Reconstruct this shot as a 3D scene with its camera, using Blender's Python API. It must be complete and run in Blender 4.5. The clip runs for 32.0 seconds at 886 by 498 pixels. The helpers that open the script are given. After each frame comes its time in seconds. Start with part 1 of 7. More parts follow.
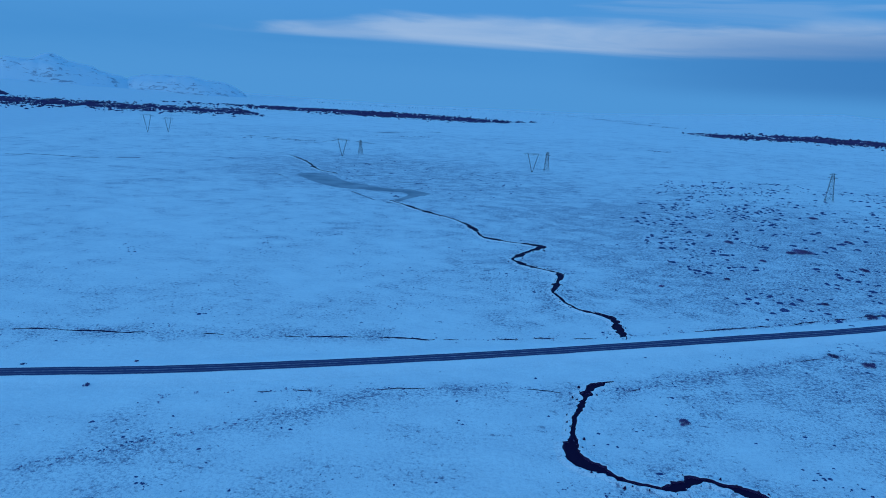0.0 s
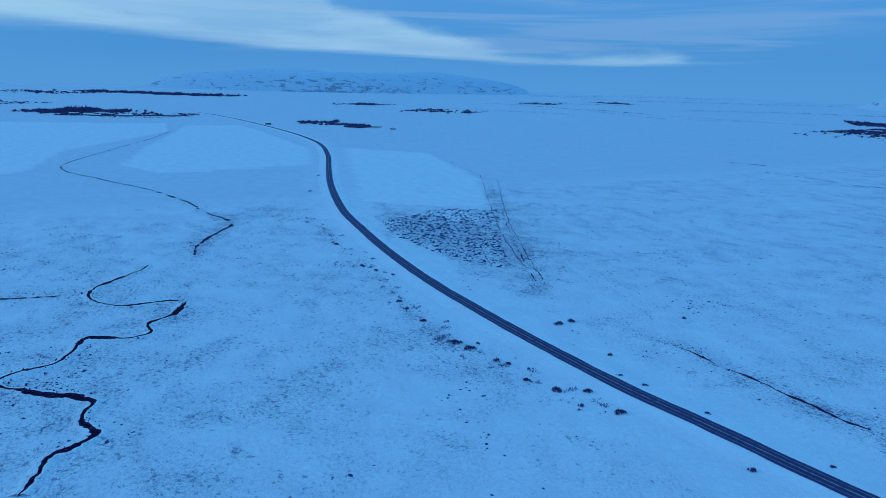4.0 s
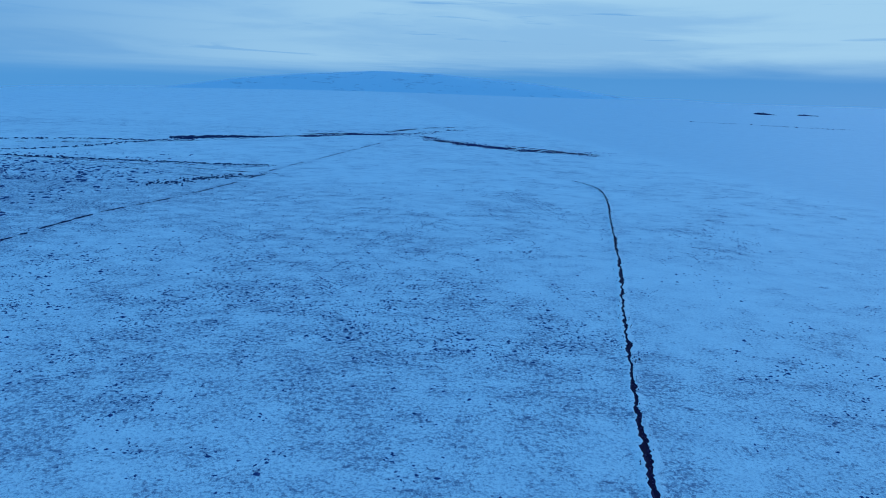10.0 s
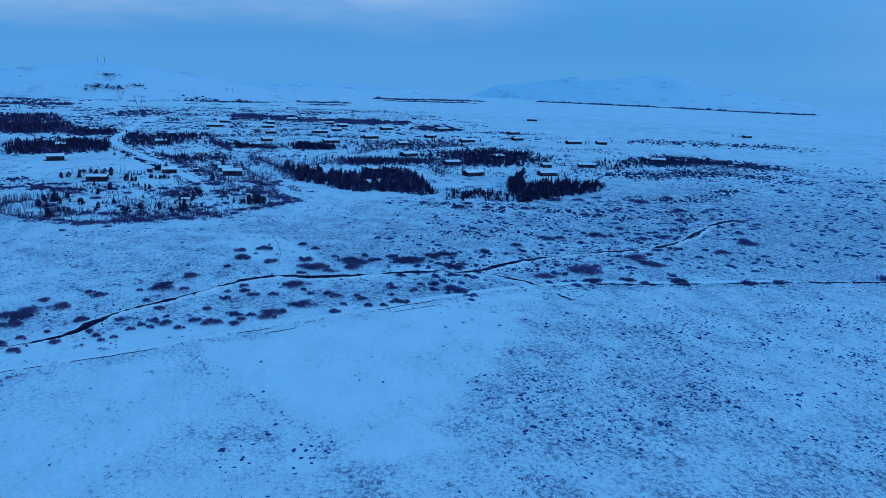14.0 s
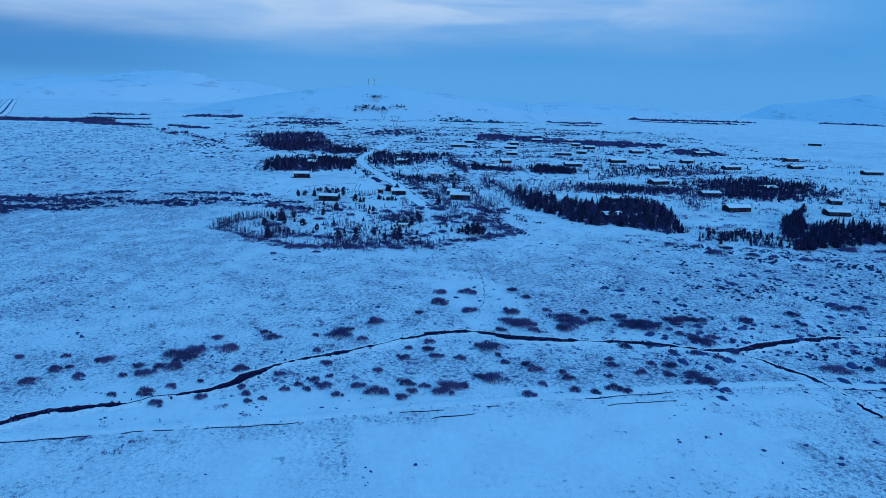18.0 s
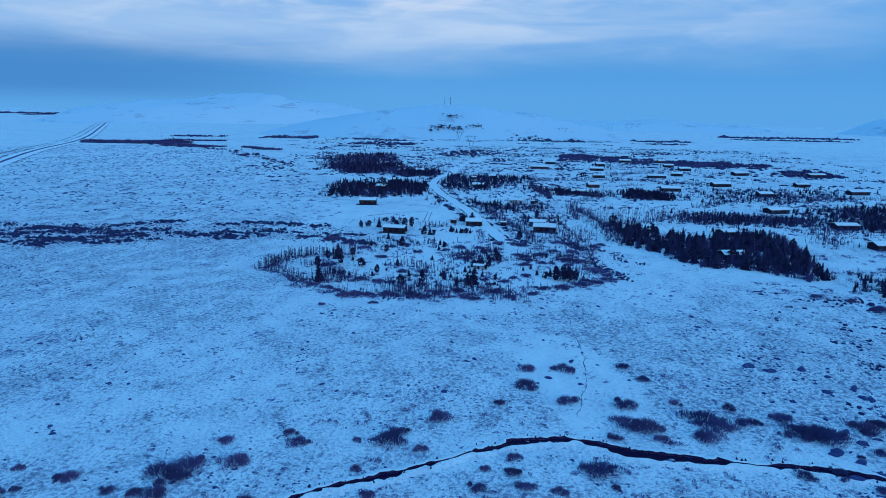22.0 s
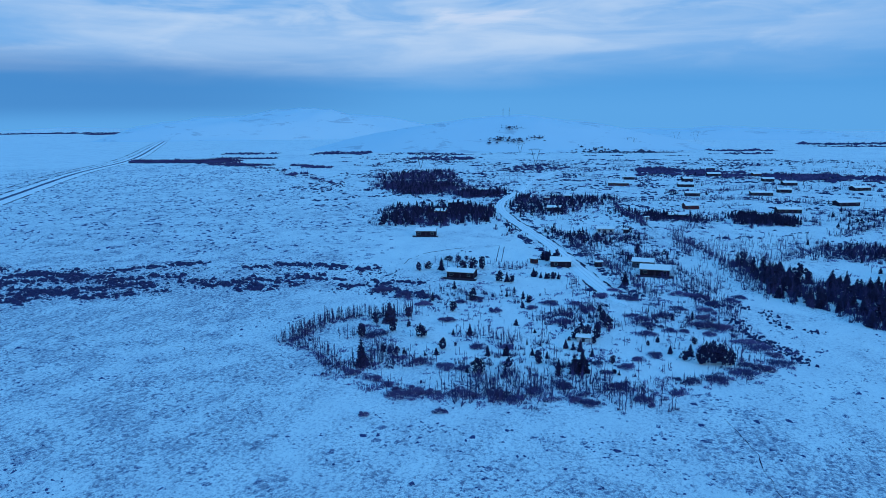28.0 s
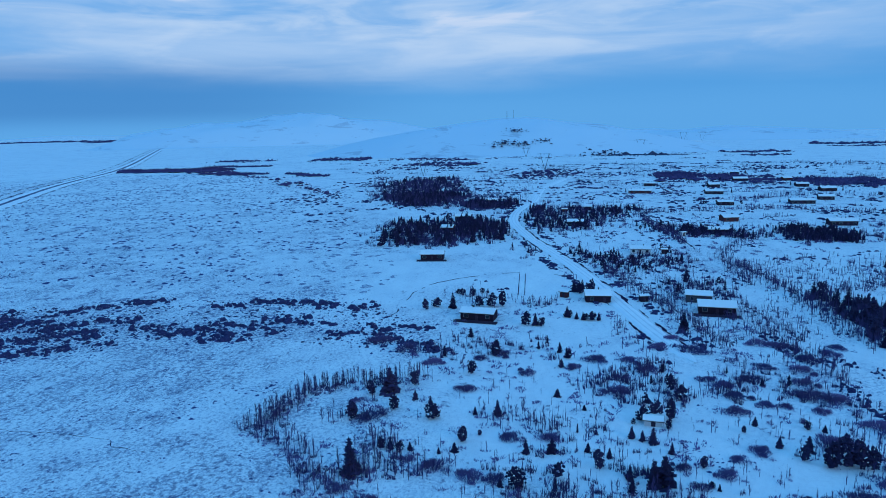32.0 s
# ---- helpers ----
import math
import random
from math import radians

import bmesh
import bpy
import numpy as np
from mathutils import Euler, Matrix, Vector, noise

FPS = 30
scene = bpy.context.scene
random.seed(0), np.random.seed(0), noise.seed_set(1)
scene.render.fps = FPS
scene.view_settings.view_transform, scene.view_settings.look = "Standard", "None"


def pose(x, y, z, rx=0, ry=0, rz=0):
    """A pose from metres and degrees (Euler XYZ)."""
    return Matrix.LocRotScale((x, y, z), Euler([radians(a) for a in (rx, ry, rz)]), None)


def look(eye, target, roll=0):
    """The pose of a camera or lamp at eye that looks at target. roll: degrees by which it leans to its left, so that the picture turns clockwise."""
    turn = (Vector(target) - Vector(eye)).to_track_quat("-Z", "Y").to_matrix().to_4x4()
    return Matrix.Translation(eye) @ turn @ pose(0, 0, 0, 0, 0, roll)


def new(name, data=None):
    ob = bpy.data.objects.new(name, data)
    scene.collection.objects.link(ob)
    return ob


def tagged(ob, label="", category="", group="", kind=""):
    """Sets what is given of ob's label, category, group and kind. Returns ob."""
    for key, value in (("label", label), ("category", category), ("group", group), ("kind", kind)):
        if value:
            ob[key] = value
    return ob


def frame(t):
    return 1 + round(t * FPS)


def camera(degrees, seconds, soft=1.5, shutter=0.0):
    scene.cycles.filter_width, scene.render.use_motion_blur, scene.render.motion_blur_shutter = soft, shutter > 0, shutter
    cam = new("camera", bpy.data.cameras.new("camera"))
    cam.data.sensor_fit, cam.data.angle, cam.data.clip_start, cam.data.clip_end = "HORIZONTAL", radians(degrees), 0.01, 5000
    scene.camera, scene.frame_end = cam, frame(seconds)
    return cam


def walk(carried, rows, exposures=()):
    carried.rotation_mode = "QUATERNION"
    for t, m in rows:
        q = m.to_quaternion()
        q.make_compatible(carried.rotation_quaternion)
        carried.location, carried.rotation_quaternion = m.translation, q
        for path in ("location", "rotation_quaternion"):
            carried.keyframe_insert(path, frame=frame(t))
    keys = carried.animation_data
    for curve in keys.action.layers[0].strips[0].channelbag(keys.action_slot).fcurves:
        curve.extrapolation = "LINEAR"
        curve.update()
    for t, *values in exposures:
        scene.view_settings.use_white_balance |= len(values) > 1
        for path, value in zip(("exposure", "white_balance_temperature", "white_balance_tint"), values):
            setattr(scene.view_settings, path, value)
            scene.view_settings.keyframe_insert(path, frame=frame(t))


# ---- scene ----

# ---- light and exposure, in one place ----
EXPOSURES = [(0.0, -0.31, 6400, 10), (4.0, -0.26, 6450, 10), (9.0, -0.28, 6450, 10), (13.0, -0.18, 6400, 10), (19.0, -0.05, 6600, 10), (25.0, 0.0, 6750, 10), (32.0, 0.01, 6800, 10)]
SKY_STRENGTH, SUN_POWER = 1.0, 0.5
SKY_LOW, SKY_BANK, SKY_MID, SKY_TOP = (0.098, 0.38, 0.83), (0.080, 0.345, 0.79), (0.092, 0.37, 0.84), (0.084, 0.42, 1.00)
SKY_LIGHT, SKY_GLOW = (0.50, 0.68, 0.95), (0.42, 0.74, 1.02)
SKY_DARK, SKY_PUFF = (0.046, 0.22, 0.58), (0.66, 0.76, 0.97)

# where the heath shows through: centre, half sizes, turn, amount
HEATH = [(-310, 203, 70, 30, 12, 0.6), (-60, -120, 103, 126, 0, 0.12), (-20, -170, 69, 138, 20, 0.08), (-210, -70, 69, 69, 0, 0.15), (200, 30, 80, 149, 0, 0.10), (215, -90, 57, 92, 0, 0.25),
         (250, -230, 126, 80, 0, 0.25), (150, -250, 69, 126, 0, 0.25), (200, 330, 150, 160, 30, 0.55), (110, 480, 138, 103, 0, 0.22), (320, 170, 69, 114, 60, 0.12), (190, 110, 69, 69, 0, 0.06),
         (70, -60, 46, 57, 30, 0.22), (130, 140, 69, 57, 0, 0.19), (-350, -200, 69, 69, 0, 0.15),
         (362, 150, 16, 69, 12, 0.56), (300, 160, 126, 103, 0, 0.19), (520, 260, 184, 138, 30, 0.11), (330, -10, 57, 57, 0, 0.12), (142, -25, 18, 92, 0, 0.28), (560, 0, 184, 161, 0, 0.09), (420, 300, 172, 149, 30, 0.14), (-30, -60, 80, 92, 0, 0.12)]
HEATH += [(225, -110, 60, 90, 0, 0.18), (240, -240, 110, 70, 0, 0.15), (160, -260, 70, 100, 0, 0.12), (300, -420, 160, 110, 0, 0.16), (140, -420, 100, 120, 0, 0.10), (215, 20, 60, 110, 0, 0.04)]
FIELDS = [[(-829, 302), (-739, 375), (-510, 322), (-386, 259), (-414, 210), (-435, 194)],
          [(-1297, 160), (-1291, 254), (-837, 260), (-654, 215), (-633, 145), (-619, 84), (-690, 52), (-887, 81)],
          [(-620, -210), (-1436, -321), (-1349, 128), (-1158, 121), (-851, -4), (-680, -18), (-642, -33), (-568, -175)]]

# single trees on the plots: x, y, height
TREES_POINT = [(312, 39, 3.3), (282, 33, 3.9), (295, 32, 2.6), (296, 27, 2.6), (324, 26, 1.8), (297, 20, 1.8), (291, 18, 3.2), (295, 16, 1.8), (287, 13, 2.7), (285, 9, 4.4), (286, 7, 4.9), (304, 11, 2.4), (303, 9, 2.0), (302, 7, 3.0),
               (313, 8, 3.0), (314, 5, 4.2), (314, 2, 4.4), (334, -1, 3.0), (309, 3, 2.0), (298, 4, 2.1), (312, 44, 1.7), (302, 42, 1.1), (282, 36, 1.3), (305, 18, 0.9), (317, 20, 1.1), (311, 10, 1.2)]
TREES_EAST = [(303, -17, 2.3), (293, -1, 2.1), (312, -25, 1.9), (311, -28, 1.5), (302, -22, 2.9), (298, -20, 2.5), (296, -24, 5.0), (297, -27, 5.7), (296, -29, 5.1), (296, -31, 4.0), (313, -15, 1.7), (309, -12, 1.5), (285, -2, 1.2),
              (286, -1, 1.2), (381, -12, 4.6), (421, -62, 5.2), (419, -64, 6.1), (443, -23, 4.5)]
TREES_WEST = [(323, 66, 5.5), (321, 70, 3.2), (328, 61, 3.3), (313, 63, 3.3), (309, 53, 3.7), (317, 55, 1.7), (319, 59, 2.1), (299, 45, 3.2), (294, 46, 1.8), (294, 55, 1.5), (283, 64, 6.4), (307, 71, 3.6), (293, 49, 1.2), (293, 57, 2.3),
              (294, 59, 2.3), (294, 61, 2.1), (337, 48, 3.2), (352, 43, 4.2), (351, 23, 2.5), (344, 25, 2.1)]
TREES_GARDEN = [(381, 36, 4.3), (381, 33, 3.5), (380, 31, 2.6), (396, 71, 3.6), (400, 68, 3.3), (399, 62, 4.7), (419, 63, 1.9), (417, 61, 2.5), (416, 57, 3.0), (421, 54, 1.9), (421, 52, 1.7), (402, 53, 3.8), (402, 49, 4.8), (403, 45, 4.8),
                (391, 23, 3.3), (389, 20, 2.2), (388, 18, 1.8), (388, 17, 2.3), (388, 15, 2.2), (427, 17, 3.6), (426, 18, 2.9), (425, 15, 2.9), (454, 19, 2.1), (404, 7, 2.9)]
# willow thickets: x, y, half width
SCRUB_FAR = [(154, -86, 2.3), (180, -101, 2.3), (143, -107, 3.2), (144, -126, 6.3), (133, -121, 2.8), (146, -156, 3.6), (125, -150, 3.4), (156, -156, 4.2), (165, -221, 4.4), (114, -186, 2.3), (104, -233, 6.0)]
THICKET_A = [(130.2, 83.3, 2.1), (133.5, 73.5, 1.7), (143.0, 73.6, 1.0), (143.3, 71.4, 2.1), (145.4, 82.3, 1.1), (137.3, 80.7, 1.7), (144.1, 92.6, 1.3), (138.5, 78.0, 0.9), (140.1, 62.3, 1.3), (134.2, 63.8, 1.2),
             (135.4, 59.1, 2.2), (139.5, 57.7, 1.7), (139.9, 53.9, 2.4), (146.5, 56.8, 3.5), (148.9, 52.4, 3.6), (145.0, 52.6, 2.3), (151.8, 44.3, 3.0), (159.2, 49.5, 1.6), (160.3, 35.3, 2.0), (163.7, 38.5, 1.5),
             (163.0, 18.3, 3.6), (166.4, 16.2, 1.9), (162.3, 24.5, 1.0), (151.6, 22.4, 1.3), (160.2, 11.8, 1.4), (173.9, 9.0, 2.7), (138.9, 38.3, 2.2), (131.6, 45.4, 0.9), (128.9, 51.3, 1.3), (125.3, 55.1, 2.2)]
THICKET_B = [(124.2, 62.2, 1.1), (120.3, 51.5, 1.7), (129.1, 35.5, 1.3), (125.8, 33.8, 1.2), (133.5, 19.9, 1.5), (130.2, 17.0, 2.1), (128.4, 20.9, 1.0), (128.2, 25.9, 1.1), (136.1, 28.5, 1.3), (130.4, 10.1, 1.7),
             (125.5, 14.3, 1.3), (127.7, 5.7, 2.5), (139.1, 5.8, 1.4), (123.4, 29.6, 0.9), (122.0, 32.6, 1.0), (135.7, 16.6, 0.8), (130.8, 23.5, 1.1), (123.5, 43.1, 1.5), (142.9, 18.4, 1.7), (193.4, -9.4, 3.3),
             (182.7, -3.6, 1.4), (204.9, -19.0, 2.8), (203.8, -10.4, 2.4), (185.3, -18.1, 2.6), (184.4, -31.8, 2.8), (200.1, -37.7, 1.8), (207.9, -34.3, 1.9), (186.8, -41.9, 1.4), (179.1, -46.5, 4.1), (175.9,
             -48.4, 3.3)]
THICKET_C = [(186.0, -53.6, 1.7), (178.3, -54.2, 2.3), (178.7, -57.0, 1.3), (174.1, -33.6, 4.0), (175.3, -29.9, 3.3), (168.4, -26.4, 1.5), (168.9, -35.3, 1.9), (170.6, -44.6, 3.2), (181.1, -63.0, 2.7), (174.8,
             -66.1, 3.9), (173.0, -69.2, 4.5), (178.0, -78.8, 3.3), (180.1, -82.3, 2.7), (179.0, -87.0, 2.0), (167.9, -76.4, 1.5), (164.5, -79.5, 2.2), (162.1, -81.5, 2.2), (165.2, -84.7, 1.8), (165.6, -71.9,
             0.7), (157.5, -58.4, 1.8), (159.4, -65.4, 1.6), (148.0, -51.9, 1.4), (144.5, -51.4, 1.6), (145.7, -61.2, 1.3), (153.8, -69.6, 1.3), (144.3, -65.9, 2.1), (140.0, -57.5, 1.8), (138.7, -64.0, 1.3),
             (140.3, -63.7, 0.7), (138.5, -69.4, 3.1)]
THICKET_D = [(135.1, -72.1, 1.8), (134.5, -67.0, 1.0), (153.5, -75.3, 1.5), (150.8, -80.5, 1.3), (131.0, -48.5, 2.0), (129.6, -51.3, 1.4), (155.0, -21.3, 3.7), (135.1, -20.9, 3.2), (136.2, -18.4, 1.6), (130.5,
             -11.0, 3.0), (127.5, -8.5, 2.4), (131.2, -14.0, 1.7), (130.8, -5.1, 1.3), (132.2, -1.0, 2.0), (127.7, -2.6, 1.5), (124.8, -0.3, 1.6), (153.1, -5.9, 1.8), (158.6, -5.9, 1.5), (153.9, -1.2, 1.2),
             (143.9, -29.9, 1.6), (141.2, -31.6, 1.8), (136.5, -38.8, 1.5), (139.5, -38.5, 1.1), (132.8, -32.1, 1.2), (127.0, -28.1, 1.9), (128.7, -43.5, 1.4), (137.6, -49.2, 1.0), (130.0, -39.2, 1.5), (150.1,
             -23.6, 0.9), (147.8, -13.9, 1.5)]
THICKET_E = [(147.4, -0.3, 1.7), (148.4, -8.2, 1.7), (145.5, -24.8, 1.3)]
# wide low cushions of scrub on the plots: x, y, half width
CUSHION_A = [(362.0, -2.0, 3.6), (359.8, -10.4, 4.4), (350.2, 7.5, 2.6), (370.3, -6.4, 2.8), (368.0, -29.9, 3.6), (365.4, -35.3, 3.6), (355.0, -38.5, 3.4), (360.4, -45.6, 3.1), (365.6, -49.6, 2.7), (346.9, -34.1,
             3.3), (348.2, -26.5, 2.5), (337.7, -10.6, 2.4), (334.6, -13.2, 2.8), (327.3, -14.2, 3.0), (323.6, -19.9, 2.2), (339.3, -20.1, 3.2), (337.6, -31.8, 3.1), (329.2, -31.1, 4.5), (328.0, -36.5, 3.7),
             (319.1, -12.8, 2.9), (321.1, -30.4, 2.2), (323.2, -24.0, 1.8), (314.3, -39.7, 3.5), (309.3, -42.4, 3.3), (304.1, -44.3, 2.6), (289.5, -33.4, 3.6), (293.0, -39.1, 3.0), (297.8, -44.3, 3.1), (284.2,
             -25.1, 3.5), (282.4, -19.2, 2.9)]
CUSHION_B = [(274.4, -14.0, 2.2), (296.5, -7.7, 1.9), (290.2, -4.3, 2.5), (292.4, 2.7, 1.9), (285.3, 0.5, 1.8), (295.4, -34.2, 2.5), (300.6, -12.7, 2.6), (304.7, -27.4, 4.6), (267.3, 9.0, 2.1), (276.9, -1.7,
             2.8), (269.2, -5.8, 2.7), (349.9, 16.0, 3.5), (347.9, 47.1, 2.1), (352.6, 42.3, 3.2), (338.2, 33.3, 2.5), (343.7, 21.9, 2.4), (325.6, 47.5, 3.2), (289.4, 54.3, 2.0), (287.4, 49.3, 3.2), (284.4, 41.7,
             3.1), (283.7, 37.2, 2.5), (307.9, 67.3, 3.7), (315.9, 72.5, 1.5), (266.8, 46.0, 2.8), (264.5, 49.5, 3.3), (276.9, 64.7, 2.4), (274.1, 58.3, 2.4), (270.7, 53.8, 1.7), (267.2, 42.6, 2.2), (267.2, 34.8,
             3.3)]
CUSHION_C = [(267.8, 27.1, 3.8), (266.0, 22.7, 2.7), (270.7, 18.4, 3.3), (275.2, 11.7, 2.8), (265.5, 6.0, 2.6), (300.8, 35.7, 2.7), (301.8, 27.6, 2.7), (328.1, 11.8, 3.9), (344.1, 2.9, 3.3), (253.1, 54.8, 1.4),
             (343.7, 58.9, 3.5), (354.9, 68.4, 4.6), (360.6, 77.3, 4.7), (257.1, 38.9, 1.5)]
# strands of dark scrub on the moor, and the scrubby rim of the western plot
BELT = [[(337, 216), (342, 207), (346, 197), (350, 189), (354, 181)], [(366, 238), (373, 229), (372, 216), (363, 200), (362, 187)], [(359, 187), (356, 171), (361, 170)], [(365, 185), (374, 179), (372, 164),
        (363, 150), (367, 137), (360, 125)], [(374, 140), (373, 125), (378, 116), (379, 99), (378, 92)], [(363, 150), (357, 132), (362, 120), (370, 113)], [(364, 96), (366, 84), (362, 74), (357, 63), (353,
        58)], [(394, 146), (402, 125), (400, 108), (395, 95), (402, 91)], [(335, 188), (342, 175), (351, 162)], [(374, 85), (370, 78)], [(377, 77), (374, 68)], [(352, 234), (359, 222), (361, 209)], [(378,
        204), (390, 190), (400, 171)]]
BELT += [[(346, 266), (353, 246), (347, 221), (341, 196)], [(378, 263), (371, 236), (368, 208), (365, 184)], [(334, 251), (333, 221), (330, 201)]]
RIM = [[(277, 66), (274, 58), (270, 52), (264, 49), (267, 35), (267, 26), (271, 18), (276, 12)], [(275, 0), (273, -6), (272, -11)], [(302, 88), (313, 84), (322, 81), (326, 69), (333, 60)], [(308, 70), (293,
       65), (279, 62)], [(300, 36), (297, 31)], [(274, 34), (280, 24), (280, 11), (282, 3)]]
SOUTH_A = [(174, -66, 5.5), (174, -62, 1.9), (163, -79, 2.5), (161, -82, 3.7), (176, -78, 1.9), (180, -85, 2.0), (157, -65, 1.4), (139, -64, 1.3), (135, -72, 3.4), (178, -101, 1.4), (175, -108, 1.4), (167, -114, 1.6), (177, -117, 1.7), (187, -118, 2.9), (193, -138, 3.8), (194, -144, 3.1), (184, -148, 2.2), (195, -163, 5.5), (192, -169, 2.4), (204, -182, 3.3), (196, -181, 1.6), (184, -180, 3.2), (193, -194, 2.5), (184, -192, 4.0), (195, -206, 3.4), (197, -213, 2.6), (214, -225, 3.6), (236, -243, 4.9), (270, -263, 5.5), (261, -239, 5.1), (268, -237, 4.1)]
SOUTH_B = [(205, -255, 2.8), (184, -235, 2.6), (171, -225, 3.3), (155, -198, 4.5), (160, -194, 1.8), (166, -180, 2.3), (164, -184, 1.8), (165, -173, 2.2), (160, -165, 2.2), (150, -155, 2.8), (167, -162, 2.2), (150, -133, 2.4), (148, -124, 3.3), (144, -116, 1.9), (134, -120, 3.1), (131, -134, 3.8), (127, -138, 1.9), (125, -149, 1.9), (117, -174, 3.9), (277, -136, 3.7), (268, -127, 5.3), (265, -142, 3.6), (279, -123, 2.7), (283, -113, 3.6), (258, -161, 3.7), (262, -150, 2.7), (245, -209, 2.8), (279, -220, 3.1), (236, -183, 2.7), (235, -191, 2.7), (277, -190, 5.5), (275, -205, 4.0)]
# bushes on the road verge and on the moor north of the road: x, y, half width
VERGE_BUSHES = [(-312.5, 141.8, 1.9), (-269.7, 140.3, 1.4), (-260.7, 143.3, 1.1), (-251.7, 147.3, 0.9), (-174.1, 137.6, 2.4), (-168.5, 139.4, 2.2), (-157.2, 142.4, 1.2), (-153.9, 144.1, 1.1), (-142.8, 142.7, 1.2), (-134.8, 146.8, 2.0),
                (-130.9, 153.7, 1.7), (-118.7, 153.3, 1.8), (-125.0, 147.4, 0.9), (-135.6, 167.2, 1.3), (-128.4, 168.9, 1.1), (-110.2, 171.8, 1.1), (-87.8, 161.8, 1.1), (-82.4, 177.5, 0.8), (-195.2, 136.7, 1.6), (-217.9, 136.7, 1.3),
                (-209.1, 136.4, 1.2), (-176.9, 176.0, 2.2), (-177.9, 181.0, 1.8), (-170.8, 143.3, 0.8), (-148.9, 174.3, 1.0), (-166.6, 218.0, 0.8), (-570.2, 201.7, 1.9), (-484.0, 172.0, 1.6), (-345.2, 168.1, 0.9)]
MOOR_BUSHES = [(191, 362, 5.4), (158.6, 379.2, 2.8), (159.2, 337.3, 2.0), (162.8, 252.3, 2.6), (254, 474, 3.6), (183, 358, 3.0), (234, 396, 2.3), (61.2, 157.5, 1.5), (132.6, 200.9, 2.2), (125.2, 208.1, 1.6), (204, 327, 2.7), (126, 298, 1.5), (92, 281, 1.2), (153, 266, 1.6)]
# rows of bare birches: line, gap, spread, lowest and highest tree
BIRCH_ROWS = [([(300, 89), (317, 87), (326, 79), (330, 68), (333, 60)], 0.36, 1.8, 2.2, 4.4), ([(277, 70), (283, 64), (286, 58), (284, 50)], 0.5, 2.4, 2.0, 4.2), ([(300, 92), (296, 84), (290, 76), (280, 70)], 0.6, 1.8, 2.0, 3.8),
              ([(476, -50), (428, -57), (393, -59), (366, -62)], 0.6, 2.0, 2.5, 4.5), ([(430, -18), (397, -30), (359, -39), (339, -43)], 0.8, 2.0, 2.0, 4.0),
              ([(470, 6), (430, -4), (395, -13), (365, -21)], 0.5, 1.8, 2.0, 3.6), ([(411, 40), (405, 33), (409, 26)], 0.5, 2.0, 2.0, 3.4), ([(609, -26), (575, -30), (527, -36)], 0.5, 1.2, 2.5, 4.0),
              ([(268, 55), (266, 30), (270, 8)], 0.6, 2.6, 1.5, 3.2), ([(272, 5), (280, -12), (292, -36)], 0.8, 2.4, 1.5, 3.0), ([(440, -45), (500, -50), (560, -85)], 0.9, 2.0, 2.0, 4.0),
              ([(640, -30), (660, -110), (640, -170)], 0.7, 2.5, 2.0, 4.0), ([(700, -100), (740, -160), (730, -240)], 1.2, 3.0, 2.5, 4.5), ([(500, -130), (560, -200), (560, -280)], 0.7, 3.0, 2.0, 4.0),
              ([(380, -160), (440, -190), (480, -260)], 0.5, 4.0, 2.0, 4.0), ([(420, -60), (450, -110), (450, -170)], 0.5, 3.0, 2.0, 4.5)]
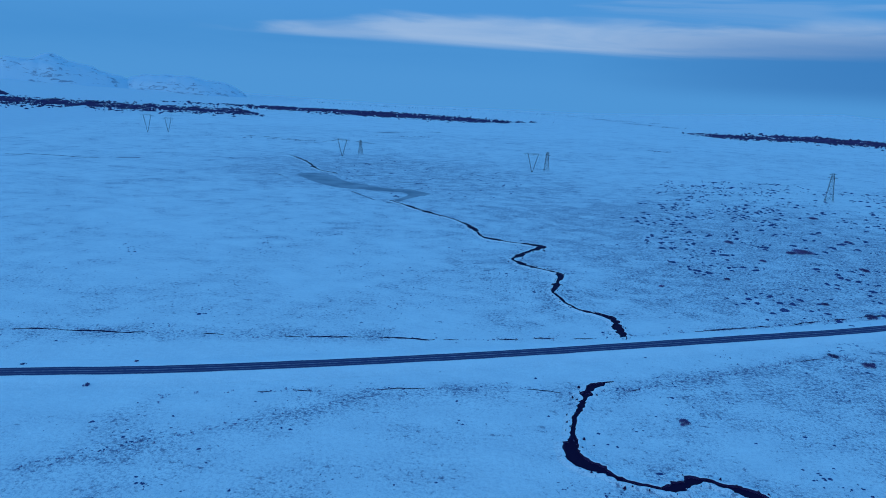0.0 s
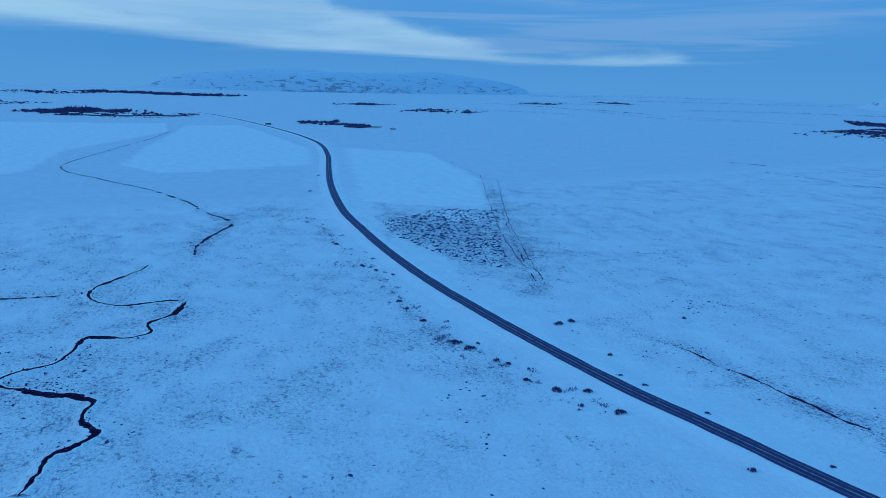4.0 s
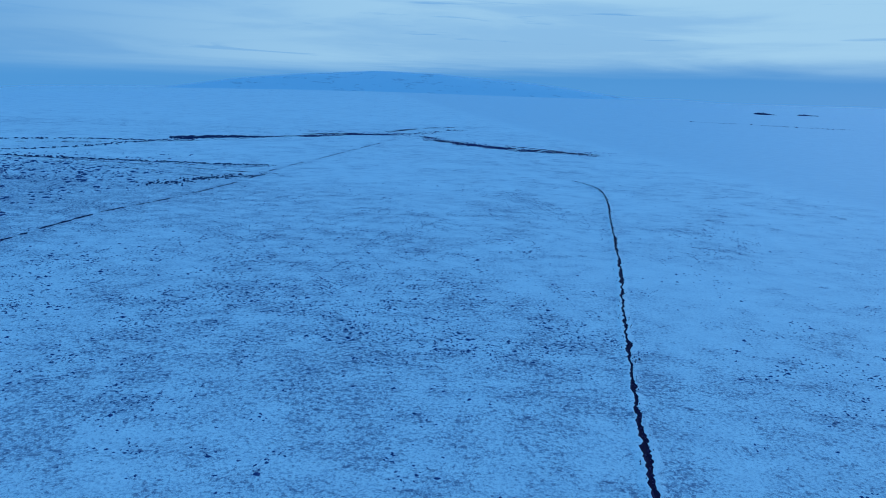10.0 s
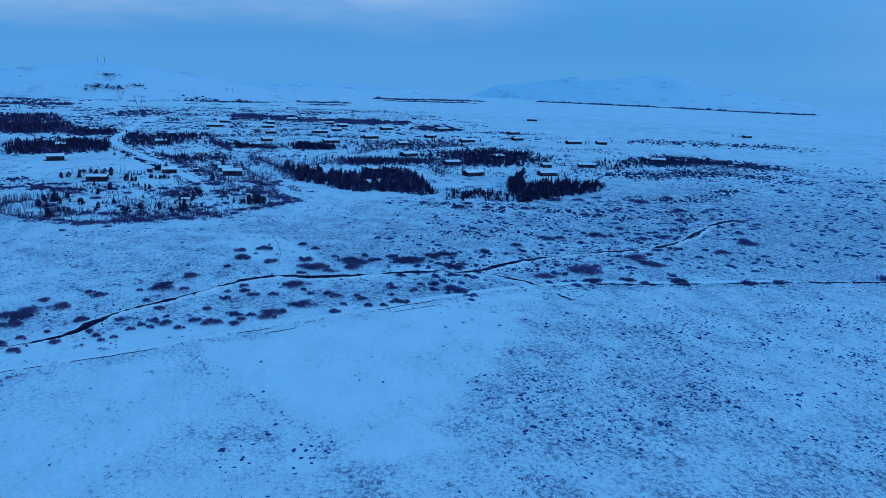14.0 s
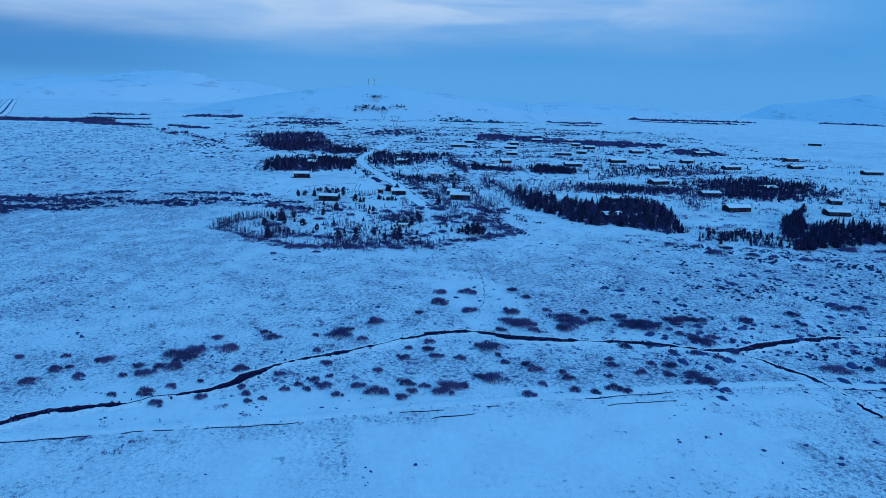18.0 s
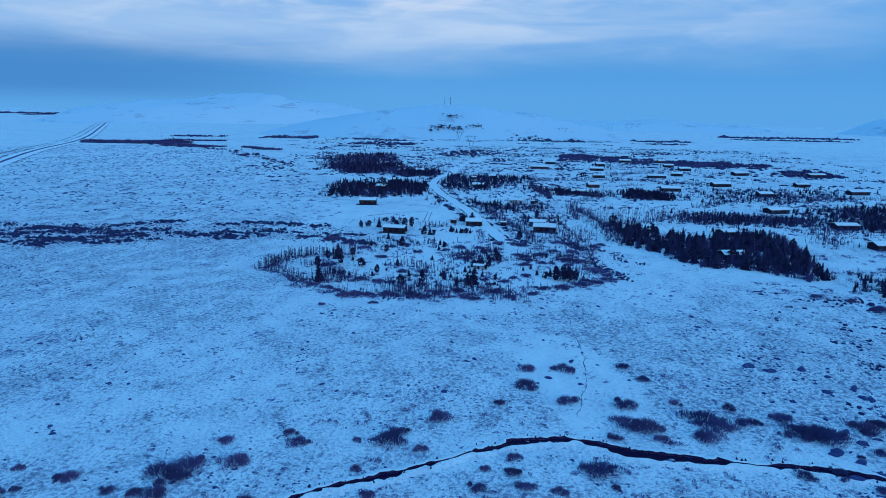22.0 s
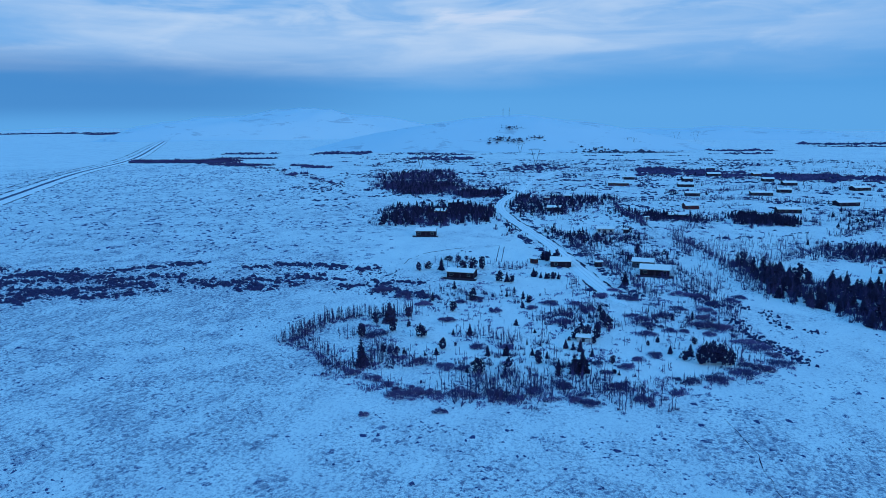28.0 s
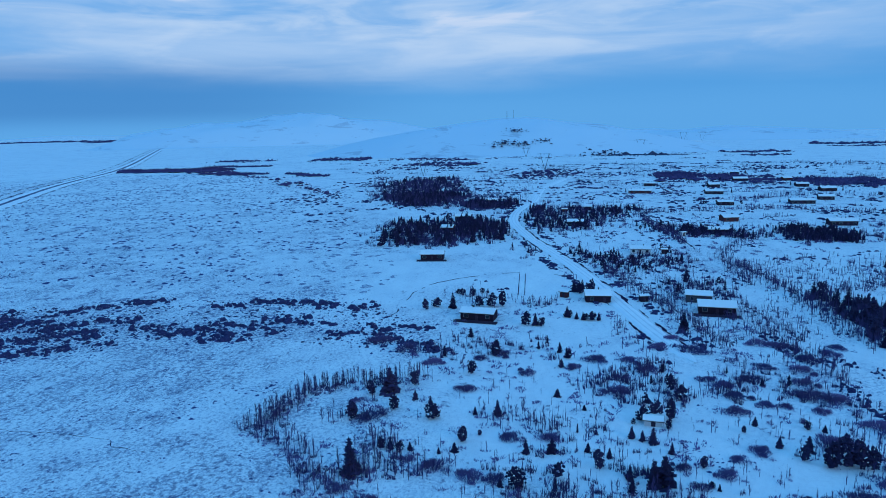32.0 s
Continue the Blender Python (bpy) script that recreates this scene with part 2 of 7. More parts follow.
# woods: outline, conifers, birches, lowest and highest tree
WOODS = [([(423, -61), (419, -73), (392, -85), (386, -109), (411, -138), (376, -142), (305, -127), (309, -117), (325, -99), (322, -88), (349, -77), (369, -63)], 190, 700, 2.6, 6.5),
         ([(515, 120), (590, 125), (597, 100), (608, 80), (600, 64), (604, 53), (537, 48), (530, 73), (518, 85), (517, 110)], 230, 330, 2.6, 5.8),
         ([(763, 176), (759, 105), (717, 106), (676, 121), (679, 138), (727, 162)], 120, 330, 3.5, 6.0), ([(870, 205), (924, 138), (723, 106), (712, 160)], 70, 420, 3.5, 6.5),
         ([(692, 102), (704, 86), (696, 51), (664, 50), (659, 86)], 60, 200, 3.5, 5.5), ([(640, 54), (670, 46), (670, 21), (663, -31), (640, -26), (597, 2), (564, 10), (560, 35), (597, 46)], 130, 260, 2.5, 5.0),
         ([(576, -94), (567, -113), (534, -124), (535, -97)], 130, 60, 3.0, 5.0), ([(586, -25), (578, -46), (554, -74), (543, -72), (550, -46), (562, -36)], 60, 110, 2.5, 4.5),
         ([(473, -112), (467, -137), (456, -181), (436, -173), (433, -110)], 60, 260, 2.5, 4.5), ([(330, -187), (337, -230), (316, -248), (298, -232), (274, -167)], 150, 170, 3.0, 6.0),
         ([(513, -225), (497, -288), (411, -241), (421, -191)], 150, 300, 2.5, 5.0), ([(347, -197), (382, -225), (309, -185), (296, -172)], 60, 60, 3.0, 5.5), ([(430, -185), (490, -180), (530, -270), (440, -300)], 70, 260, 2.5, 4.5), ([(520, -140), (600, -160), (620, -260), (540, -250)], 40, 160, 2.5, 4.5), ([(390, -300), (440, -320), (440, -380), (400, -400)], 40, 120, 2.5, 4.5), ([(440, -370), (410, -360), (398, -440), (432, -430)], 60, 60, 2.5, 4.5),
         ([(289, -129), (277, -168), (300, -180), (325, -143)], 40, 110, 2.0, 4.0), ([(420, -15), (418, -40), (440, -42), (445, -12)], 6, 70, 2.0, 4.0), ([(455, 5), (470, -25), (500, -30), (490, 10)], 30, 90, 2.0, 4.0),
         ([(520, 40), (505, 20), (480, 5), (490, 25)], 30, 50, 2.0, 3.6), ([(330, 20), (345, 12), (350, -5), (325, -5), (318, 8)], 4, 70, 2.0, 4.0), ([(290, 40), (305, 30), (312, 12), (282, 5), (272, 30)], 3, 60, 1.5, 3.5),
         ([(325, -10), (345, -15), (350, -40), (310, -35)], 2, 60, 1.6, 3.4), ([(370, 60), (366, 30), (350, 20), (345, 60)], 4, 40, 1.6, 3.4)]
UNDERGROWTH = [([(278, 66), (300, 80), (330, 66), (362, 40), (356, 0), (340, -45), (290, -32), (276, 0), (268, 30)], 130, 0.6, 2.2), ([(345, 75), (372, 66), (420, 30), (470, 20), (440, -30), (350, -45)], 80, 0.6, 2.0),
               ([(480, 40), (600, 60), (660, 0), (600, -130), (440, -70)], 190, 0.8, 2.4), ([(430, -80), (600, -130), (640, -260), (430, -300), (330, -150)], 260, 0.8, 2.6), ([(290, -125), (330, -140), (340, -240), (270, -180)], 60, 0.8, 2.4),
               ([(600, 60), (980, 120), (1000, -120), (680, -180), (640, 0)], 260, 1.0, 3.0)]
# far belts of trees: from, to, depth, number, height
WOODS_NORTH = [(-1036, 1519, -802, 1572, 198, 2688, 6), (-802, 1572, -479, 1718, 198, 2688, 6), (-563, 2579, -260, 2275, 396, 2688, 8), (-260, 2275, -24, 2110, 264, 1920, 8), (-24, 2110, 168, 2002, 220, 1024, 7), (592, 1658, 809, 1669, 132, 1280, 6), 
              (809, 1669, 1042, 1680, 198, 2304, 7), (-1289, 1865, -1221, 1925, 132, 1024, 7)]
WOODS_WEST = [(-3361, -66, -2905, 478, 96, 1280, 13), (-1821, -83, -1706, 33, 84, 1000, 11), (-1706, 33, -1606, 209, 64, 153, 6), (-3275, -322, -2992, -91, 128, 230, 10), (-2297, 765, -2176, 831, 80, 281, 7), (-1883, 821, -1724, 956, 96, 307, 7), 
              (-2336, 1471, -2231, 1554, 96, 153, 8), (-2387, 1852, -2359, 1975, 96, 153, 8), (-1345, 368, -1274, 425, 19, 102, 6), (-1235, 430, -1205, 455, 22, 153, 9), (-2841, -1414, -2929, -966, 176, 1075, 9), (-2929, -966, -3278, -557, 144, 870, 9), 
              (-1670, -442, -1623, -283, 48, 563, 8), (-2277, -327, -2124, -162, 96, 230, 6)]
WOODS_EAST = [(1416, 661, 1385, 555, 32, 200, 5), (1150, 690, 1118, 640, 16, 900, 7), (1130, 650, 1125, 505, 26, 2600, 7), (1040, 500, 1015, 400, 10, 700, 5), (1020, 370, 960, 300, 12, 300, 5), (1230, 570, 1215, 480, 14, 420, 5), (1404, 469, 1407, 366, 52, 448, 6), (1012, 431, 785, 242, 14, 110, 4), (785, 242, 730, 205, 16, 40, 3), (1195, 252, 1159, 150, 52, 246, 6), 
              (978, 70, 946, 14, 52, 246, 5), (959, -78, 886, -150, 39, 336, 5), (858, -220, 826, -290, 31, 291, 6), (777, -286, 720, -316, 33, 291, 5), (916, -73, 914, -109, 39, 336, 6), (914, -109, 812, -248, 31, 737, 5), 
              (1492, -282, 1541, -375, 39, 246, 6), (2121, -653, 2453, -1101, 78, 582, 9), (2969, 3451, 3269, 3175, 40, 2200, 10), (3269, 3175, 3541, 2818, 40, 2200, 10), (3541, 2818, 3639, 2422, 40, 2200, 10), (3639, 2422, 3752, 2114, 40, 2200, 10), (1593, 1518, 1664, 1423, 78, 134, 10), (2937, -1663, 2618, -2128, 91, 672, 12), 
              (2584, -2169, 1925, -2306, 91, 672, 12), (1358, -263, 1371, -341, 26, 112, 5), (1865, -583, 1901, -862, 52, 246, 7), (1982, -58, 1817, -213, 65, 448, 8), (1531, 30, 1526, -40, 39, 156, 5), (1445, 137, 1462, 59, 26, 134, 5), 
              (1146, 560, 1010, 431, 26, 291, 5), (1406, 293, 1300, 180, 39, 200, 5)]
WOODS_SOUTH = [(56, -879, 3, -952, 10, 260, 2.2), (3, -952, -70, -983, 12, 420, 2.6), (-70, -983, -182, -1145, 14, 200, 2.2), (-108, -966, -149, -850, 10, 200, 2.0), (-149, -850, -229, -769, 14, 620, 2.6), (-229, -769, -302, -738, 8, 160, 1.6),
               (-842, -1778, -1187, -1582, 24, 160, 3), (-1392, -2433, -1440, -2440, 30, 260, 8), (-1560, -2440, -1610, -2460, 30, 120, 6), (-2726, -2010, -3106, -1866, 60, 900, 8), (-3106, -1866, -3330, -1620, 60, 600, 8)]
# thin dark lines of scrub and furrows far out on the plain
FAR_LINES = [(255, 4334, 610, 4160, 51, 198, 3.6), (642, 4382, 901, 3014, 45, 420, 3.3), (790, 3750, 729, 2254, 37, 420, 2.9), (-776, 4121, 218, 4278, 51, 412, 3.5), (8, 1998, 241, 1829, 23, 160, 2.2), (547, 1645, 777, 1602, 21, 141, 2.1), (-3290, 2048, -3078, 3299, 50, 420, 3.5), (-2487, 1483, -2197, 1816, 34, 214, 2.7), (-2601, 2203, -2556, 3930, 48, 420, 3.4), (-1853, 1779, -1765, 2737, 34, 396, 2.7), (-2385, 1326, -1649, 1457, 29, 321, 2.5), (-2009, 970, -1618, 1203, 25, 219, 2.3), (-264, 900, -168, 895, 11, 93, 1.6), (-120, 1034, -29, 1065, 13, 93, 1.6), (287, 998, 319, 999, 13, 71, 1.6)]
# hills: label, centre, heading, half length, half width, height, seed, flatness
HILLS = [
    ("craggy snowy mountain with dark rock faces", -2033, 3642, 29, 420, 300, 112, 1.0, 0.15, 0.15),
    ("low snowy mountain ridge with rock bands", -1470, 3920, 21, 340, 300, 84, 2.0, 0.5, 0.13),
    ("long flat-topped snowy mountain with rock bands", -3974, 1252, 73, 1093, 380, 105, 3.3, 0.8, 0.05),
    ("small flat-topped snowy mountain", -3899, -1428, 111, 289, 380, 62, 4.1, 0.7, 0.10),
    ("wide pale snowy dome in the haze", -111, -4084, 177, 1385, 380, 100, 5.2, 0.0, 0.06),
    ("pale snowy mountain in the haze", 3250, -2468, -127, 950, 420, 130, 9.7, 0.3, 0.14),
    ("snowy hill with a steep dark edge", 2881, 1105, -69, 760, 320, 100, 8.3, 0.2, 0.12),
    ("snowy hill that carries the masts", 1705, 124, -86, 460, 300, 70, 9.1, 0.0, 0.06),
    ("low pale snow ridge", 3626, -667, -101, 700, 300, 50, 2.6, 0.3, 0.10),
]
# cabins: middle of the front, length, heading of the front
CABINS_NEAR = [(384, 52, 10.9, -99), (397, -25, 11.3, -98), (412, -22, 8.5, -101), (412, -4, 2.8, -76), (410, 12, 8.6, -88), (416, 24, 2.8, -111), (310, 6, 3.6, -98), (480, 84, 10.6, -86), (584, 16, 9.3, -91), (562, 90, 6.8, -94), (695, 76, 7.3, -85),
               (608, 87, 9.6, -93), (654, 6, 5.0, -92), (645, 22, 3.8, -90), (499, -12, 9.2, -97), (500, -23, 2.5, -98), (556, -59, 10.6, -94), (549, -40, 2.5, -62), (602, -76, 8.9, -79), (679, -90, 10.5, -91), (750, -97, 13.3, -92)]
CABINS_FAR = [(804, -108, 9.1, -85), (758, -40, 18.2, -96), (819, -55, 10.3, -97), (860, -143, 12.6, -91), (936, -155, 9.3, -103), (804, -180, 9.8, -92), (767, -188, 11.8, -84), (687, -143, 16.1, -92), (709, -166, 10.3, -97), (587, -133, 14.6, -89),
              (861, -185, 7.7, -85), (900, -517, 16.0, -119), (636, -690, 12.0, -83)]
CABINS_SOUTH = [(341, -104, 9.9, -81), (398, -120, 8.9, -72), (482, -175, 13.2, -71), (564, -196, 10.0, -80), (727, -231, 14.3, -73), (636, -251, 11.1, -82), (589, -274, 15.5, -78), (676, -372, 14.7, -71), (607, -341, 12.5, -77), (427, -190, 11.8, -85),
                (372, -184, 14.0, -79), (461, -246, 9.1, -74), (722, -299, 15.7, -80), (626, -183, 14.6, -78), (571, -388, 16.8, -88), (364, -237, 12.3, -92), (405, -259, 6.7, -102), (401, -292, 12.7, -113), (423, -378, 11.5, -119), (564, -417, 10.0, -107)]
FARMS = [(-1584, 11, 22.0, 69), (-1566, 68, 23.0, 71), (-1569, 149, 22.0, 71), (-1304, 301, 10.0, 79), (-1200, 470, 18.0, 40), (-1147, 484, 9.8, 69), (-1640, -30, 20.0, 60), (-1640, 200, 16.0, 75), (-1760, 880, 16.0, 60)]
MAST = (1705, 124, 64)
# rock outcrops on the hillside: x, y, length, height
CRAGS = [(1474, 128, 34, 9), (1470, 92, 34, 8), (1490, 60, 26, 8), (1545, 108, 36, 8), (1560, 30, 30, 7), (1436, -62, 60, 12), (1432, -104, 46, 12), (1420, -146, 34, 15), (1424, -180, 20, 8)]

HEATH += [(312, 18, 36, 48, 0, -0.55), (480, -10, 160, 110, 0, -0.25), (-360, -178, 42, 20, 40, 0.55), (-457, -179, 40, 16, 30, 0.5), (-60, 640, 150, 130, 0, 0.5)]
LIGHT_SNOW = [[(109, 11), (114, -4), (123, -58), (109, -82), (79, -59), (60, -39), (45, -27), (50, -3), (74, 1)], [(216, -1), (235, -18), (215, -33), (180, -38), (175, -20), (195, -8)], [(124, 39), (127, 4), (133, -44), (135, -99), (126, -104), (121, -41), (115, 18), (113, 37)]]
SMOOTH = [[(-338, -144), (-392, -135), (-516, -190), (-597, -197), (-579, -118), (-346, -32), (-298, -61)]]
# open furrows far out on the plain: width, line
STREAKS = [(2.5, [(-269, 931), (-222, 917), (-183, 893)]), (2.5, [(-174, 856), (-139, 927), (-91, 891)]), (3.0, [(-209, 671), (-196, 655)]), (1.6, [(-379, 622), (-346, 620), (-319, 616), (-279, 634)]),
           (1.8, [(-483, 619), (-437, 620), (-373, 613)]), (1.8, [(-571, 662), (-528, 673)]), (0.9, [(-155, 595), (-123, 545)]), (0.8, [(-68, 497), (-47, 463)]), (3.5, [(-117, 1098), (-68, 1174), (-13, 1214)]),
           (4.0, [(-2072, 1330), (-1879, 1394), (-1438, 1331), (-1293, 1549)]), (4.0, [(-1880, 1455), (-1480, 1474), (-1171, 1596)]), (7.0, [(-3373, 2182), (-2850, 2192), (-2592, 2557), (-2463, 3000)]),
           (6.0, [(-2694, 1294), (-2653, 1580), (-2370, 1751)]), (1.6, [(-107, 667), (-64, 676)]), (1.2, [(-79, 579), (-47, 594)]), (1.2, [(-50, 559), (-15, 553)]), (0.4, [(-397, -138), (-440, -160), (-529, -202)]),
           (0.5, [(-651, -338), (-616, -295)]), (0.5, [(-310, -168), (-313, -143), (-302, -110), (-292, -65)]), (0.5, [(-304, -141), (-300, -100), (-286, -68)]), (0.6, [(-392, -135), (-355, -138), (-323, -150)])]
STREAKS += [(0.35, [(-539, 337), (-329, 238), (-223, 196)]), (0.35, [(-501, 333), (-342, 252), (-218, 197)])]
# dark hummocks and low scrub on the open moor: outline, number, smallest and largest
HUMMOCKS = [([(209, 661), (318, 673), (115, 224), (111, 267), (109, 343), (110, 439)], 190, 0.5, 2.2), ([(115, 224), (318, 673), (520, 500), (300, 290)], 220, 0.5, 2.4),
            ([(-357, 180), (-390, 227), (-374, 263), (-279, 213), (-241, 196), (-253, 188), (-278, 180), (-320, 174)], 420, 0.35, 1.25), ([(420, 340), (760, 520), (980, 400), (560, 140), (420, 130)], 420, 0.5, 1.7),
            ([(170, 60), (300, 150), (345, 190), (300, 260), (160, 190)], 260, 0.3, 1.0), ([(180, 40), (262, 70), (268, 0), (290, -60), (200, -80)], 200, 0.35, 1.2), ([(-40, 470), (-130, 640), (-60, 720), (80, 640), (40, 480)], 70, 0.5, 1.6),
            ([(140, -420), (330, -380), (420, -560), (120, -620)], 220, 0.6, 2.0), ([(40, -100), (110, -60), (120, -220), (20, -260)], 90, 0.3, 0.9)]
HEATH += [(67, -97, 45, 60, 0, 0.12), (-30, -190, 80, 110, 0, 0.06), (20, -330, 150, 120, 0, 0.12), (-130, -110, 50, 90, 0, 0.06)]
STREAKS += [(16.0, [(61, -927), (16, -972), (-49, -1025), (-97, -1129), (-182, -1233)]), (16.0, [(-107, -897), (-145, -871), (-198, -819), (-301, -756)])]
WOODS_WEST += [(-1612, -60, -1596, 60, 12, 220, 7), (-1596, 60, -1580, 220, 12, 260, 6), (-1540, 20, -1530, 160, 8, 60, 4), (-1366, 372, -1352, 446, 14, 150, 9), (-1300, 420, -1262, 470, 16, 110, 8)]
WOODS_EAST += [(3426, 2415, 3559, 2327, 40, 1100, 9), (3559, 2327, 3627, 2187, 40, 1100, 9), (3627, 2187, 3695, 2040, 40, 1100, 9), (3695, 2040, 3772, 1981, 40, 1100, 9)] + [(2243, -77, 2251, -187, 30, 260, 7), (1867, -194, 1794, -230, 24, 200, 7)]
HUMMOCKS += [([(125, -70), (215, -60), (280, -200), (230, -330), (130, -300)], 300, 0.6, 2.2), ([(130, -300), (230, -330), (330, -330), (300, -560), (100, -480)], 260, 0.8, 2.6)]
HEATH += [(175, -200, 60, 90, 0, 0.1), (230, -330, 90, 120, 0, 0.08)]
TREES_GARDEN += [(425, 20, 3.6), (422, 18, 4.2), (424, 14, 4.8), (425, 11, 4.0), (425, 9, 3.4), (392, 23, 2.6), (392, 22, 2.2), (388, 18, 2.4), (388, 15, 2.8), (388, 13, 2.4), (406, 9, 3.0), (406, 8, 3.4)]
HEATH += [(146, 30, 10, 32, 15, 0.35), (143, -45, 11, 42, 0, 0.35), (178, -30, 14, 50, 10, 0.25), (190, 20, 18, 30, 0, 0.15)]
THICKETS = [([(540, -257), (529, -406), (442, -372), (340, -269), (304, -189), (390, -194)], 640), ([(590, -210), (562, -268), (390, -194), (420, -144)], 520), ([(490, -417), (406, -443), (352, -417), (387, -356)], 300)]
HEATH += [(150, -360, 110, 190, 0, 0.15), (60, -420, 60, 120, 10, 0.10)]
STREAKS += [(1.0, [(131, -300), (190, -330), (260, -380)]), (2.0, [(60, -450), (150, -500), (260, -540)])]
GROVES = [(330, 12, 9.4, 60), (343, 3, 6.6, 30), (276, 23, 7.0, 50), (277, 14, 8.1, 60), (279, 5, 7.0, 50), (294, 61, 6.7, 60), (284, 63, 3.1, 30), (307, 73, 4.4, 20), (415, -11, 6.6, 60), (367, -2, 7.4, 40), (368, -13, 7.3, 30), (400, -38, 10.3, 40), (381, -41, 7.6, 40), (359, -40, 6.9, 30), (332, -13, 6.2, 30), (311, 37, 5.8, 30), (308, 28, 5.1, 40), (273, 34, 6.9, 60), (269, 29, 6.7, 40), (273, -1, 6.6, 50), (267, -6, 5.2, 40), (380, 6, 5.9, 30), (308, -33, 5.4, 20), (299, -38, 5.0, 16), (354, 61, 7.3, 30), (410, 57, 11.3, 40), (445, 14, 9.9, 30), (437, -30, 9.4, 30)]
PLOT_BIRCH = [([(311, 74), (337, 58), (365, 18), (345, -15), (303, -21), (274, -12), (264, 29), (269, 48), (281, 61)], 420, 0.05), ([(435, -6), (384, -32), (338, -44), (306, -46), (297, -19), (334, -10)], 320, 0.05), ([(475, -46), (402, -63), (373, -58), (371, -42)], 160, -0.1)]
PLOT_BIRCH += [([(485, -51), (506, -121), (429, -89), (436, -59)], 520, -0.1), ([(461, 9), (469, -31), (425, -23), (404, 3)], 240, -0.1), ([(821, 126), (826, 52), (703, 51), (680, 105)], 420, -0.15), ([(679, 46), (686, -35), (590, -24), (564, 35)], 330, -0.05), ([(596, -38), (590, -136), (540, -122), (546, -37)], 420, -0.05)]
PLOT_BIRCH += [([(458, -384), (366, -455), (323, -379), (329, -285)], 420, -0.1), ([(484, -391), (369, -453), (335, -369), (354, -294)], 420, -0.1)]
# the lane between the cabin plots
LANE = [(350, -10), (379, -2), (405, 4), (441, 12), (483, 23), (528, 37), (550, 43), (596, 53), (636, 55), (675, 51), (707, 45), (800, 40), (900, 20)]
FOV = 64.95
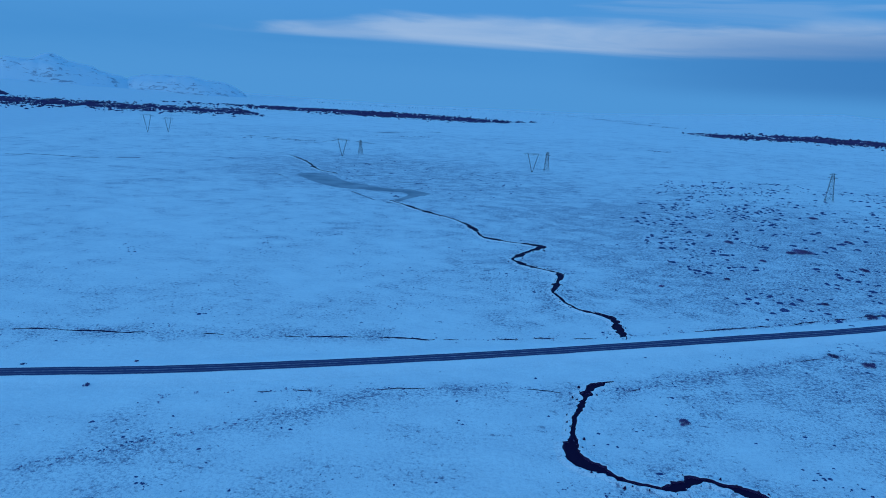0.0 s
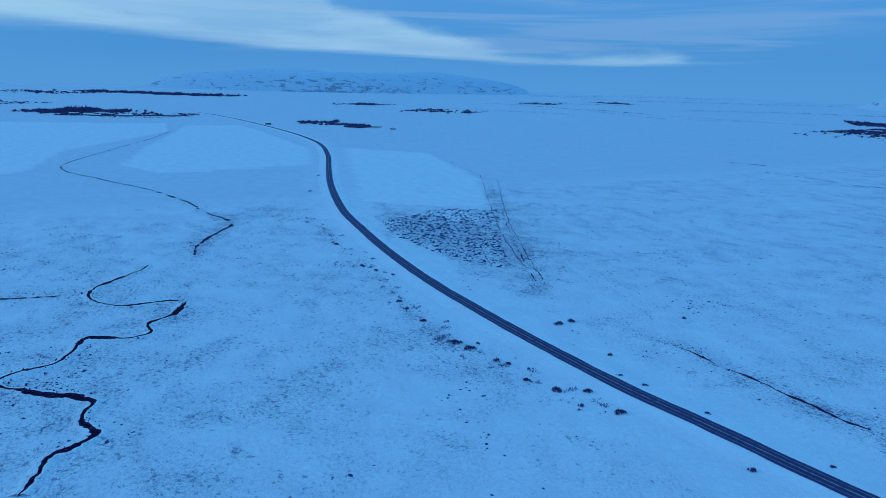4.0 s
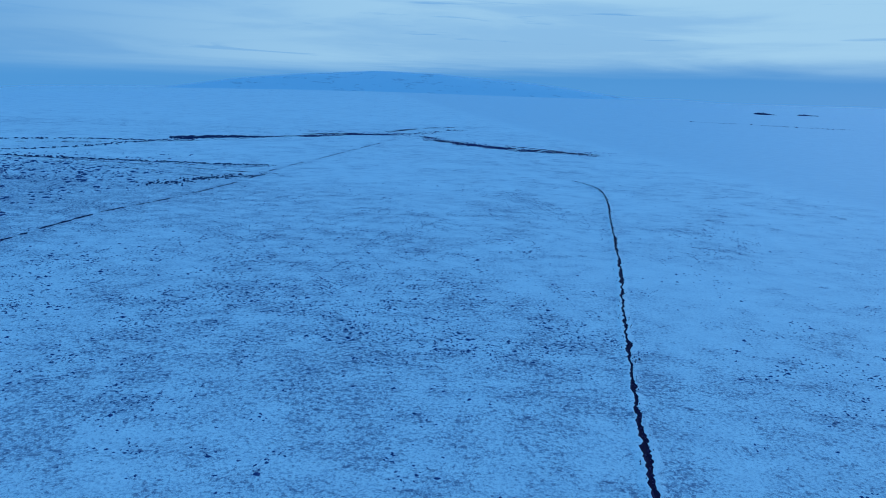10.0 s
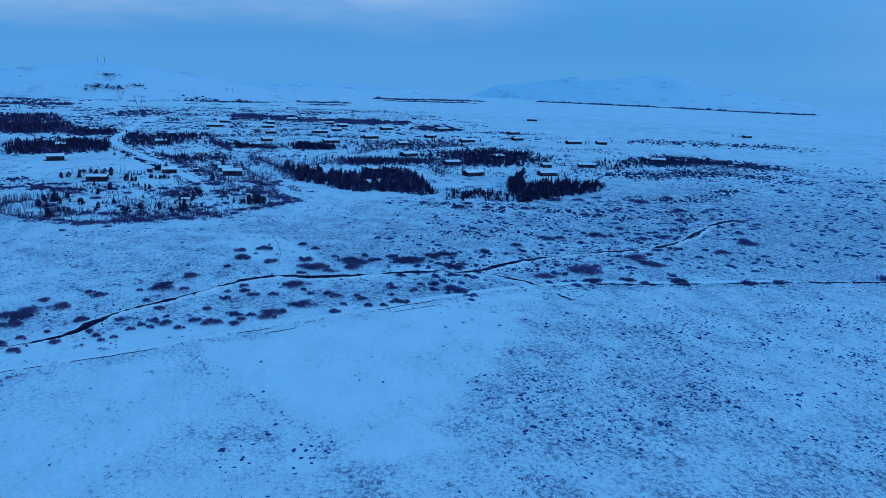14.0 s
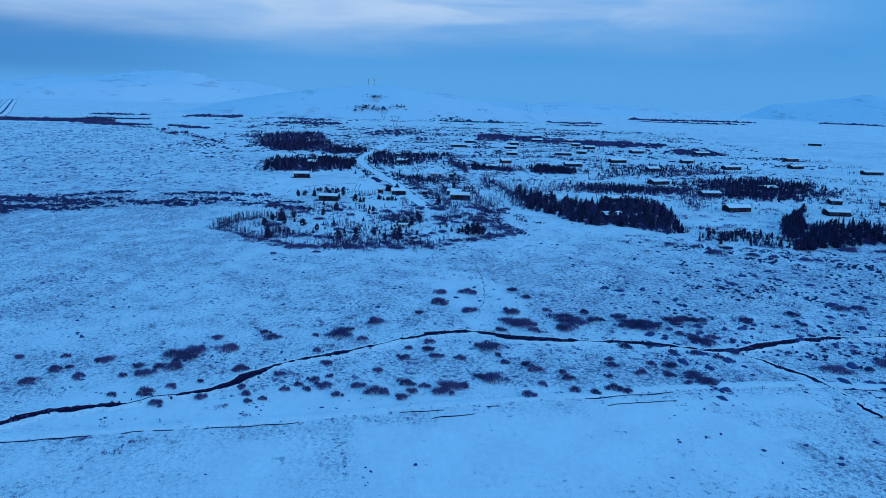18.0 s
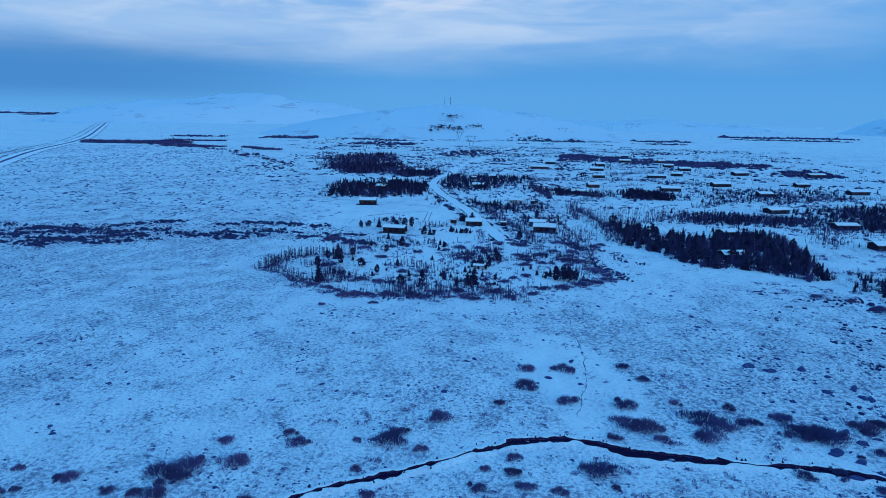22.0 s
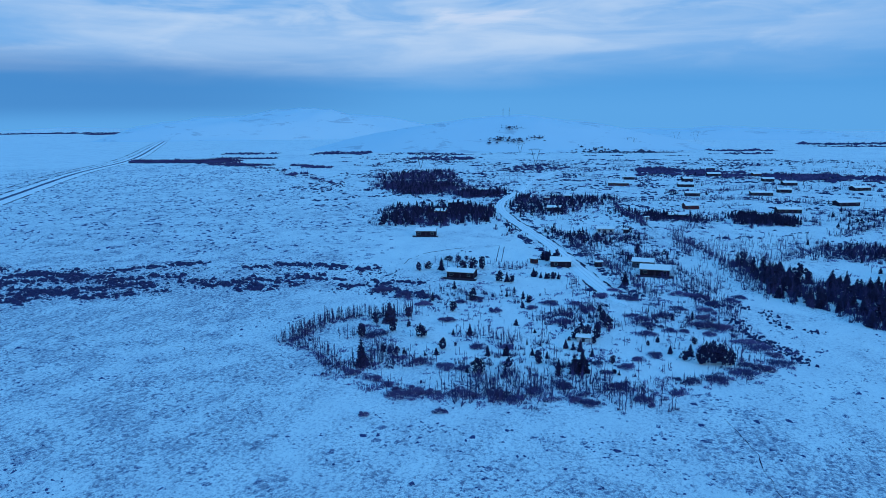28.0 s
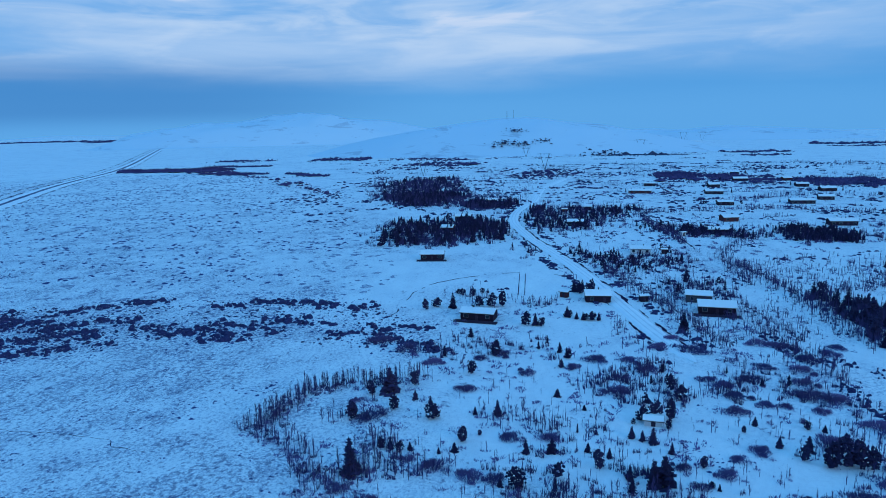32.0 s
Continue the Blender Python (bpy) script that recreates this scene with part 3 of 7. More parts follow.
# seconds, x, y, z, heading to the left of +y, pitch, roll
PATH = [
    (0.0, -0.00, -0.00, 78.00, -0.000, -13.289, 2.812),
    (0.5, 2.82, 6.50, 77.21, 7.050, -13.395, 2.605),
    (1.0, 5.13, 13.20, 76.47, 15.369, -13.486, 2.353),
    (1.5, 6.40, 20.40, 75.76, 23.980, -13.526, 2.050),
    (2.0, 6.62, 27.72, 75.04, 32.723, -13.502, 1.785),
    (2.5, 5.86, 34.80, 74.30, 41.555, -13.423, 1.611),
    (3.0, 4.31, 41.44, 73.59, 49.970, -13.289, 1.462),
    (3.5, 2.07, 47.47, 72.99, 57.457, -13.125, 1.308),
    (4.0, -0.85, 52.71, 72.53, 65.107, -12.954, 1.177),
    (4.5, -4.34, 57.21, 72.19, 75.289, -12.781, 1.135),
    (5.0, -8.40, 61.11, 71.85, 84.117, -12.678, 1.214),
    (5.5, -12.97, 64.35, 71.52, 92.138, -12.623, 1.382),
    (6.0, -17.98, 66.90, 71.20, 99.896, -12.594, 1.591),
    (6.5, -23.38, 68.71, 70.91, 107.934, -12.569, 1.771),
    (7.0, -29.09, 69.73, 70.66, 116.799, -12.522, 1.832),
    (7.5, -34.99, 70.04, 70.47, 124.880, -12.479, 1.874),
    (8.0, -40.73, 69.42, 70.33, 132.275, -12.486, 1.918),
    (8.5, -46.07, 67.84, 70.23, 141.864, -12.538, 2.040),
    (9.0, -51.01, 65.55, 70.10, 153.884, -12.663, 2.207),
    (9.5, -55.56, 62.44, 69.96, 165.073, -12.821, 2.320),
    (10.0, -59.55, 58.58, 69.84, 175.327, -12.985, 2.425),
    (10.5, -62.82, 54.09, 69.71, 185.058, -13.193, 2.550),
    (11.0, -65.29, 49.11, 69.59, 194.758, -13.426, 2.638),
    (11.5, -66.88, 43.78, 69.48, 205.417, -13.643, 2.675),
    (12.0, -67.60, 38.22, 69.34, 216.596, -13.841, 2.682),
    (12.5, -67.42, 32.42, 69.18, 227.468, -14.046, 2.643),
    (13.0, -66.28, 26.45, 69.03, 237.760, -14.229, 2.506),
    (13.5, -64.21, 20.58, 68.89, 244.649, -14.319, 2.365),
    (14.0, -61.17, 15.20, 68.75, 247.822, -14.293, 2.179),
    (14.5, -57.09, 10.56, 68.58, 248.627, -14.216, 2.031),
    (15.0, -52.12, 6.65, 68.34, 255.671, -14.194, 1.907),
    (15.5, -46.61, 3.24, 68.05, 265.790, -14.145, 1.779),
    (16.0, -40.84, 0.54, 67.76, 270.110, -14.017, 1.652),
    (16.5, -34.83, -1.53, 67.47, 270.584, -13.850, 1.555),
    (17.0, -28.60, -3.03, 67.19, 269.165, -13.667, 1.496),
    (17.5, -22.16, -4.05, 66.93, 267.806, -13.479, 1.460),
    (18.0, -15.52, -4.65, 66.70, 268.460, -13.285, 1.411),
    (18.5, -8.87, -5.16, 66.49, 271.259, -13.067, 1.367),
    (19.0, -2.20, -5.44, 66.29, 273.074, -12.873, 1.316),
    (19.5, 4.53, -5.37, 66.09, 273.823, -12.686, 1.229),
    (20.0, 11.41, -5.03, 65.87, 274.258, -12.491, 1.137),
    (20.5, 18.22, -4.46, 65.62, 274.462, -12.325, 1.024),
    (21.0, 25.01, -3.75, 65.41, 274.586, -12.151, 0.910),
    (21.5, 31.75, -3.13, 65.23, 274.685, -11.999, 0.801),
    (22.0, 38.29, -2.55, 65.09, 274.804, -11.861, 0.682),
    (22.5, 44.62, -1.85, 64.97, 274.891, -11.759, 0.541),
    (23.0, 50.88, -0.90, 64.86, 274.948, -11.651, 0.408),
    (23.5, 57.24, 0.25, 64.77, 274.973, -11.520, 0.356),
    (24.0, 63.65, 1.51, 64.66, 280.573, -11.351, 0.398),
    (24.5, 70.16, 2.55, 64.54, 286.671, -11.195, 0.505),
    (25.0, 76.67, 3.68, 64.44, 287.865, -11.098, 0.474),
    (25.5, 83.04, 5.07, 64.34, 287.607, -11.065, 0.273),
    (26.0, 89.32, 6.84, 64.29, 281.310, -11.114, -0.076),
    (26.5, 95.60, 8.71, 64.30, 280.193, -11.080, -0.318),
    (27.0, 101.97, 10.57, 64.35, 279.609, -11.041, -0.471),
    (27.5, 108.43, 12.39, 64.43, 279.398, -10.985, -0.574),
    (28.0, 114.97, 14.17, 64.53, 279.402, -10.913, -0.658),
    (28.5, 121.57, 15.91, 64.63, 279.463, -10.843, -0.748),
    (29.0, 128.22, 17.59, 64.75, 279.423, -10.808, -0.858),
    (29.5, 134.88, 19.11, 64.85, 279.414, -10.781, -0.954),
    (30.0, 141.55, 20.61, 64.92, 279.418, -10.730, -1.052),
    (30.5, 148.12, 21.95, 64.94, 279.492, -10.715, -1.153),
    (31.0, 154.53, 23.18, 64.93, 279.553, -10.710, -1.223),
    (31.5, 161.00, 24.51, 64.95, 279.619, -10.687, -1.301),
    (32.0, 167.55, 25.99, 65.01, 279.571, -10.652, -1.402),
]

cam = camera(FOV, 32.0, soft=0.85)
walk(cam, [(t, pose(x, y, z, 90 + p, 0, h) @ pose(0, 0, 0, 0, 0, r)) for t, x, y, z, h, p, r in PATH],
     exposures=EXPOSURES)

# ---- sky and light ----
SUN_DIR = Vector((-0.62, -0.74, 0.26)).normalized()


def node(tree, kind, **inputs):
    n = tree.nodes.new(kind)
    for key, value in inputs.items():
        n.inputs[key.replace("_", " ")].default_value = value
    return n


def maths(tree, op, a, b=None, c=None, clamp=False):
    n = tree.nodes.new("ShaderNodeMath")
    n.operation, n.use_clamp = op, clamp
    for k, v in enumerate((a, b, c)):
        if v is None:
            continue
        if isinstance(v, (int, float)):
            n.inputs[k].default_value = v
        else:
            tree.links.new(v, n.inputs[k])
    return n.outputs[0]


def ramp(tree, value, lo, hi, a=0.0, b=1.0, smooth=True):
    n = tree.nodes.new("ShaderNodeMapRange")
    n.interpolation_type = "SMOOTHSTEP" if smooth else "LINEAR"
    for k, v in (("From Min", lo), ("From Max", hi), ("To Min", a), ("To Max", b)):
        if isinstance(v, (int, float)):
            n.inputs[k].default_value = v
        else:
            tree.links.new(v, n.inputs[k])
    tree.links.new(value, n.inputs["Value"])
    return n.outputs["Result"]


def mixc(tree, fac, a, b, blend="MIX"):
    n = tree.nodes.new("ShaderNodeMix")
    n.data_type, n.blend_type = "RGBA", blend
    for k, v in ((0, fac), (6, a), (7, b)):
        if isinstance(v, (int, float)):
            n.inputs[k].default_value = v
        elif isinstance(v, tuple):
            n.inputs[k].default_value = (*v, 1.0)
        else:
            tree.links.new(v, n.inputs[k])
    return n.outputs[2]


def noise_of(tree, vector, scale, detail=4.0, rough=0.55, distortion=0.0):
    n = node(tree, "ShaderNodeTexNoise", Scale=scale, Detail=detail, Roughness=rough, Distortion=distortion)
    if vector is not None:
        tree.links.new(vector, n.inputs["Vector"])
    return n.outputs["Fac"]


def stretch(tree, vector, sx, sy, sz, rot=0.0):
    n = tree.nodes.new("ShaderNodeMapping")
    n.inputs["Scale"].default_value = (sx, sy, sz)
    n.inputs["Rotation"].default_value = (0, 0, rot)
    tree.links.new(vector, n.inputs["Vector"])
    return n.outputs["Vector"]


world = bpy.data.worlds.new("sky")
scene.world = world
world.use_nodes = True
wt = world.node_tree
wt.nodes.clear()
sky = wt.nodes.new("ShaderNodeTexSky")
sky.sky_type, sky.sun_disc = "NISHITA", False
sky.sun_elevation, sky.sun_rotation = radians(4.0), math.atan2(SUN_DIR.x, SUN_DIR.y)
sky.air_density, sky.dust_density, sky.ozone_density = 1.0, 0.6, 3.0
way = wt.nodes.new("ShaderNodeTexCoord").outputs["Generated"]
sep = wt.nodes.new("ShaderNodeSeparateXYZ")
wt.links.new(way, sep.inputs[0])
wx, wy, wz = sep.outputs
# the heading, as a turn to the left of +y, and the clouds: long flat streaks low in the sky
turn = maths(wt, "ARCTAN2", maths(wt, "MULTIPLY", wx, -1.0), wy)
comb = wt.nodes.new("ShaderNodeCombineXYZ")
wt.links.new(maths(wt, "MULTIPLY", wx, 2.4), comb.inputs[0])
wt.links.new(maths(wt, "MULTIPLY", wy, 2.4), comb.inputs[1])
wt.links.new(maths(wt, "MULTIPLY", maths(wt, "POWER", maths(wt, "MAXIMUM", wz, 0.0), 0.75), 17.0), comb.inputs[2])
flat = comb.outputs[0]
n1 = noise_of(wt, flat, 1.0, 6, 0.55, 0.5)
n2 = noise_of(wt, stretch(wt, flat, 0.55, 0.55, 1.0, 0.9), 1.3, 5, 0.5, 0.9)
rim = maths(wt, "ADD", wz, maths(wt, "MULTIPLY", maths(wt, "SUBTRACT", noise_of(wt, stretch(wt, flat, 0.8, 0.8, 0.4), 1.0, 4, 0.5), 0.5), 0.06))
n3 = noise_of(wt, stretch(wt, flat, 1.25, 1.25, 0.62, 0.3), 1.9, 5, 0.52, 0.5)
# the lower rim of the lit opening sinks from west to south
off_sw = maths(wt, "ARCTAN2", maths(wt, "SUBTRACT", maths(wt, "MULTIPLY", wx, 0.707), maths(wt, "MULTIPLY", wy, 0.707)), maths(wt, "ADD", maths(wt, "MULTIPLY", wx, -0.707), maths(wt, "MULTIPLY", wy, -0.707)))
over_rim = maths(wt, "SUBTRACT", wz, maths(wt, "ADD", 0.0565, maths(wt, "MULTIPLY", off_sw, -0.0316)))
glow_rim = ramp(wt, maths(wt, "ADD", over_rim, maths(wt, "MULTIPLY", maths(wt, "SUBTRACT", n1, 0.5), 0.03)), -0.024, 0.012)
east_rim = ramp(wt, rim, 0.035, 0.105)
# lit openings in the cloud: a wide one to the south-west, a softer one to the east, streaks elsewhere
glow = ramp(wt, maths(wt, "ADD", maths(wt, "MULTIPLY", wx, -0.57), maths(wt, "MULTIPLY", wy, -0.82)), 0.16, 0.92)
east = ramp(wt, maths(wt, "ADD", maths(wt, "MULTIPLY", wx, 0.98), maths(wt, "MULTIPLY", wy, 0.17)), 0.72, 0.97)
north = ramp(wt, maths(wt, "ADD", maths(wt, "MULTIPLY", wx, -0.30), maths(wt, "MULTIPLY", wy, 0.95)), -0.1, 0.6)
streak = maths(wt, "MULTIPLY", ramp(wt, n2, 0.54, 0.66), ramp(wt, wz, 0.035, 0.06))
puff = ramp(wt, n1, 0.36, 0.62)
low = mixc(wt, ramp(wt, wz, 0.0, 0.055), SKY_LOW, SKY_BANK)
deep = mixc(wt, ramp(wt, wz, 0.05, 0.10), low, mixc(wt, ramp(wt, wz, 0.10, 0.4), SKY_MID, SKY_TOP))
deep = mixc(wt, maths(wt, "MULTIPLY", ramp(wt, n1, 0.35, 0.65), 0.35), deep, SKY_LOW)
clouds = mixc(wt, maths(wt, "MULTIPLY", maths(wt, "MULTIPLY", streak, north), 0.18), deep, SKY_LIGHT)


def edge_of(points):
    """The height of a cloud's edge along the heading, straight from point to point."""
    z = points[0][1]
    for (a, za), (c, zc) in zip(points, points[1:]):
        z = maths(wt, "ADD", z, ramp(wt, turn, a, c, 0.0, zc - za, smooth=False))
    return z


def lit_cloud(under, ends, under_edge, upper_edge, amount, light):
    """A long torn cloud that catches the last light, between two headings and two edges."""
    torn = maths(wt, "MULTIPLY", maths(wt, "SUBTRACT", n2, 0.5), 0.030)
    fray = maths(wt, "MULTIPLY", maths(wt, "SUBTRACT", n3, 0.5), 0.050)
    above = ramp(wt, maths(wt, "ADD", maths(wt, "SUBTRACT", wz, edge_of(under_edge)), torn), -0.004, 0.008)
    below = ramp(wt, maths(wt, "ADD", maths(wt, "SUBTRACT", edge_of(upper_edge), wz), fray), -0.006, 0.016)
    reach = maths(wt, "MULTIPLY", ramp(wt, turn, ends[0], ends[0] + 0.15), ramp(wt, turn, ends[1], ends[1] - 0.12))
    body_ = maths(wt, "MULTIPLY", maths(wt, "MULTIPLY", above, below), reach)
    return mixc(wt, maths(wt, "MULTIPLY", maths(wt, "MULTIPLY", body_, maths(wt, "ADD", 0.55, maths(wt, "MULTIPLY", puff, 0.45))), amount), under, light)


clouds = lit_cloud(clouds, (-1.0, 0.36), [(-0.6, 0.054), (-0.23, 0.047), (0.27, 0.055)], [(-0.6, 0.092), (0.08, 0.092), (0.27, 0.063)], 0.72, SKY_LIGHT)
clouds = lit_cloud(clouds, (0.68, 2.3), [(0.77, 0.037), (1.05, 0.037), (1.41, 0.055), (1.75, 0.075), (2.2, 0.072)], [(0.77, 0.043), (1.05, 0.059), (1.21, 0.090), (1.29, 0.115), (1.5, 0.30)], 0.82, SKY_GLOW)
# a dark bank low in the north-east, and torn cloud with blue gaps over the east
bank = ramp(wt, maths(wt, "ADD", maths(wt, "MULTIPLY", wx, 0.70), maths(wt, "MULTIPLY", wy, 0.714)), 0.80, 0.985)
bank = maths(wt, "MULTIPLY", bank, maths(wt, "MULTIPLY", ramp(wt, wz, -0.01, 0.02), ramp(wt, wz, 0.10, 0.06)))
clouds = mixc(wt, maths(wt, "MULTIPLY", bank, 0.66), clouds, SKY_DARK)
torn_ = ramp(wt, n3, 0.40, 0.64)
clouds = mixc(wt, maths(wt, "MULTIPLY", maths(wt, "MULTIPLY", east_rim, east), maths(wt, "ADD", maths(wt, "MULTIPLY", puff, 0.34), maths(wt, "ADD", 0.30, maths(wt, "MULTIPLY", torn_, 0.30)))), clouds, SKY_LIGHT)
high = maths(wt, "MULTIPLY", ramp(wt, wz, 0.105, 0.135), east)
clouds = mixc(wt, maths(wt, "MULTIPLY", maths(wt, "MULTIPLY", high, ramp(wt, n3, 0.50, 0.38)), 0.42), clouds, SKY_MID)
clouds = mixc(wt, maths(wt, "MULTIPLY", maths(wt, "MULTIPLY", high, ramp(wt, n3, 0.56, 0.68)), 0.5), clouds, SKY_PUFF)
clouds = mixc(wt, maths(wt, "MULTIPLY", maths(wt, "MULTIPLY", glow_rim, glow), maths(wt, "ADD", 0.66, maths(wt, "MULTIPLY", puff, 0.34))), clouds, SKY_GLOW)
shred = maths(wt, "MULTIPLY", ramp(wt, noise_of(wt, stretch(wt, flat, 1.2, 1.2, 2.2, 0.8), 1.7, 5, 0.55, 0.4), 0.60, 0.70), maths(wt, "MULTIPLY", glow_rim, glow))
clouds = mixc(wt, maths(wt, "MULTIPLY", shred, 0.45), clouds, SKY_MID)
clouds = mixc(wt, ramp(wt, wz, 0.18, 0.5), clouds, SKY_TOP)
scaled = mixc(wt, 1.0, sky.outputs[0], (0.06, 0.06, 0.06), "MULTIPLY")
both = mixc(wt, 0.985, scaled, clouds)
bg = wt.nodes.new("ShaderNodeBackground")
wt.links.new(both, bg.inputs["Color"])
bg.inputs["Strength"].default_value = SKY_STRENGTH
wo = wt.nodes.new("ShaderNodeOutputWorld")
wt.links.new(bg.outputs[0], wo.inputs["Surface"])

sun = bpy.data.lights.new("sun", "SUN")
sun.energy, sun.angle, sun.color = SUN_POWER, radians(25), (0.66, 0.84, 1.0)
new("sun", sun).matrix_world = look(SUN_DIR * 100, (0, 0, 0))

# ---- materials ----
def material(name, rough=0.8, metal=0.0):
    m = bpy.data.materials.new(name)
    m.use_nodes = True
    t = m.node_tree
    b = t.nodes["Principled BSDF"]
    b.inputs["Roughness"].default_value, b.inputs["Metallic"].default_value = rough, metal
    b.inputs["Specular IOR Level"].default_value = 0.08
    return m, t, b


def place_of(t):
    return t.nodes.new("ShaderNodeNewGeometry").outputs["Position"]


def bump(t, b, height, strength, distance):
    n = node(t, "ShaderNodeBump", Strength=strength, Distance=distance)
    t.links.new(height, n.inputs["Height"])
    t.links.new(n.outputs[0], b.inputs["Normal"])




def snow_material(name, heath):
    """Snow over heath: dark tufts come through where the attribute heath is high."""
    m, t, b = material(name, 0.75)
    p = place_of(t)
    fine, mid, large = noise_of(t, p, 1.9, 4, 0.65), noise_of(t, p, 0.72, 4, 0.62, 0.2), noise_of(t, p, 0.026, 5, 0.6, 0.8)
    huge = noise_of(t, stretch(t, p, 0.0035, 0.0070, 0.01, 0.3), 1.0, 6, 0.6, 0.6)
    drift = noise_of(t, stretch(t, p, 0.07, 0.12, 0.1, 0.5), 1.0, 5, 0.6)
    white = mixc(t, ramp(t, drift, 0.3, 0.7), (0.85, 0.87, 0.88), (0.92, 0.94, 0.94))
    colour = white
    if heath:
        at = t.nodes.new("ShaderNodeAttribute")
        at.attribute_name = "heath"
        patch = noise_of(t, stretch(t, p, 0.085, 0.11, 0.1, 0.4), 1.0, 4, 0.6, 0.4)
        h = maths(t, "ADD", at.outputs["Fac"], maths(t, "ADD", maths(t, "MULTIPLY", maths(t, "SUBTRACT", large, 0.5), 1.4),
                  maths(t, "ADD", maths(t, "MULTIPLY", maths(t, "SUBTRACT", huge, 0.5), 0.9), maths(t, "MULTIPLY", maths(t, "SUBTRACT", patch, 0.5), 1.7))))
        keep_ = ramp(t, at.outputs["Fac"], -0.25, 0.05)
        # mats of heath some metres wide
        hum = noise_of(t, p, 0.30, 5, 0.64, 0.5)
        he = ramp(t, h, 0.0, 1.0, 0.675, 0.555, smooth=False)
        mats = ramp(t, maths(t, "ADD", maths(t, "MULTIPLY", hum, 0.75), maths(t, "MULTIPLY", fine, 0.25)), he, maths(t, "ADD", he, 0.05))
        # hummocks, wider still and sparser
        bog = noise_of(t, stretch(t, p, 0.13, 0.19, 0.1, 0.2), 1.0, 4, 0.6, 0.3)
        be = ramp(t, h, 0.0, 1.2, 0.70, 0.555, smooth=False)
        bogs = ramp(t, maths(t, "ADD", maths(t, "MULTIPLY", bog, 0.85), maths(t, "MULTIPLY", mid, 0.15)), be, maths(t, "ADD", be, 0.04))
        # tufts of about a metre, and a finer dusting of grass blades between them
        edge = ramp(t, h, 0.0, 1.0, 0.675, 0.515, smooth=False)
        mask = ramp(t, maths(t, "ADD", maths(t, "MULTIPLY", mid, 0.72), maths(t, "MULTIPLY", fine, 0.28)), edge, maths(t, "ADD", edge, 0.03))
        lo = ramp(t, h, 0.0, 1.0, 0.665, 0.495, smooth=False)
        thin = ramp(t, noise_of(t, p, 2.7, 4, 0.62, 0.4), lo, maths(t, "ADD", lo, 0.05))
        grain = ramp(t, noise_of(t, p, 3.6, 3, 0.7), 0.35, 0.70)
        # blades of grass that show through a thin cover, in streaks of one to three metres
        blades = ramp(t, maths(t, "ADD", maths(t, "MULTIPLY", noise_of(t, p, 1.25, 5, 0.74, 0.3), 0.8), maths(t, "MULTIPLY", patch, 0.2)), 0.47, 0.58)
        cover = ramp(t, maths(t, "ADD", at.outputs["Fac"], maths(t, "MULTIPLY", maths(t, "SUBTRACT", large, 0.5), 1.1)), 0.26, 0.86)
        white = mixc(t, maths(t, "MULTIPLY", keep_, 0.6), white, mixc(t, ramp(t, drift, 0.3, 0.7), (0.84, 0.87, 0.89), (0.93, 0.95, 0.95)))
        # snow grain, with the soft shading of small bumps mottled into the colour
        white = mixc(t, maths(t, "MULTIPLY", keep_, maths(t, "MULTIPLY", maths(t, "MULTIPLY", grain, ramp(t, mid, 0.30, 0.60)), 0.30)), white, (0.42, 0.43, 0.48))
        white = mixc(t, maths(t, "MULTIPLY", maths(t, "MULTIPLY", blades, cover), 0.60), white, (0.16, 0.22, 0.36))
        cr = t.nodes.new("ShaderNodeAttribute")
        cr.attribute_name = "crust"
        white = mixc(t, maths(t, "MULTIPLY", cr.outputs["Fac"], maths(t, "ADD", 0.55, maths(t, "MULTIPLY", large, 0.5)), clamp=True), white, (0.52, 0.57, 0.65))
        brown = mixc(t, noise_of(t, p, 0.6, 3), (0.028, 0.042, 0.135), (0.048, 0.062, 0.185))
        colour = mixc(t, maths(t, "MULTIPLY", maths(t, "MULTIPLY", thin, 0.22), keep_), white, brown)
        colour = mixc(t, maths(t, "MULTIPLY", maths(t, "MULTIPLY", mask, 0.52), keep_), colour, brown)
        colour = mixc(t, maths(t, "MULTIPLY", maths(t, "MULTIPLY", mats, 0.14), keep_), colour, brown)
        colour = mixc(t, maths(t, "MULTIPLY", maths(t, "MULTIPLY", bogs, maths(t, "ADD", 0.06, maths(t, "MULTIPLY", ramp(t, mid, 0.42, 0.56), 0.40))), keep_), colour, brown)
    t.links.new(colour, b.inputs["Base Color"])
    bump(t, b, maths(t, "ADD", maths(t, "MULTIPLY", fine, 0.5), mid), 0.6, 0.35)
    return m


def plain(name, a, c, scale, rough=0.85, relief=0.0, metal=0.0, random_tint=False):
    m, t, b = material(name, rough, metal)
    p = t.nodes.new("ShaderNodeTexCoord").outputs["Object"]
    f = noise_of(t, p, scale, 5, 0.6)
    if random_tint:
        f = maths(t, "ADD", maths(t, "MULTIPLY", f, 0.6), maths(t, "MULTIPLY", t.nodes.new("ShaderNodeObjectInfo").outputs["Random"], 0.4))
    t.links.new(mixc(t, ramp(t, f, 0.25, 0.75), a, c), b.inputs["Base Color"])
    if relief:
        bump(t, b, f, 0.6, relief)
    return m


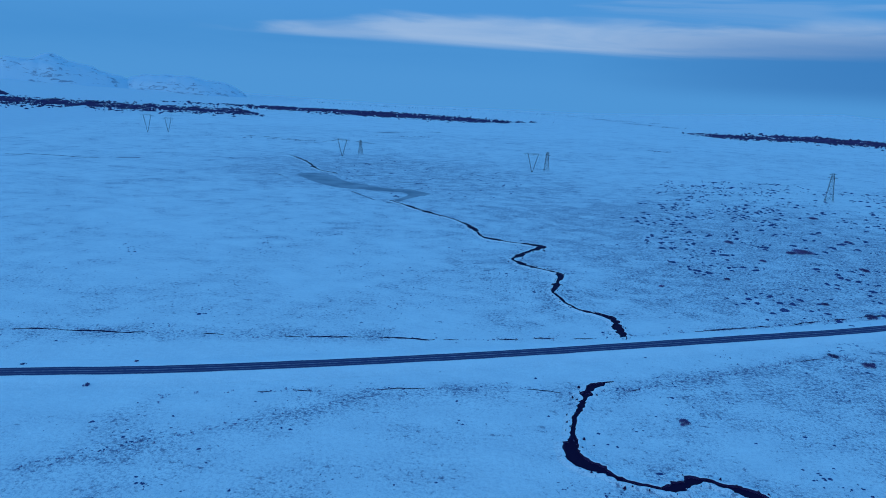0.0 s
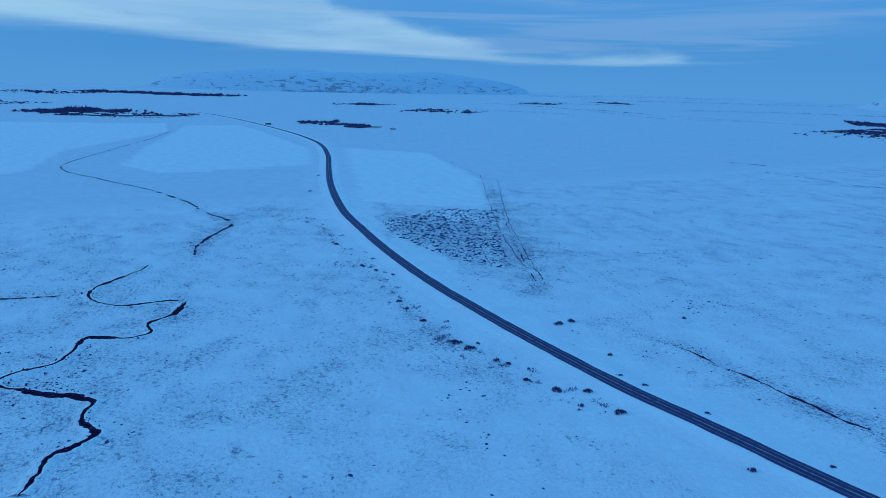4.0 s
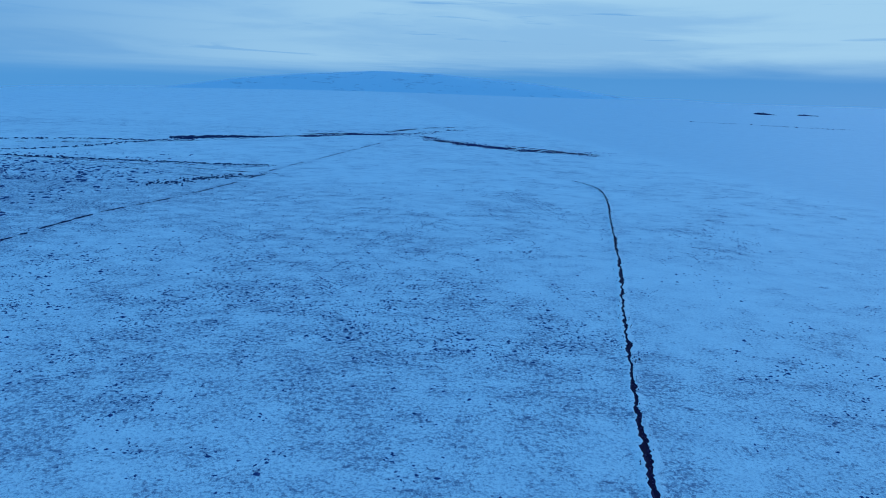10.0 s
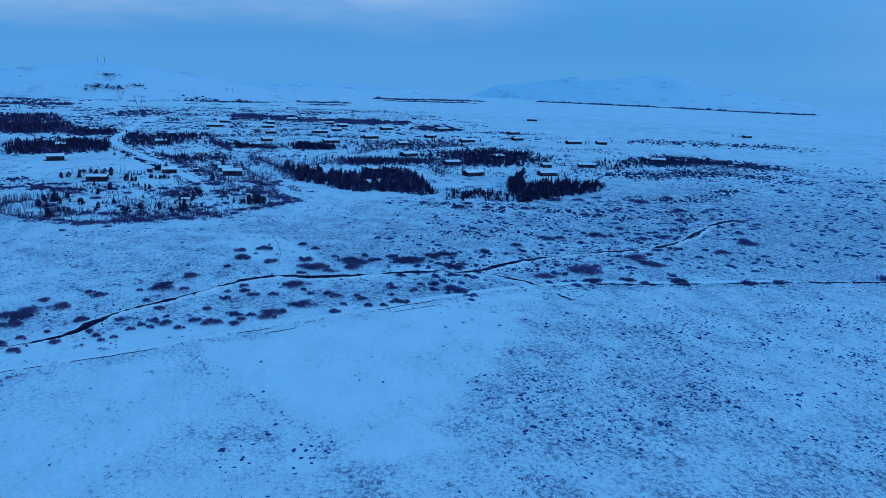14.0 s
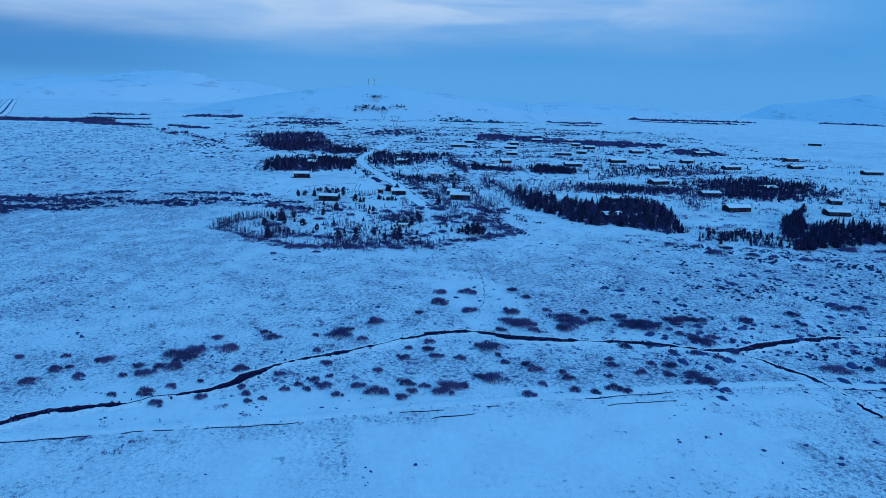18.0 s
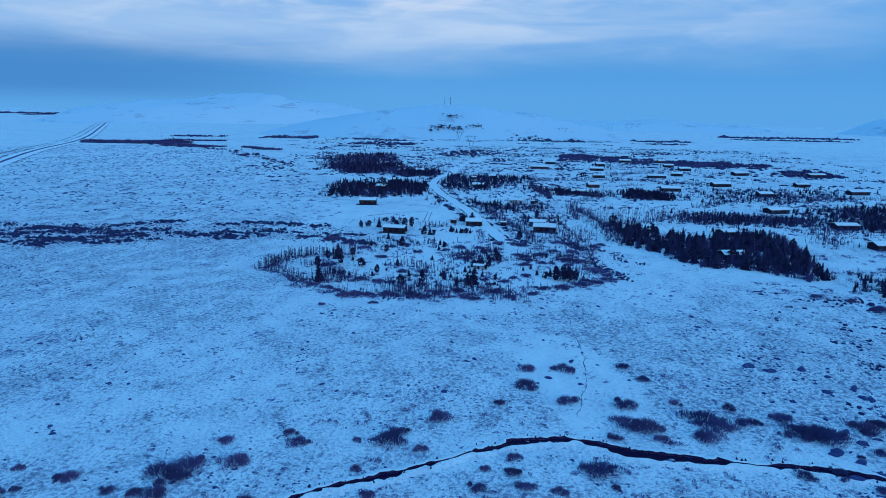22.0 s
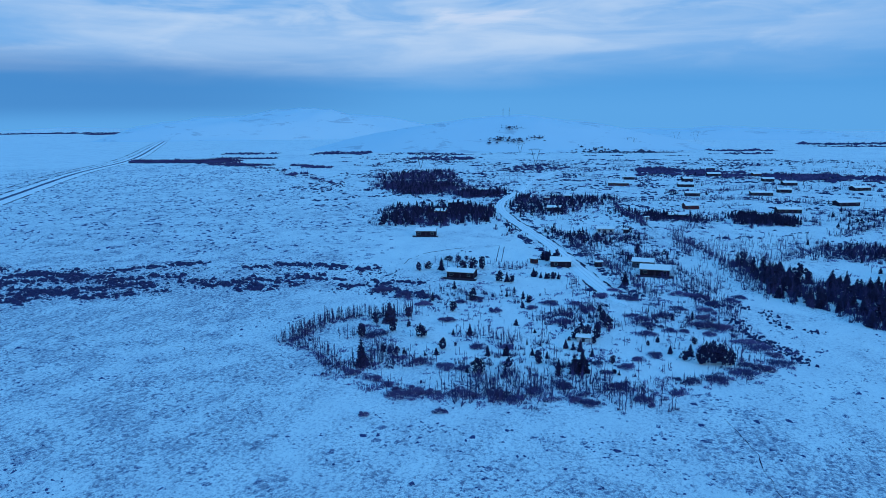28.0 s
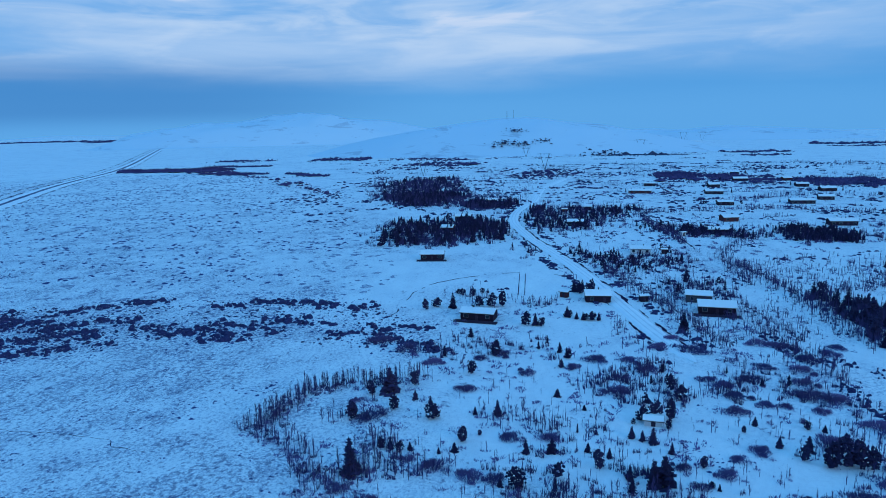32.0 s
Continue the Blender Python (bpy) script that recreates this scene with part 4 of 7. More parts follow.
M_GROUND = snow_material("snow_heath", True)
M_SNOW = snow_material("snow", False)
M_EARTH = plain("wet_earth", (0.022, 0.010, 0.040), (0.050, 0.024, 0.075), 0.8, 0.9, 0.2)
M_TWIG = plain("bare_twigs", (0.090, 0.080, 0.200), (0.175, 0.135, 0.310), 0.5, 0.9, random_tint=True)
M_BIRCH = plain("birch_twigs", (0.048, 0.040, 0.115), (0.105, 0.074, 0.190), 0.5, 0.9, random_tint=True)
m, t, b = material("heath_twigs", 0.9)
p = place_of(t)
lace = ramp(t, maths(t, "ADD", maths(t, "MULTIPLY", noise_of(t, p, 3.4, 3, 0.7), 0.75), maths(t, "MULTIPLY", noise_of(t, p, 0.5, 2), 0.25)), 0.56, 0.68)
t.links.new(mixc(t, lace, mixc(t, noise_of(t, p, 0.3, 2), (0.036, 0.050, 0.150), (0.070, 0.080, 0.210)), (0.34, 0.40, 0.50)), b.inputs["Base Color"])
M_HEATH = m
m, t, b = material("thin_heath", 0.9)
p = place_of(t)
lace = ramp(t, maths(t, "ADD", maths(t, "MULTIPLY", noise_of(t, p, 2.8, 4, 0.72), 0.7), maths(t, "MULTIPLY", noise_of(t, p, 0.35, 2), 0.3)), 0.42, 0.58)
t.links.new(mixc(t, lace, mixc(t, noise_of(t, p, 0.5, 2), (0.050, 0.068, 0.170), (0.110, 0.130, 0.260)), (0.50, 0.57, 0.66)), b.inputs["Base Color"])
M_THIN = m
m, t, b = material("dense_scrub", 0.9)
p = place_of(t)
lace = ramp(t, maths(t, "ADD", maths(t, "MULTIPLY", noise_of(t, p, 2.6, 4, 0.72), 0.7), maths(t, "MULTIPLY", noise_of(t, p, 0.45, 2), 0.3)), 0.58, 0.67)
t.links.new(mixc(t, lace, mixc(t, noise_of(t, p, 1.1, 3), (0.016, 0.018, 0.065), (0.060, 0.058, 0.150)), (0.40, 0.46, 0.56)), b.inputs["Base Color"])
M_SCRUB = m
M_BARK = plain("bark", (0.045, 0.035, 0.085), (0.09, 0.065, 0.13), 3.0, 0.9)
M_NEEDLE = plain("needles", (0.022, 0.019, 0.054), (0.052, 0.041, 0.100), 1.2, 0.85, random_tint=True)

m, t, b = material("stream_water", 0.55)
b.inputs["Base Color"].default_value = (0.016, 0.006, 0.034, 1)
b.inputs["Specular IOR Level"].default_value = 0.02
bump(t, b, noise_of(t, place_of(t), 1.5, 3), 0.25, 0.08)
M_WATER = m
m, t, b = material("pond_ice", 0.35)
t.links.new(mixc(t, ramp(t, noise_of(t, place_of(t), 0.05, 5), 0.35, 0.65), (0.16, 0.20, 0.26), (0.34, 0.38, 0.44)), b.inputs["Base Color"])
M_ICE = m

m, t, b = material("asphalt", 0.8)
b.inputs["Specular IOR Level"].default_value = 0.2
at = t.nodes.new("ShaderNodeAttribute")
at.attribute_name = "across"
u = maths(t, "ABSOLUTE", at.outputs["Fac"])
p = place_of(t)
lane = maths(t, "ABSOLUTE", maths(t, "SUBTRACT", u, 0.5))
slush = maths(t, "ADD", ramp(t, maths(t, "ABSOLUTE", maths(t, "SUBTRACT", lane, 0.25)), 0.24, 0.10, 0.0, 0.0), ramp(t, u, 0.86, 1.02))
slush = maths(t, "ADD", slush, maths(t, "MULTIPLY", ramp(t, u, 0.12, 0.0), 0.6))
slush = maths(t, "ADD", slush, maths(t, "MULTIPLY", ramp(t, lane, 0.12, 0.02), 0.30))
slush = maths(t, "MULTIPLY", slush, ramp(t, noise_of(t, p, 0.7, 5, 0.65), 0.25, 0.65), clamp=True)
dark = mixc(t, noise_of(t, p, 6.0, 4), (0.032, 0.037, 0.110), (0.058, 0.060, 0.150))
t.links.new(mixc(t, slush, dark, (0.5, 0.52, 0.57)), b.inputs["Base Color"])
M_ROAD = m


# ---- building helpers ----
def part(name, bm, mat, parent=None, label=""):
    """Links a bmesh as one mesh object, under a thing or a part if one is given."""
    me = bpy.data.meshes.new(name)
    bm.to_mesh(me)
    bm.free()
    return hang(name, me, mat, parent, label)


def hang(name, me, mat, parent=None, label=""):
    if mat and not me.materials:
        me.materials.append(mat)
    ob = new(name, me)
    ob.parent = parent
    return tagged(ob, label)


def mesh_of(name, verts, faces, attr=None, values=None):
    me = bpy.data.meshes.new(name)
    me.from_pydata(verts, [], faces)
    if attr:
        a = me.attributes.new(attr, "FLOAT", "POINT")
        a.data.foreach_set("value", np.asarray(values, dtype=np.float32))
    return me


def curve_points(ctrl, step):
    """A smooth line through the control points, resampled at even steps."""
    p = np.array([ctrl[0]] + list(ctrl) + [ctrl[-1]], float)
    out = []
    for i in range(1, len(p) - 2):
        n = max(2, int(np.hypot(*(p[i + 1] - p[i])) / step))
        for k in range(n):
            u = k / n
            out.append(0.5 * (2 * p[i] + (p[i + 1] - p[i - 1]) * u + (2 * p[i - 1] - 5 * p[i] + 4 * p[i + 1] - p[i + 2]) * u * u
                              + (3 * p[i] - p[i - 1] - 3 * p[i + 1] + p[i + 2]) * u ** 3))
    return np.array(out + [p[-2]])


def sides(pts):
    d = np.gradient(pts, axis=0)
    d /= np.maximum(np.hypot(d[:, 0], d[:, 1]), 1e-6)[:, None]
    return np.stack([-d[:, 1], d[:, 0]], 1)


def wobble(pts, size, amount, seed=0):
    return np.array([noise.noise(Vector((x / size, y / size, seed * 7.3))) * amount for x, y in pts])


def band(name, pts, profile, mat, attr=None, attr_at=None, shift=None, parent=None):
    """A strip along a line. profile: across the line, pairs of (offset array or number, height)."""
    n = sides(pts)
    k = len(profile)
    verts, values = [], []
    for i, (x, y) in enumerate(pts):
        g = ground_z(x, y)
        for j, (off, h) in enumerate(profile):
            o = off[i] if isinstance(off, np.ndarray) else off
            verts.append((x + n[i, 0] * o, y + n[i, 1] * o, g + h))
            if attr:
                values.append(attr_at[j])
    faces = [(i * k + j, i * k + j + 1, (i + 1) * k + j + 1, (i + 1) * k + j) for i in range(len(pts) - 1) for j in range(k - 1)]
    faces = [f[::-1] for f in faces]
    return hang(name, mesh_of(name, verts, faces, attr, values), mat, parent)


def inside(x, y, poly):
    """Which of the points lie in a polygon."""
    x, y = np.asarray(x, float), np.asarray(y, float)
    hit = np.zeros(x.shape, bool)
    for (ax, ay), (bx, by) in zip(poly, poly[1:] + poly[:1]):
        cross = ((ay > y) != (by > y)) & (x < (bx - ax) * (y - ay) / (by - ay + 1e-9) + ax)
        hit ^= cross
    return hit


def near_line(x, y, ctrl, width):
    """1 on a line, falling to 0 at the given distance from it."""
    best = np.full(np.shape(x), 1e9)
    for (ax, ay), (bx, by) in zip(ctrl, ctrl[1:]):
        dx, dy = bx - ax, by - ay
        u = np.clip(((x - ax) * dx + (y - ay) * dy) / (dx * dx + dy * dy + 1e-9), 0, 1)
        best = np.minimum(best, np.hypot(x - ax - u * dx, y - ay - u * dy))
    return np.clip(1 - best / width, 0, 1)


def sstep(a, b, x):
    u = np.clip((x - a) / (b - a), 0, 1)
    return u * u * (3 - 2 * u)


def ground_z(x, y):
    """The plain is level; far out it falls away to the north, east and south and rises to the west."""
    r = np.hypot(x, y)
    c = (x * 0.9 + y * 0.42) / np.maximum(r, 1) / 0.993
    fall = sstep(-0.5, 0.4, c)
    far = 72 - 4600 * np.tan(np.radians(0.15 + 2.0 * fall))
    return far * np.maximum(0, (r - 1000) / 3600) ** 1.3 + 34 * fall * np.maximum(0, (r - 2800) / 1800) ** 2 + 56 * sstep(0.76, 0.97, (x * 0.766 + y * 0.643) / np.maximum(r, 1)) * np.maximum(0, (r - 1300) / 3300) ** 1.2


# ---- lines of the plan ----
ROAD = [(353, 342), (285, 301), (222, 264), (159, 238), (98, 219), (58, 207), (21, 196), (-28, 183), (-71, 173), (-107, 167), (-130, 163), (-161, 160), (-196, 158),
        (-237, 157), (-286, 159), (-341, 164), (-404, 172), (-507, 194), (-614, 222), (-744, 257), (-893, 287), (-1046, 297), (-1227, 291), (-1426, 275), (-1628, 247), (-1760, 212)]
BROOK_SOUTH = [(96, 100), (80, 116), (65, 126), (61, 129), (57, 131), (52, 129), (48, 127), (41, 129), (35, 133), (31, 138), (32, 148), (34, 156), (38, 166), (41, 173), (45, 178), (49, 180)]
BROOK_NORTH = [(60, 213), (61, 232), (57, 239), (50, 245), (45, 260), (45, 268), (51, 290), (48, 297), (39, 304), (33, 315), (39, 328), (48, 341), (49, 346), (42, 350),
               (31, 354), (21, 362), (17, 380), (8, 404), (-9, 425), (-25, 447), (-38, 466)]
POND = [(-124, 572), (-117, 586), (-96, 578), (-81, 548), (-64, 534), (-45, 520), (-29, 521), (-19, 512), (-11, 501), (-20, 487), (-27, 472), (-35, 454), (-40, 457), (-33, 472), (-27, 493), (-33, 503), (-46, 504), (-63, 508), (-81, 513), (-100, 533)]
POND_RILL = [(-96, 584), (-93, 590), (-112, 608), (-127, 647), (-139, 676), (-160, 712)]
BEND_BROOK = [(-133, 32), (-139, 34), (-145, 35), (-149, 40), (-153, 43), (-161, 40), (-169, 42), (-174, 39), (-177, 34), (-183, 26), (-190, 21), (-196, 26), (-199, 33), (-208, 37),
              (-216, 40), (-213, 47), (-212, 52), (-215, 57), (-224, 57), (-231, 65), (-243, 69)]
BEND_RILL = [(-243, 69), (-246, 62), (-246, 48), (-258, 39), (-272, 41), (-289, 54), (-300, 60)]
RIVER = [(90, 118), (100, 95), (108, 81), (116, 71), (119, 60), (123, 52), (128, 41), (137, 34), (144, 28), (147, 21), (155, 8), (163, -4), (167, -17), (163, -28), (161, -41),
         (160, -62), (157, -74), (155, -85), (163, -106), (166, -122), (168, -140), (167, -160), (169, -177), (180, -202), (201, -235), (210, -262)]
RIVER_ARM = [(151, -89), (135, -99), (118, -102)]
DITCH_NORTH = [(-150, 197), (-115, 199), (-92, 200), (-74, 201), (-53, 202), (-31, 204), (-13, 206), (8, 207), (41, 213), (58, 214), (79, 223), (103, 231), (127, 239), (168, 255), (260, 290)]
FENCE_SOUTH = [(-68, 158), (-46, 163), (-25, 166), (-8, 169), (18, 173), (34, 171), (50, 174), (77, 186), (108, 201), (130, 209)]
TRACK_SOUTH = [(-85, 122), (-72, 129), (-58, 138), (-36, 151), (-17, 163)]
DITCH_MEADOW = [(-723, 372), (-521, 330), (-378, 267), (-301, 230), (-247, 206), (-211, 189)]
VERGE = [(-377, 149), (-313, 143), (-270, 143), (-213, 138), (-175, 137), (-160, 141), (-144, 143), (-133, 148), (-120, 154)]
DITCH_WEST = [(-1152, 123), (-1023, 93), (-856, 45), (-691, 5), (-590, 38), (-528, 67), (-462, 88), (-422, 94), (-382, 104), (-350, 89), (-326, 80), (-312, 79)]
DITCH_TRACK = [(-256, 36), (-266, 30), (-267, 20), (-272, -2), (-279, -20), (-290, -49), (-297, -78), (-309, -116), (-322, -161), (-335, -213), (-352, -255), (-369, -315)]
FENCE_MOOR = [(-107, -35), (-127, -29), (-141, -25), (-162, -18), (-196, -12), (-224, -5), (-250, 1)]
DITCH_STRAIGHT = [(-92, -5), (-101, -28), (-104, -33), (-110, -55), (-114, -72), (-121, -97), (-134, -143), (-156, -215), (-182, -309), (-211, -415), (-218, -469), (-209, -503)]
BANK_LINE = [(103, 76), (108, 49), (113, 19), (119, -6), (125, -39), (132, -80), (131, -120), (123, -148), (115, -187), (104, -232), (90, -306), (66, -368), (44, -450), (32, -523), (-2, -648), (-72, -922)]
TRACK_WEST = [(107, 12), (82, 2), (57, -9), (32, -16), (5, -24)]
TRACK_PLOT = [(290, 60), (310, 20), (340, -20), (420, -30), (520, -40)]
PENINSULA = [(272, 118), (246, 88), (248, 50), (262, 18), (278, -14), (300, -48), (330, -60), (420, -40), (420, 110), (330, 110)]

# ---- ground ----
def lines_of(far_lo, lo, hi, step):
    core = list(np.arange(far_lo, lo - 0.1, 12.0)) + list(np.arange(lo, hi + 0.1, step))
    out, d, x = [], step, hi
    while x < 4700:
        d *= 1.16
        x += d
        out.append(x)
    left, d, x = [], 2 * step, far_lo
    while x > -4700:
        d *= 1.16
        x -= d
        left.append(x)
    return np.array(left[::-1] + core + out)


gx, gy = lines_of(-1468, -460, 640, 5.0), lines_of(-470, -470, 560, 5.0)
GX, GY = np.meshgrid(gx, gy, indexing="ij")
heath = 0.50 + 0.0 * GX
# the open plain to the west: an older, greyer wind crust with little heath
crust = sstep(-390, -480, GX + 0.1 * GY) * 0.36
heath -= 1.4 * crust
for cx, cy, rx, ry, turn, amount in HEATH:
    c, s = math.cos(radians(turn)), math.sin(radians(turn))
    du, dv = ((GX - cx) * c + (GY - cy) * s) / rx, ((GY - cy) * c - (GX - cx) * s) / ry
    heath += amount * np.exp(-(du ** 2 + dv ** 2) ** 1.5)
for poly in LIGHT_SNOW:
    heath[inside(GX, GY, poly)] -= 0.42
for poly in SMOOTH:
    heath[inside(GX, GY, poly)] = 0.02
for poly in FIELDS:
    heath[inside(GX, GY, poly)] = -0.5
    crust[inside(GX, GY, poly)] = 0.0
for line, width, amount in ((TRACK_PLOT, 48, 0.25), (VERGE, 7, 0.35), (FENCE_SOUTH, 6, 0.4), (FENCE_MOOR, 5, 0.35), (DITCH_NORTH, 8, 0.35), (DITCH_TRACK, 9, 0.3), (DITCH_WEST, 9, 0.35), (DITCH_MEADOW, 8, 0.4), (DITCH_STRAIGHT, 7, 0.2),
                            (BANK_LINE, 6, 0.3), (TRACK_WEST, 6, 0.35), (TRACK_SOUTH, 5, 0.3), (BROOK_NORTH, 10, 0.25), (BEND_BROOK, 12, 0.2)):
    heath += amount * near_line(GX, GY, line, width)
heath -= 0.6 * np.sqrt(near_line(GX, GY, ROAD, 22)) + 0.9 * near_line(GX, GY, RIVER[4:18], 16) * 0.35
R = np.hypot(GX, GY)
heath = np.where(R > 1200, heath * 0.8 - 0.02, heath)
gz_all = ground_z(GX, GY)
nx, ny = len(gx), len(gy)
g_verts = np.stack([GX, GY, gz_all], -1).reshape(-1, 3)
ii, jj = np.meshgrid(np.arange(nx - 1), np.arange(ny - 1), indexing="ij")
q = (ii * ny + jj).ravel()
g_faces = np.stack([q, q + ny, q + ny + 1, q + 1], 1)
keep = R[:-1, :-1].ravel() < 4800
ground = hang("ground", mesh_of("ground", g_verts.tolist(), g_faces[keep].tolist(), "heath", heath.ravel()), M_GROUND)
ca = ground.data.attributes.new("crust", "FLOAT", "POINT")
ca.data.foreach_set("value", crust.ravel().astype(np.float32))
tagged(ground, "wide snow-covered moor with dark heath tufts showing through", "ground", kind="structure")

# ---- road ----
road_pts = curve_points(ROAD, 4.0)
bed = band("road_embankment", road_pts, [(-9.0, 0.02), (-4.3, 0.42), (-3.1, 0.50), (3.1, 0.50), (4.3, 0.42), (9.0, 0.02)], M_GROUND, "heath", [0.0, -0.15, -0.3, -0.3, -0.15, 0.0])
tagged(bed, "snowy embankment that carries the country road", "embankment", kind="structure")
edge_l, edge_r = -2.6 + wobble(road_pts, 6, 0.3, 1), 2.6 + wobble(road_pts, 6, 0.3, 2)
road = band("road", road_pts, [(edge_l, 0.53), (-1.5, 0.56), (0.0, 0.58), (1.5, 0.56), (edge_r, 0.53)], M_ROAD, "across", [-1, -0.5, 0, 0.5, 1])
tagged(road, "wet dark asphalt country road with slushy edges", "road", kind="structure")


# ---- streams and ditches ----
def sod(bm, x, y, r_, g):
    """A low, ragged lump of turf."""
    z = float(ground_z(x, y)) + 0.12
    k = 6
    low = [bm.verts.new((x + math.cos(a * 1.047) * r_ * g.uniform(0.6, 1.5), y + math.sin(a * 1.047) * r_ * g.uniform(0.6, 1.5), z)) for a in range(k)]
    tip = bm.verts.new((x + g.uniform(-0.3, 0.3) * r_, y + g.uniform(-0.3, 0.3) * r_, z + 0.52 + r_ * 0.4))
    for a in range(k):
        bm.faces.new((low[a], low[(a + 1) % k], tip))


def stream(name, ctrl, width, label, step=0.7, seed=0, least=0.22, bank=1.0):
    pts = curve_points(ctrl, step)
    pts = pts + sides(pts) * (wobble(pts, 5, 0.8, seed) + wobble(pts, 1.8, 0.35, seed + 1))[:, None]
    half = 0.5 * width * (0.80 + wobble(pts, 13, 2.3, seed + 2) + wobble(pts, 4, 1.1, seed + 3) + wobble(pts, 1.3, 0.9, seed + 9))
    half = np.clip(half, least * width, 1.0 * width)
    taper = np.minimum(1, np.minimum(np.arange(len(pts)), np.arange(len(pts))[::-1]) / 6.0)
    half = half * (0.25 + 0.75 * taper)
    top = tagged(new(name), label, "stream", kind="structure")
    band("water", pts, [(-half, 0.04), (half, 0.04)], M_WATER, parent=top)
    open_ = np.clip(half / (0.35 * width), 0.06, 1.0)
    lip = half + (0.12 + np.abs(wobble(pts, 1.3, 0.9, seed + 4))) * open_
    lip2 = half + (0.12 + np.abs(wobble(pts, 1.3, 0.9, seed + 5))) * open_
    for sgn, l in ((1, lip), (-1, lip2)):
        a = [(sgn * half, 0.05), (sgn * l, 0.05 + 0.30 * bank)]
        c = [(sgn * l, 0.05 + 0.30 * bank), (sgn * (l + 0.5), 0.05 + 0.36 * bank), (sgn * (l + 1.9), 0.01)]
        band("bank_edge", pts, a if sgn < 0 else a, M_EARTH, parent=top)
        band("snow_lip", pts, c, M_GROUND, "heath", [0.3, 0.45, 0.6], parent=top)
    # dark clods and sods broken out of the banks
    g = random.Random(seed)
    bm = bmesh.new()
    nn = sides(pts)
    for i in range(2, len(pts) - 2):
        thick = noise.noise(Vector((pts[i, 0] / 14, pts[i, 1] / 14, seed + 0.5)))
        for sgn in (-1, 1):
            if g.random() < (0.20 + 0.9 * thick * sgn) * step:
                o = sgn * (half[i] + g.uniform(0.0, 1.3) * (1.0 if g.random() < 0.8 else 2.2))
                sod(bm, pts[i, 0] + nn[i, 0] * o, pts[i, 1] + nn[i, 1] * o, g.uniform(0.10, 0.38) * min(1.3, 0.6 + width * 0.3), g)
    part("sods", bm, M_EARTH, top)
    return top


stream("stream", BROOK_SOUTH, 1.8, "dark open brook winding through snow to the road", seed=1)
stream("stream", BROOK_NORTH, 2.0, "dark meandering brook between snowy banks", seed=2)
stream("stream", POND_RILL, 2.2, "narrow rill running into the frozen pond", 2.0, seed=3)
stream("stream", BEND_BROOK, 1.0, "dark zigzag brook cut into the snowy moor", seed=4)
stream("stream", BEND_RILL, 0.8, "thin half-frozen rill in the snow", seed=5)
stream("stream", RIVER, 1.25, "dark narrow river between snowy banks and willow scrub", seed=6, least=0.09)
stream("stream", RIVER_ARM, 0.5, "small side rill of the river", seed=7, least=0.03)
stream("ditch", DITCH_STRAIGHT, 0.55, "straight dark drainage ditch across the snowy moor", seed=8)


def broken_ditch(name, ctrl, width, label, seed, gaps):
    """A ditch that the snow has bridged in places: only its open lengths show."""
    pts = curve_points(ctrl, 0.9)
    pts = pts + sides(pts) * (wobble(pts, 9, 0.9, seed) + wobble(pts, 2.5, 0.5, seed + 3))[:, None]
    on = np.array([0.7 * noise.noise(Vector((x / 23, y / 23, seed))) + 0.8 * noise.noise(Vector((x / 5, y / 5, seed + 0.4))) for x, y in pts]) > gaps
    top = tagged(new(name), label, "ditch", kind="structure")
    start = None
    for i in range(len(pts)):
        if on[i] and start is None:
            start = i
        if start is not None and (not on[i] or i == len(pts) - 1):
            seg = pts[start:i]
            if len(seg) > 3:
                taper = np.minimum(1, np.minimum(np.arange(len(seg)), np.arange(len(seg))[::-1]) / 3.0)
                half = np.maximum(0.12, (0.42 * width + wobble(seg, 2.0, 0.6 * width, seed) + wobble(seg, 6.0, 0.5 * width, seed)) * taper)
                band("open_water", seg, [(-half, 0.03), (half * 0.4, 0.05), (half, 0.09)], M_EARTH, parent=top)
            start = None
    return top


broken_ditch("ditch", DITCH_NORTH, 0.7, "half-bridged dark ditch beside the road", 11, -0.12)
broken_ditch("ditch", DITCH_TRACK, 0.7, "snowed-in ditch with dark open lengths", 12, 0.05)
broken_ditch("ditch", DITCH_WEST, 1.5, "snowed-in ditch between white fields", 13, -0.4)
broken_ditch("ditch", DITCH_MEADOW, 0.6, "ditch at the edge of a white field", 14, 0.1)
broken_ditch("ditch", BANK_LINE[:7], 0.28, "dark broken furrow along a snowy bank", 15, 0.12)
broken_ditch("ditch", [(x_ - 3.6, y_ - 0.8) for x_, y_ in BANK_LINE[:7]], 0.24, "thin dotted furrow beside a snowy bank", 28, 0.18)
broken_ditch("ditch", BANK_LINE[6:], 1.7, "long dark furrow along a snowy bank", 26, -0.2)
broken_ditch("ditch", [(254, -549), (167, -546), (103, -531), (39, -531)], 2.0, "dark ditch between two moors", 22, -0.3)
broken_ditch("ditch", [(271, -560), (191, -538), (130, -520), (75, -500), (26, -489)], 2.2, "dark ditch across the southern moor", 27, -0.3)
broken_ditch("ditch", [(420, -640), (300, -690), (170, -760), (60, -900), (-70, -1010)], 6.0, "dark furrow on the far moor", 23, -0.3)
broken_ditch("ditch", [(-100, -930), (-127, -895), (-222, -837), (-307, -754)], 8.0, "dark furrow on the far moor", 24, -0.1)
broken_ditch("ditch", FENCE_SOUTH, 0.4, "dark furrow along the foot of the road", 16, 0.3)

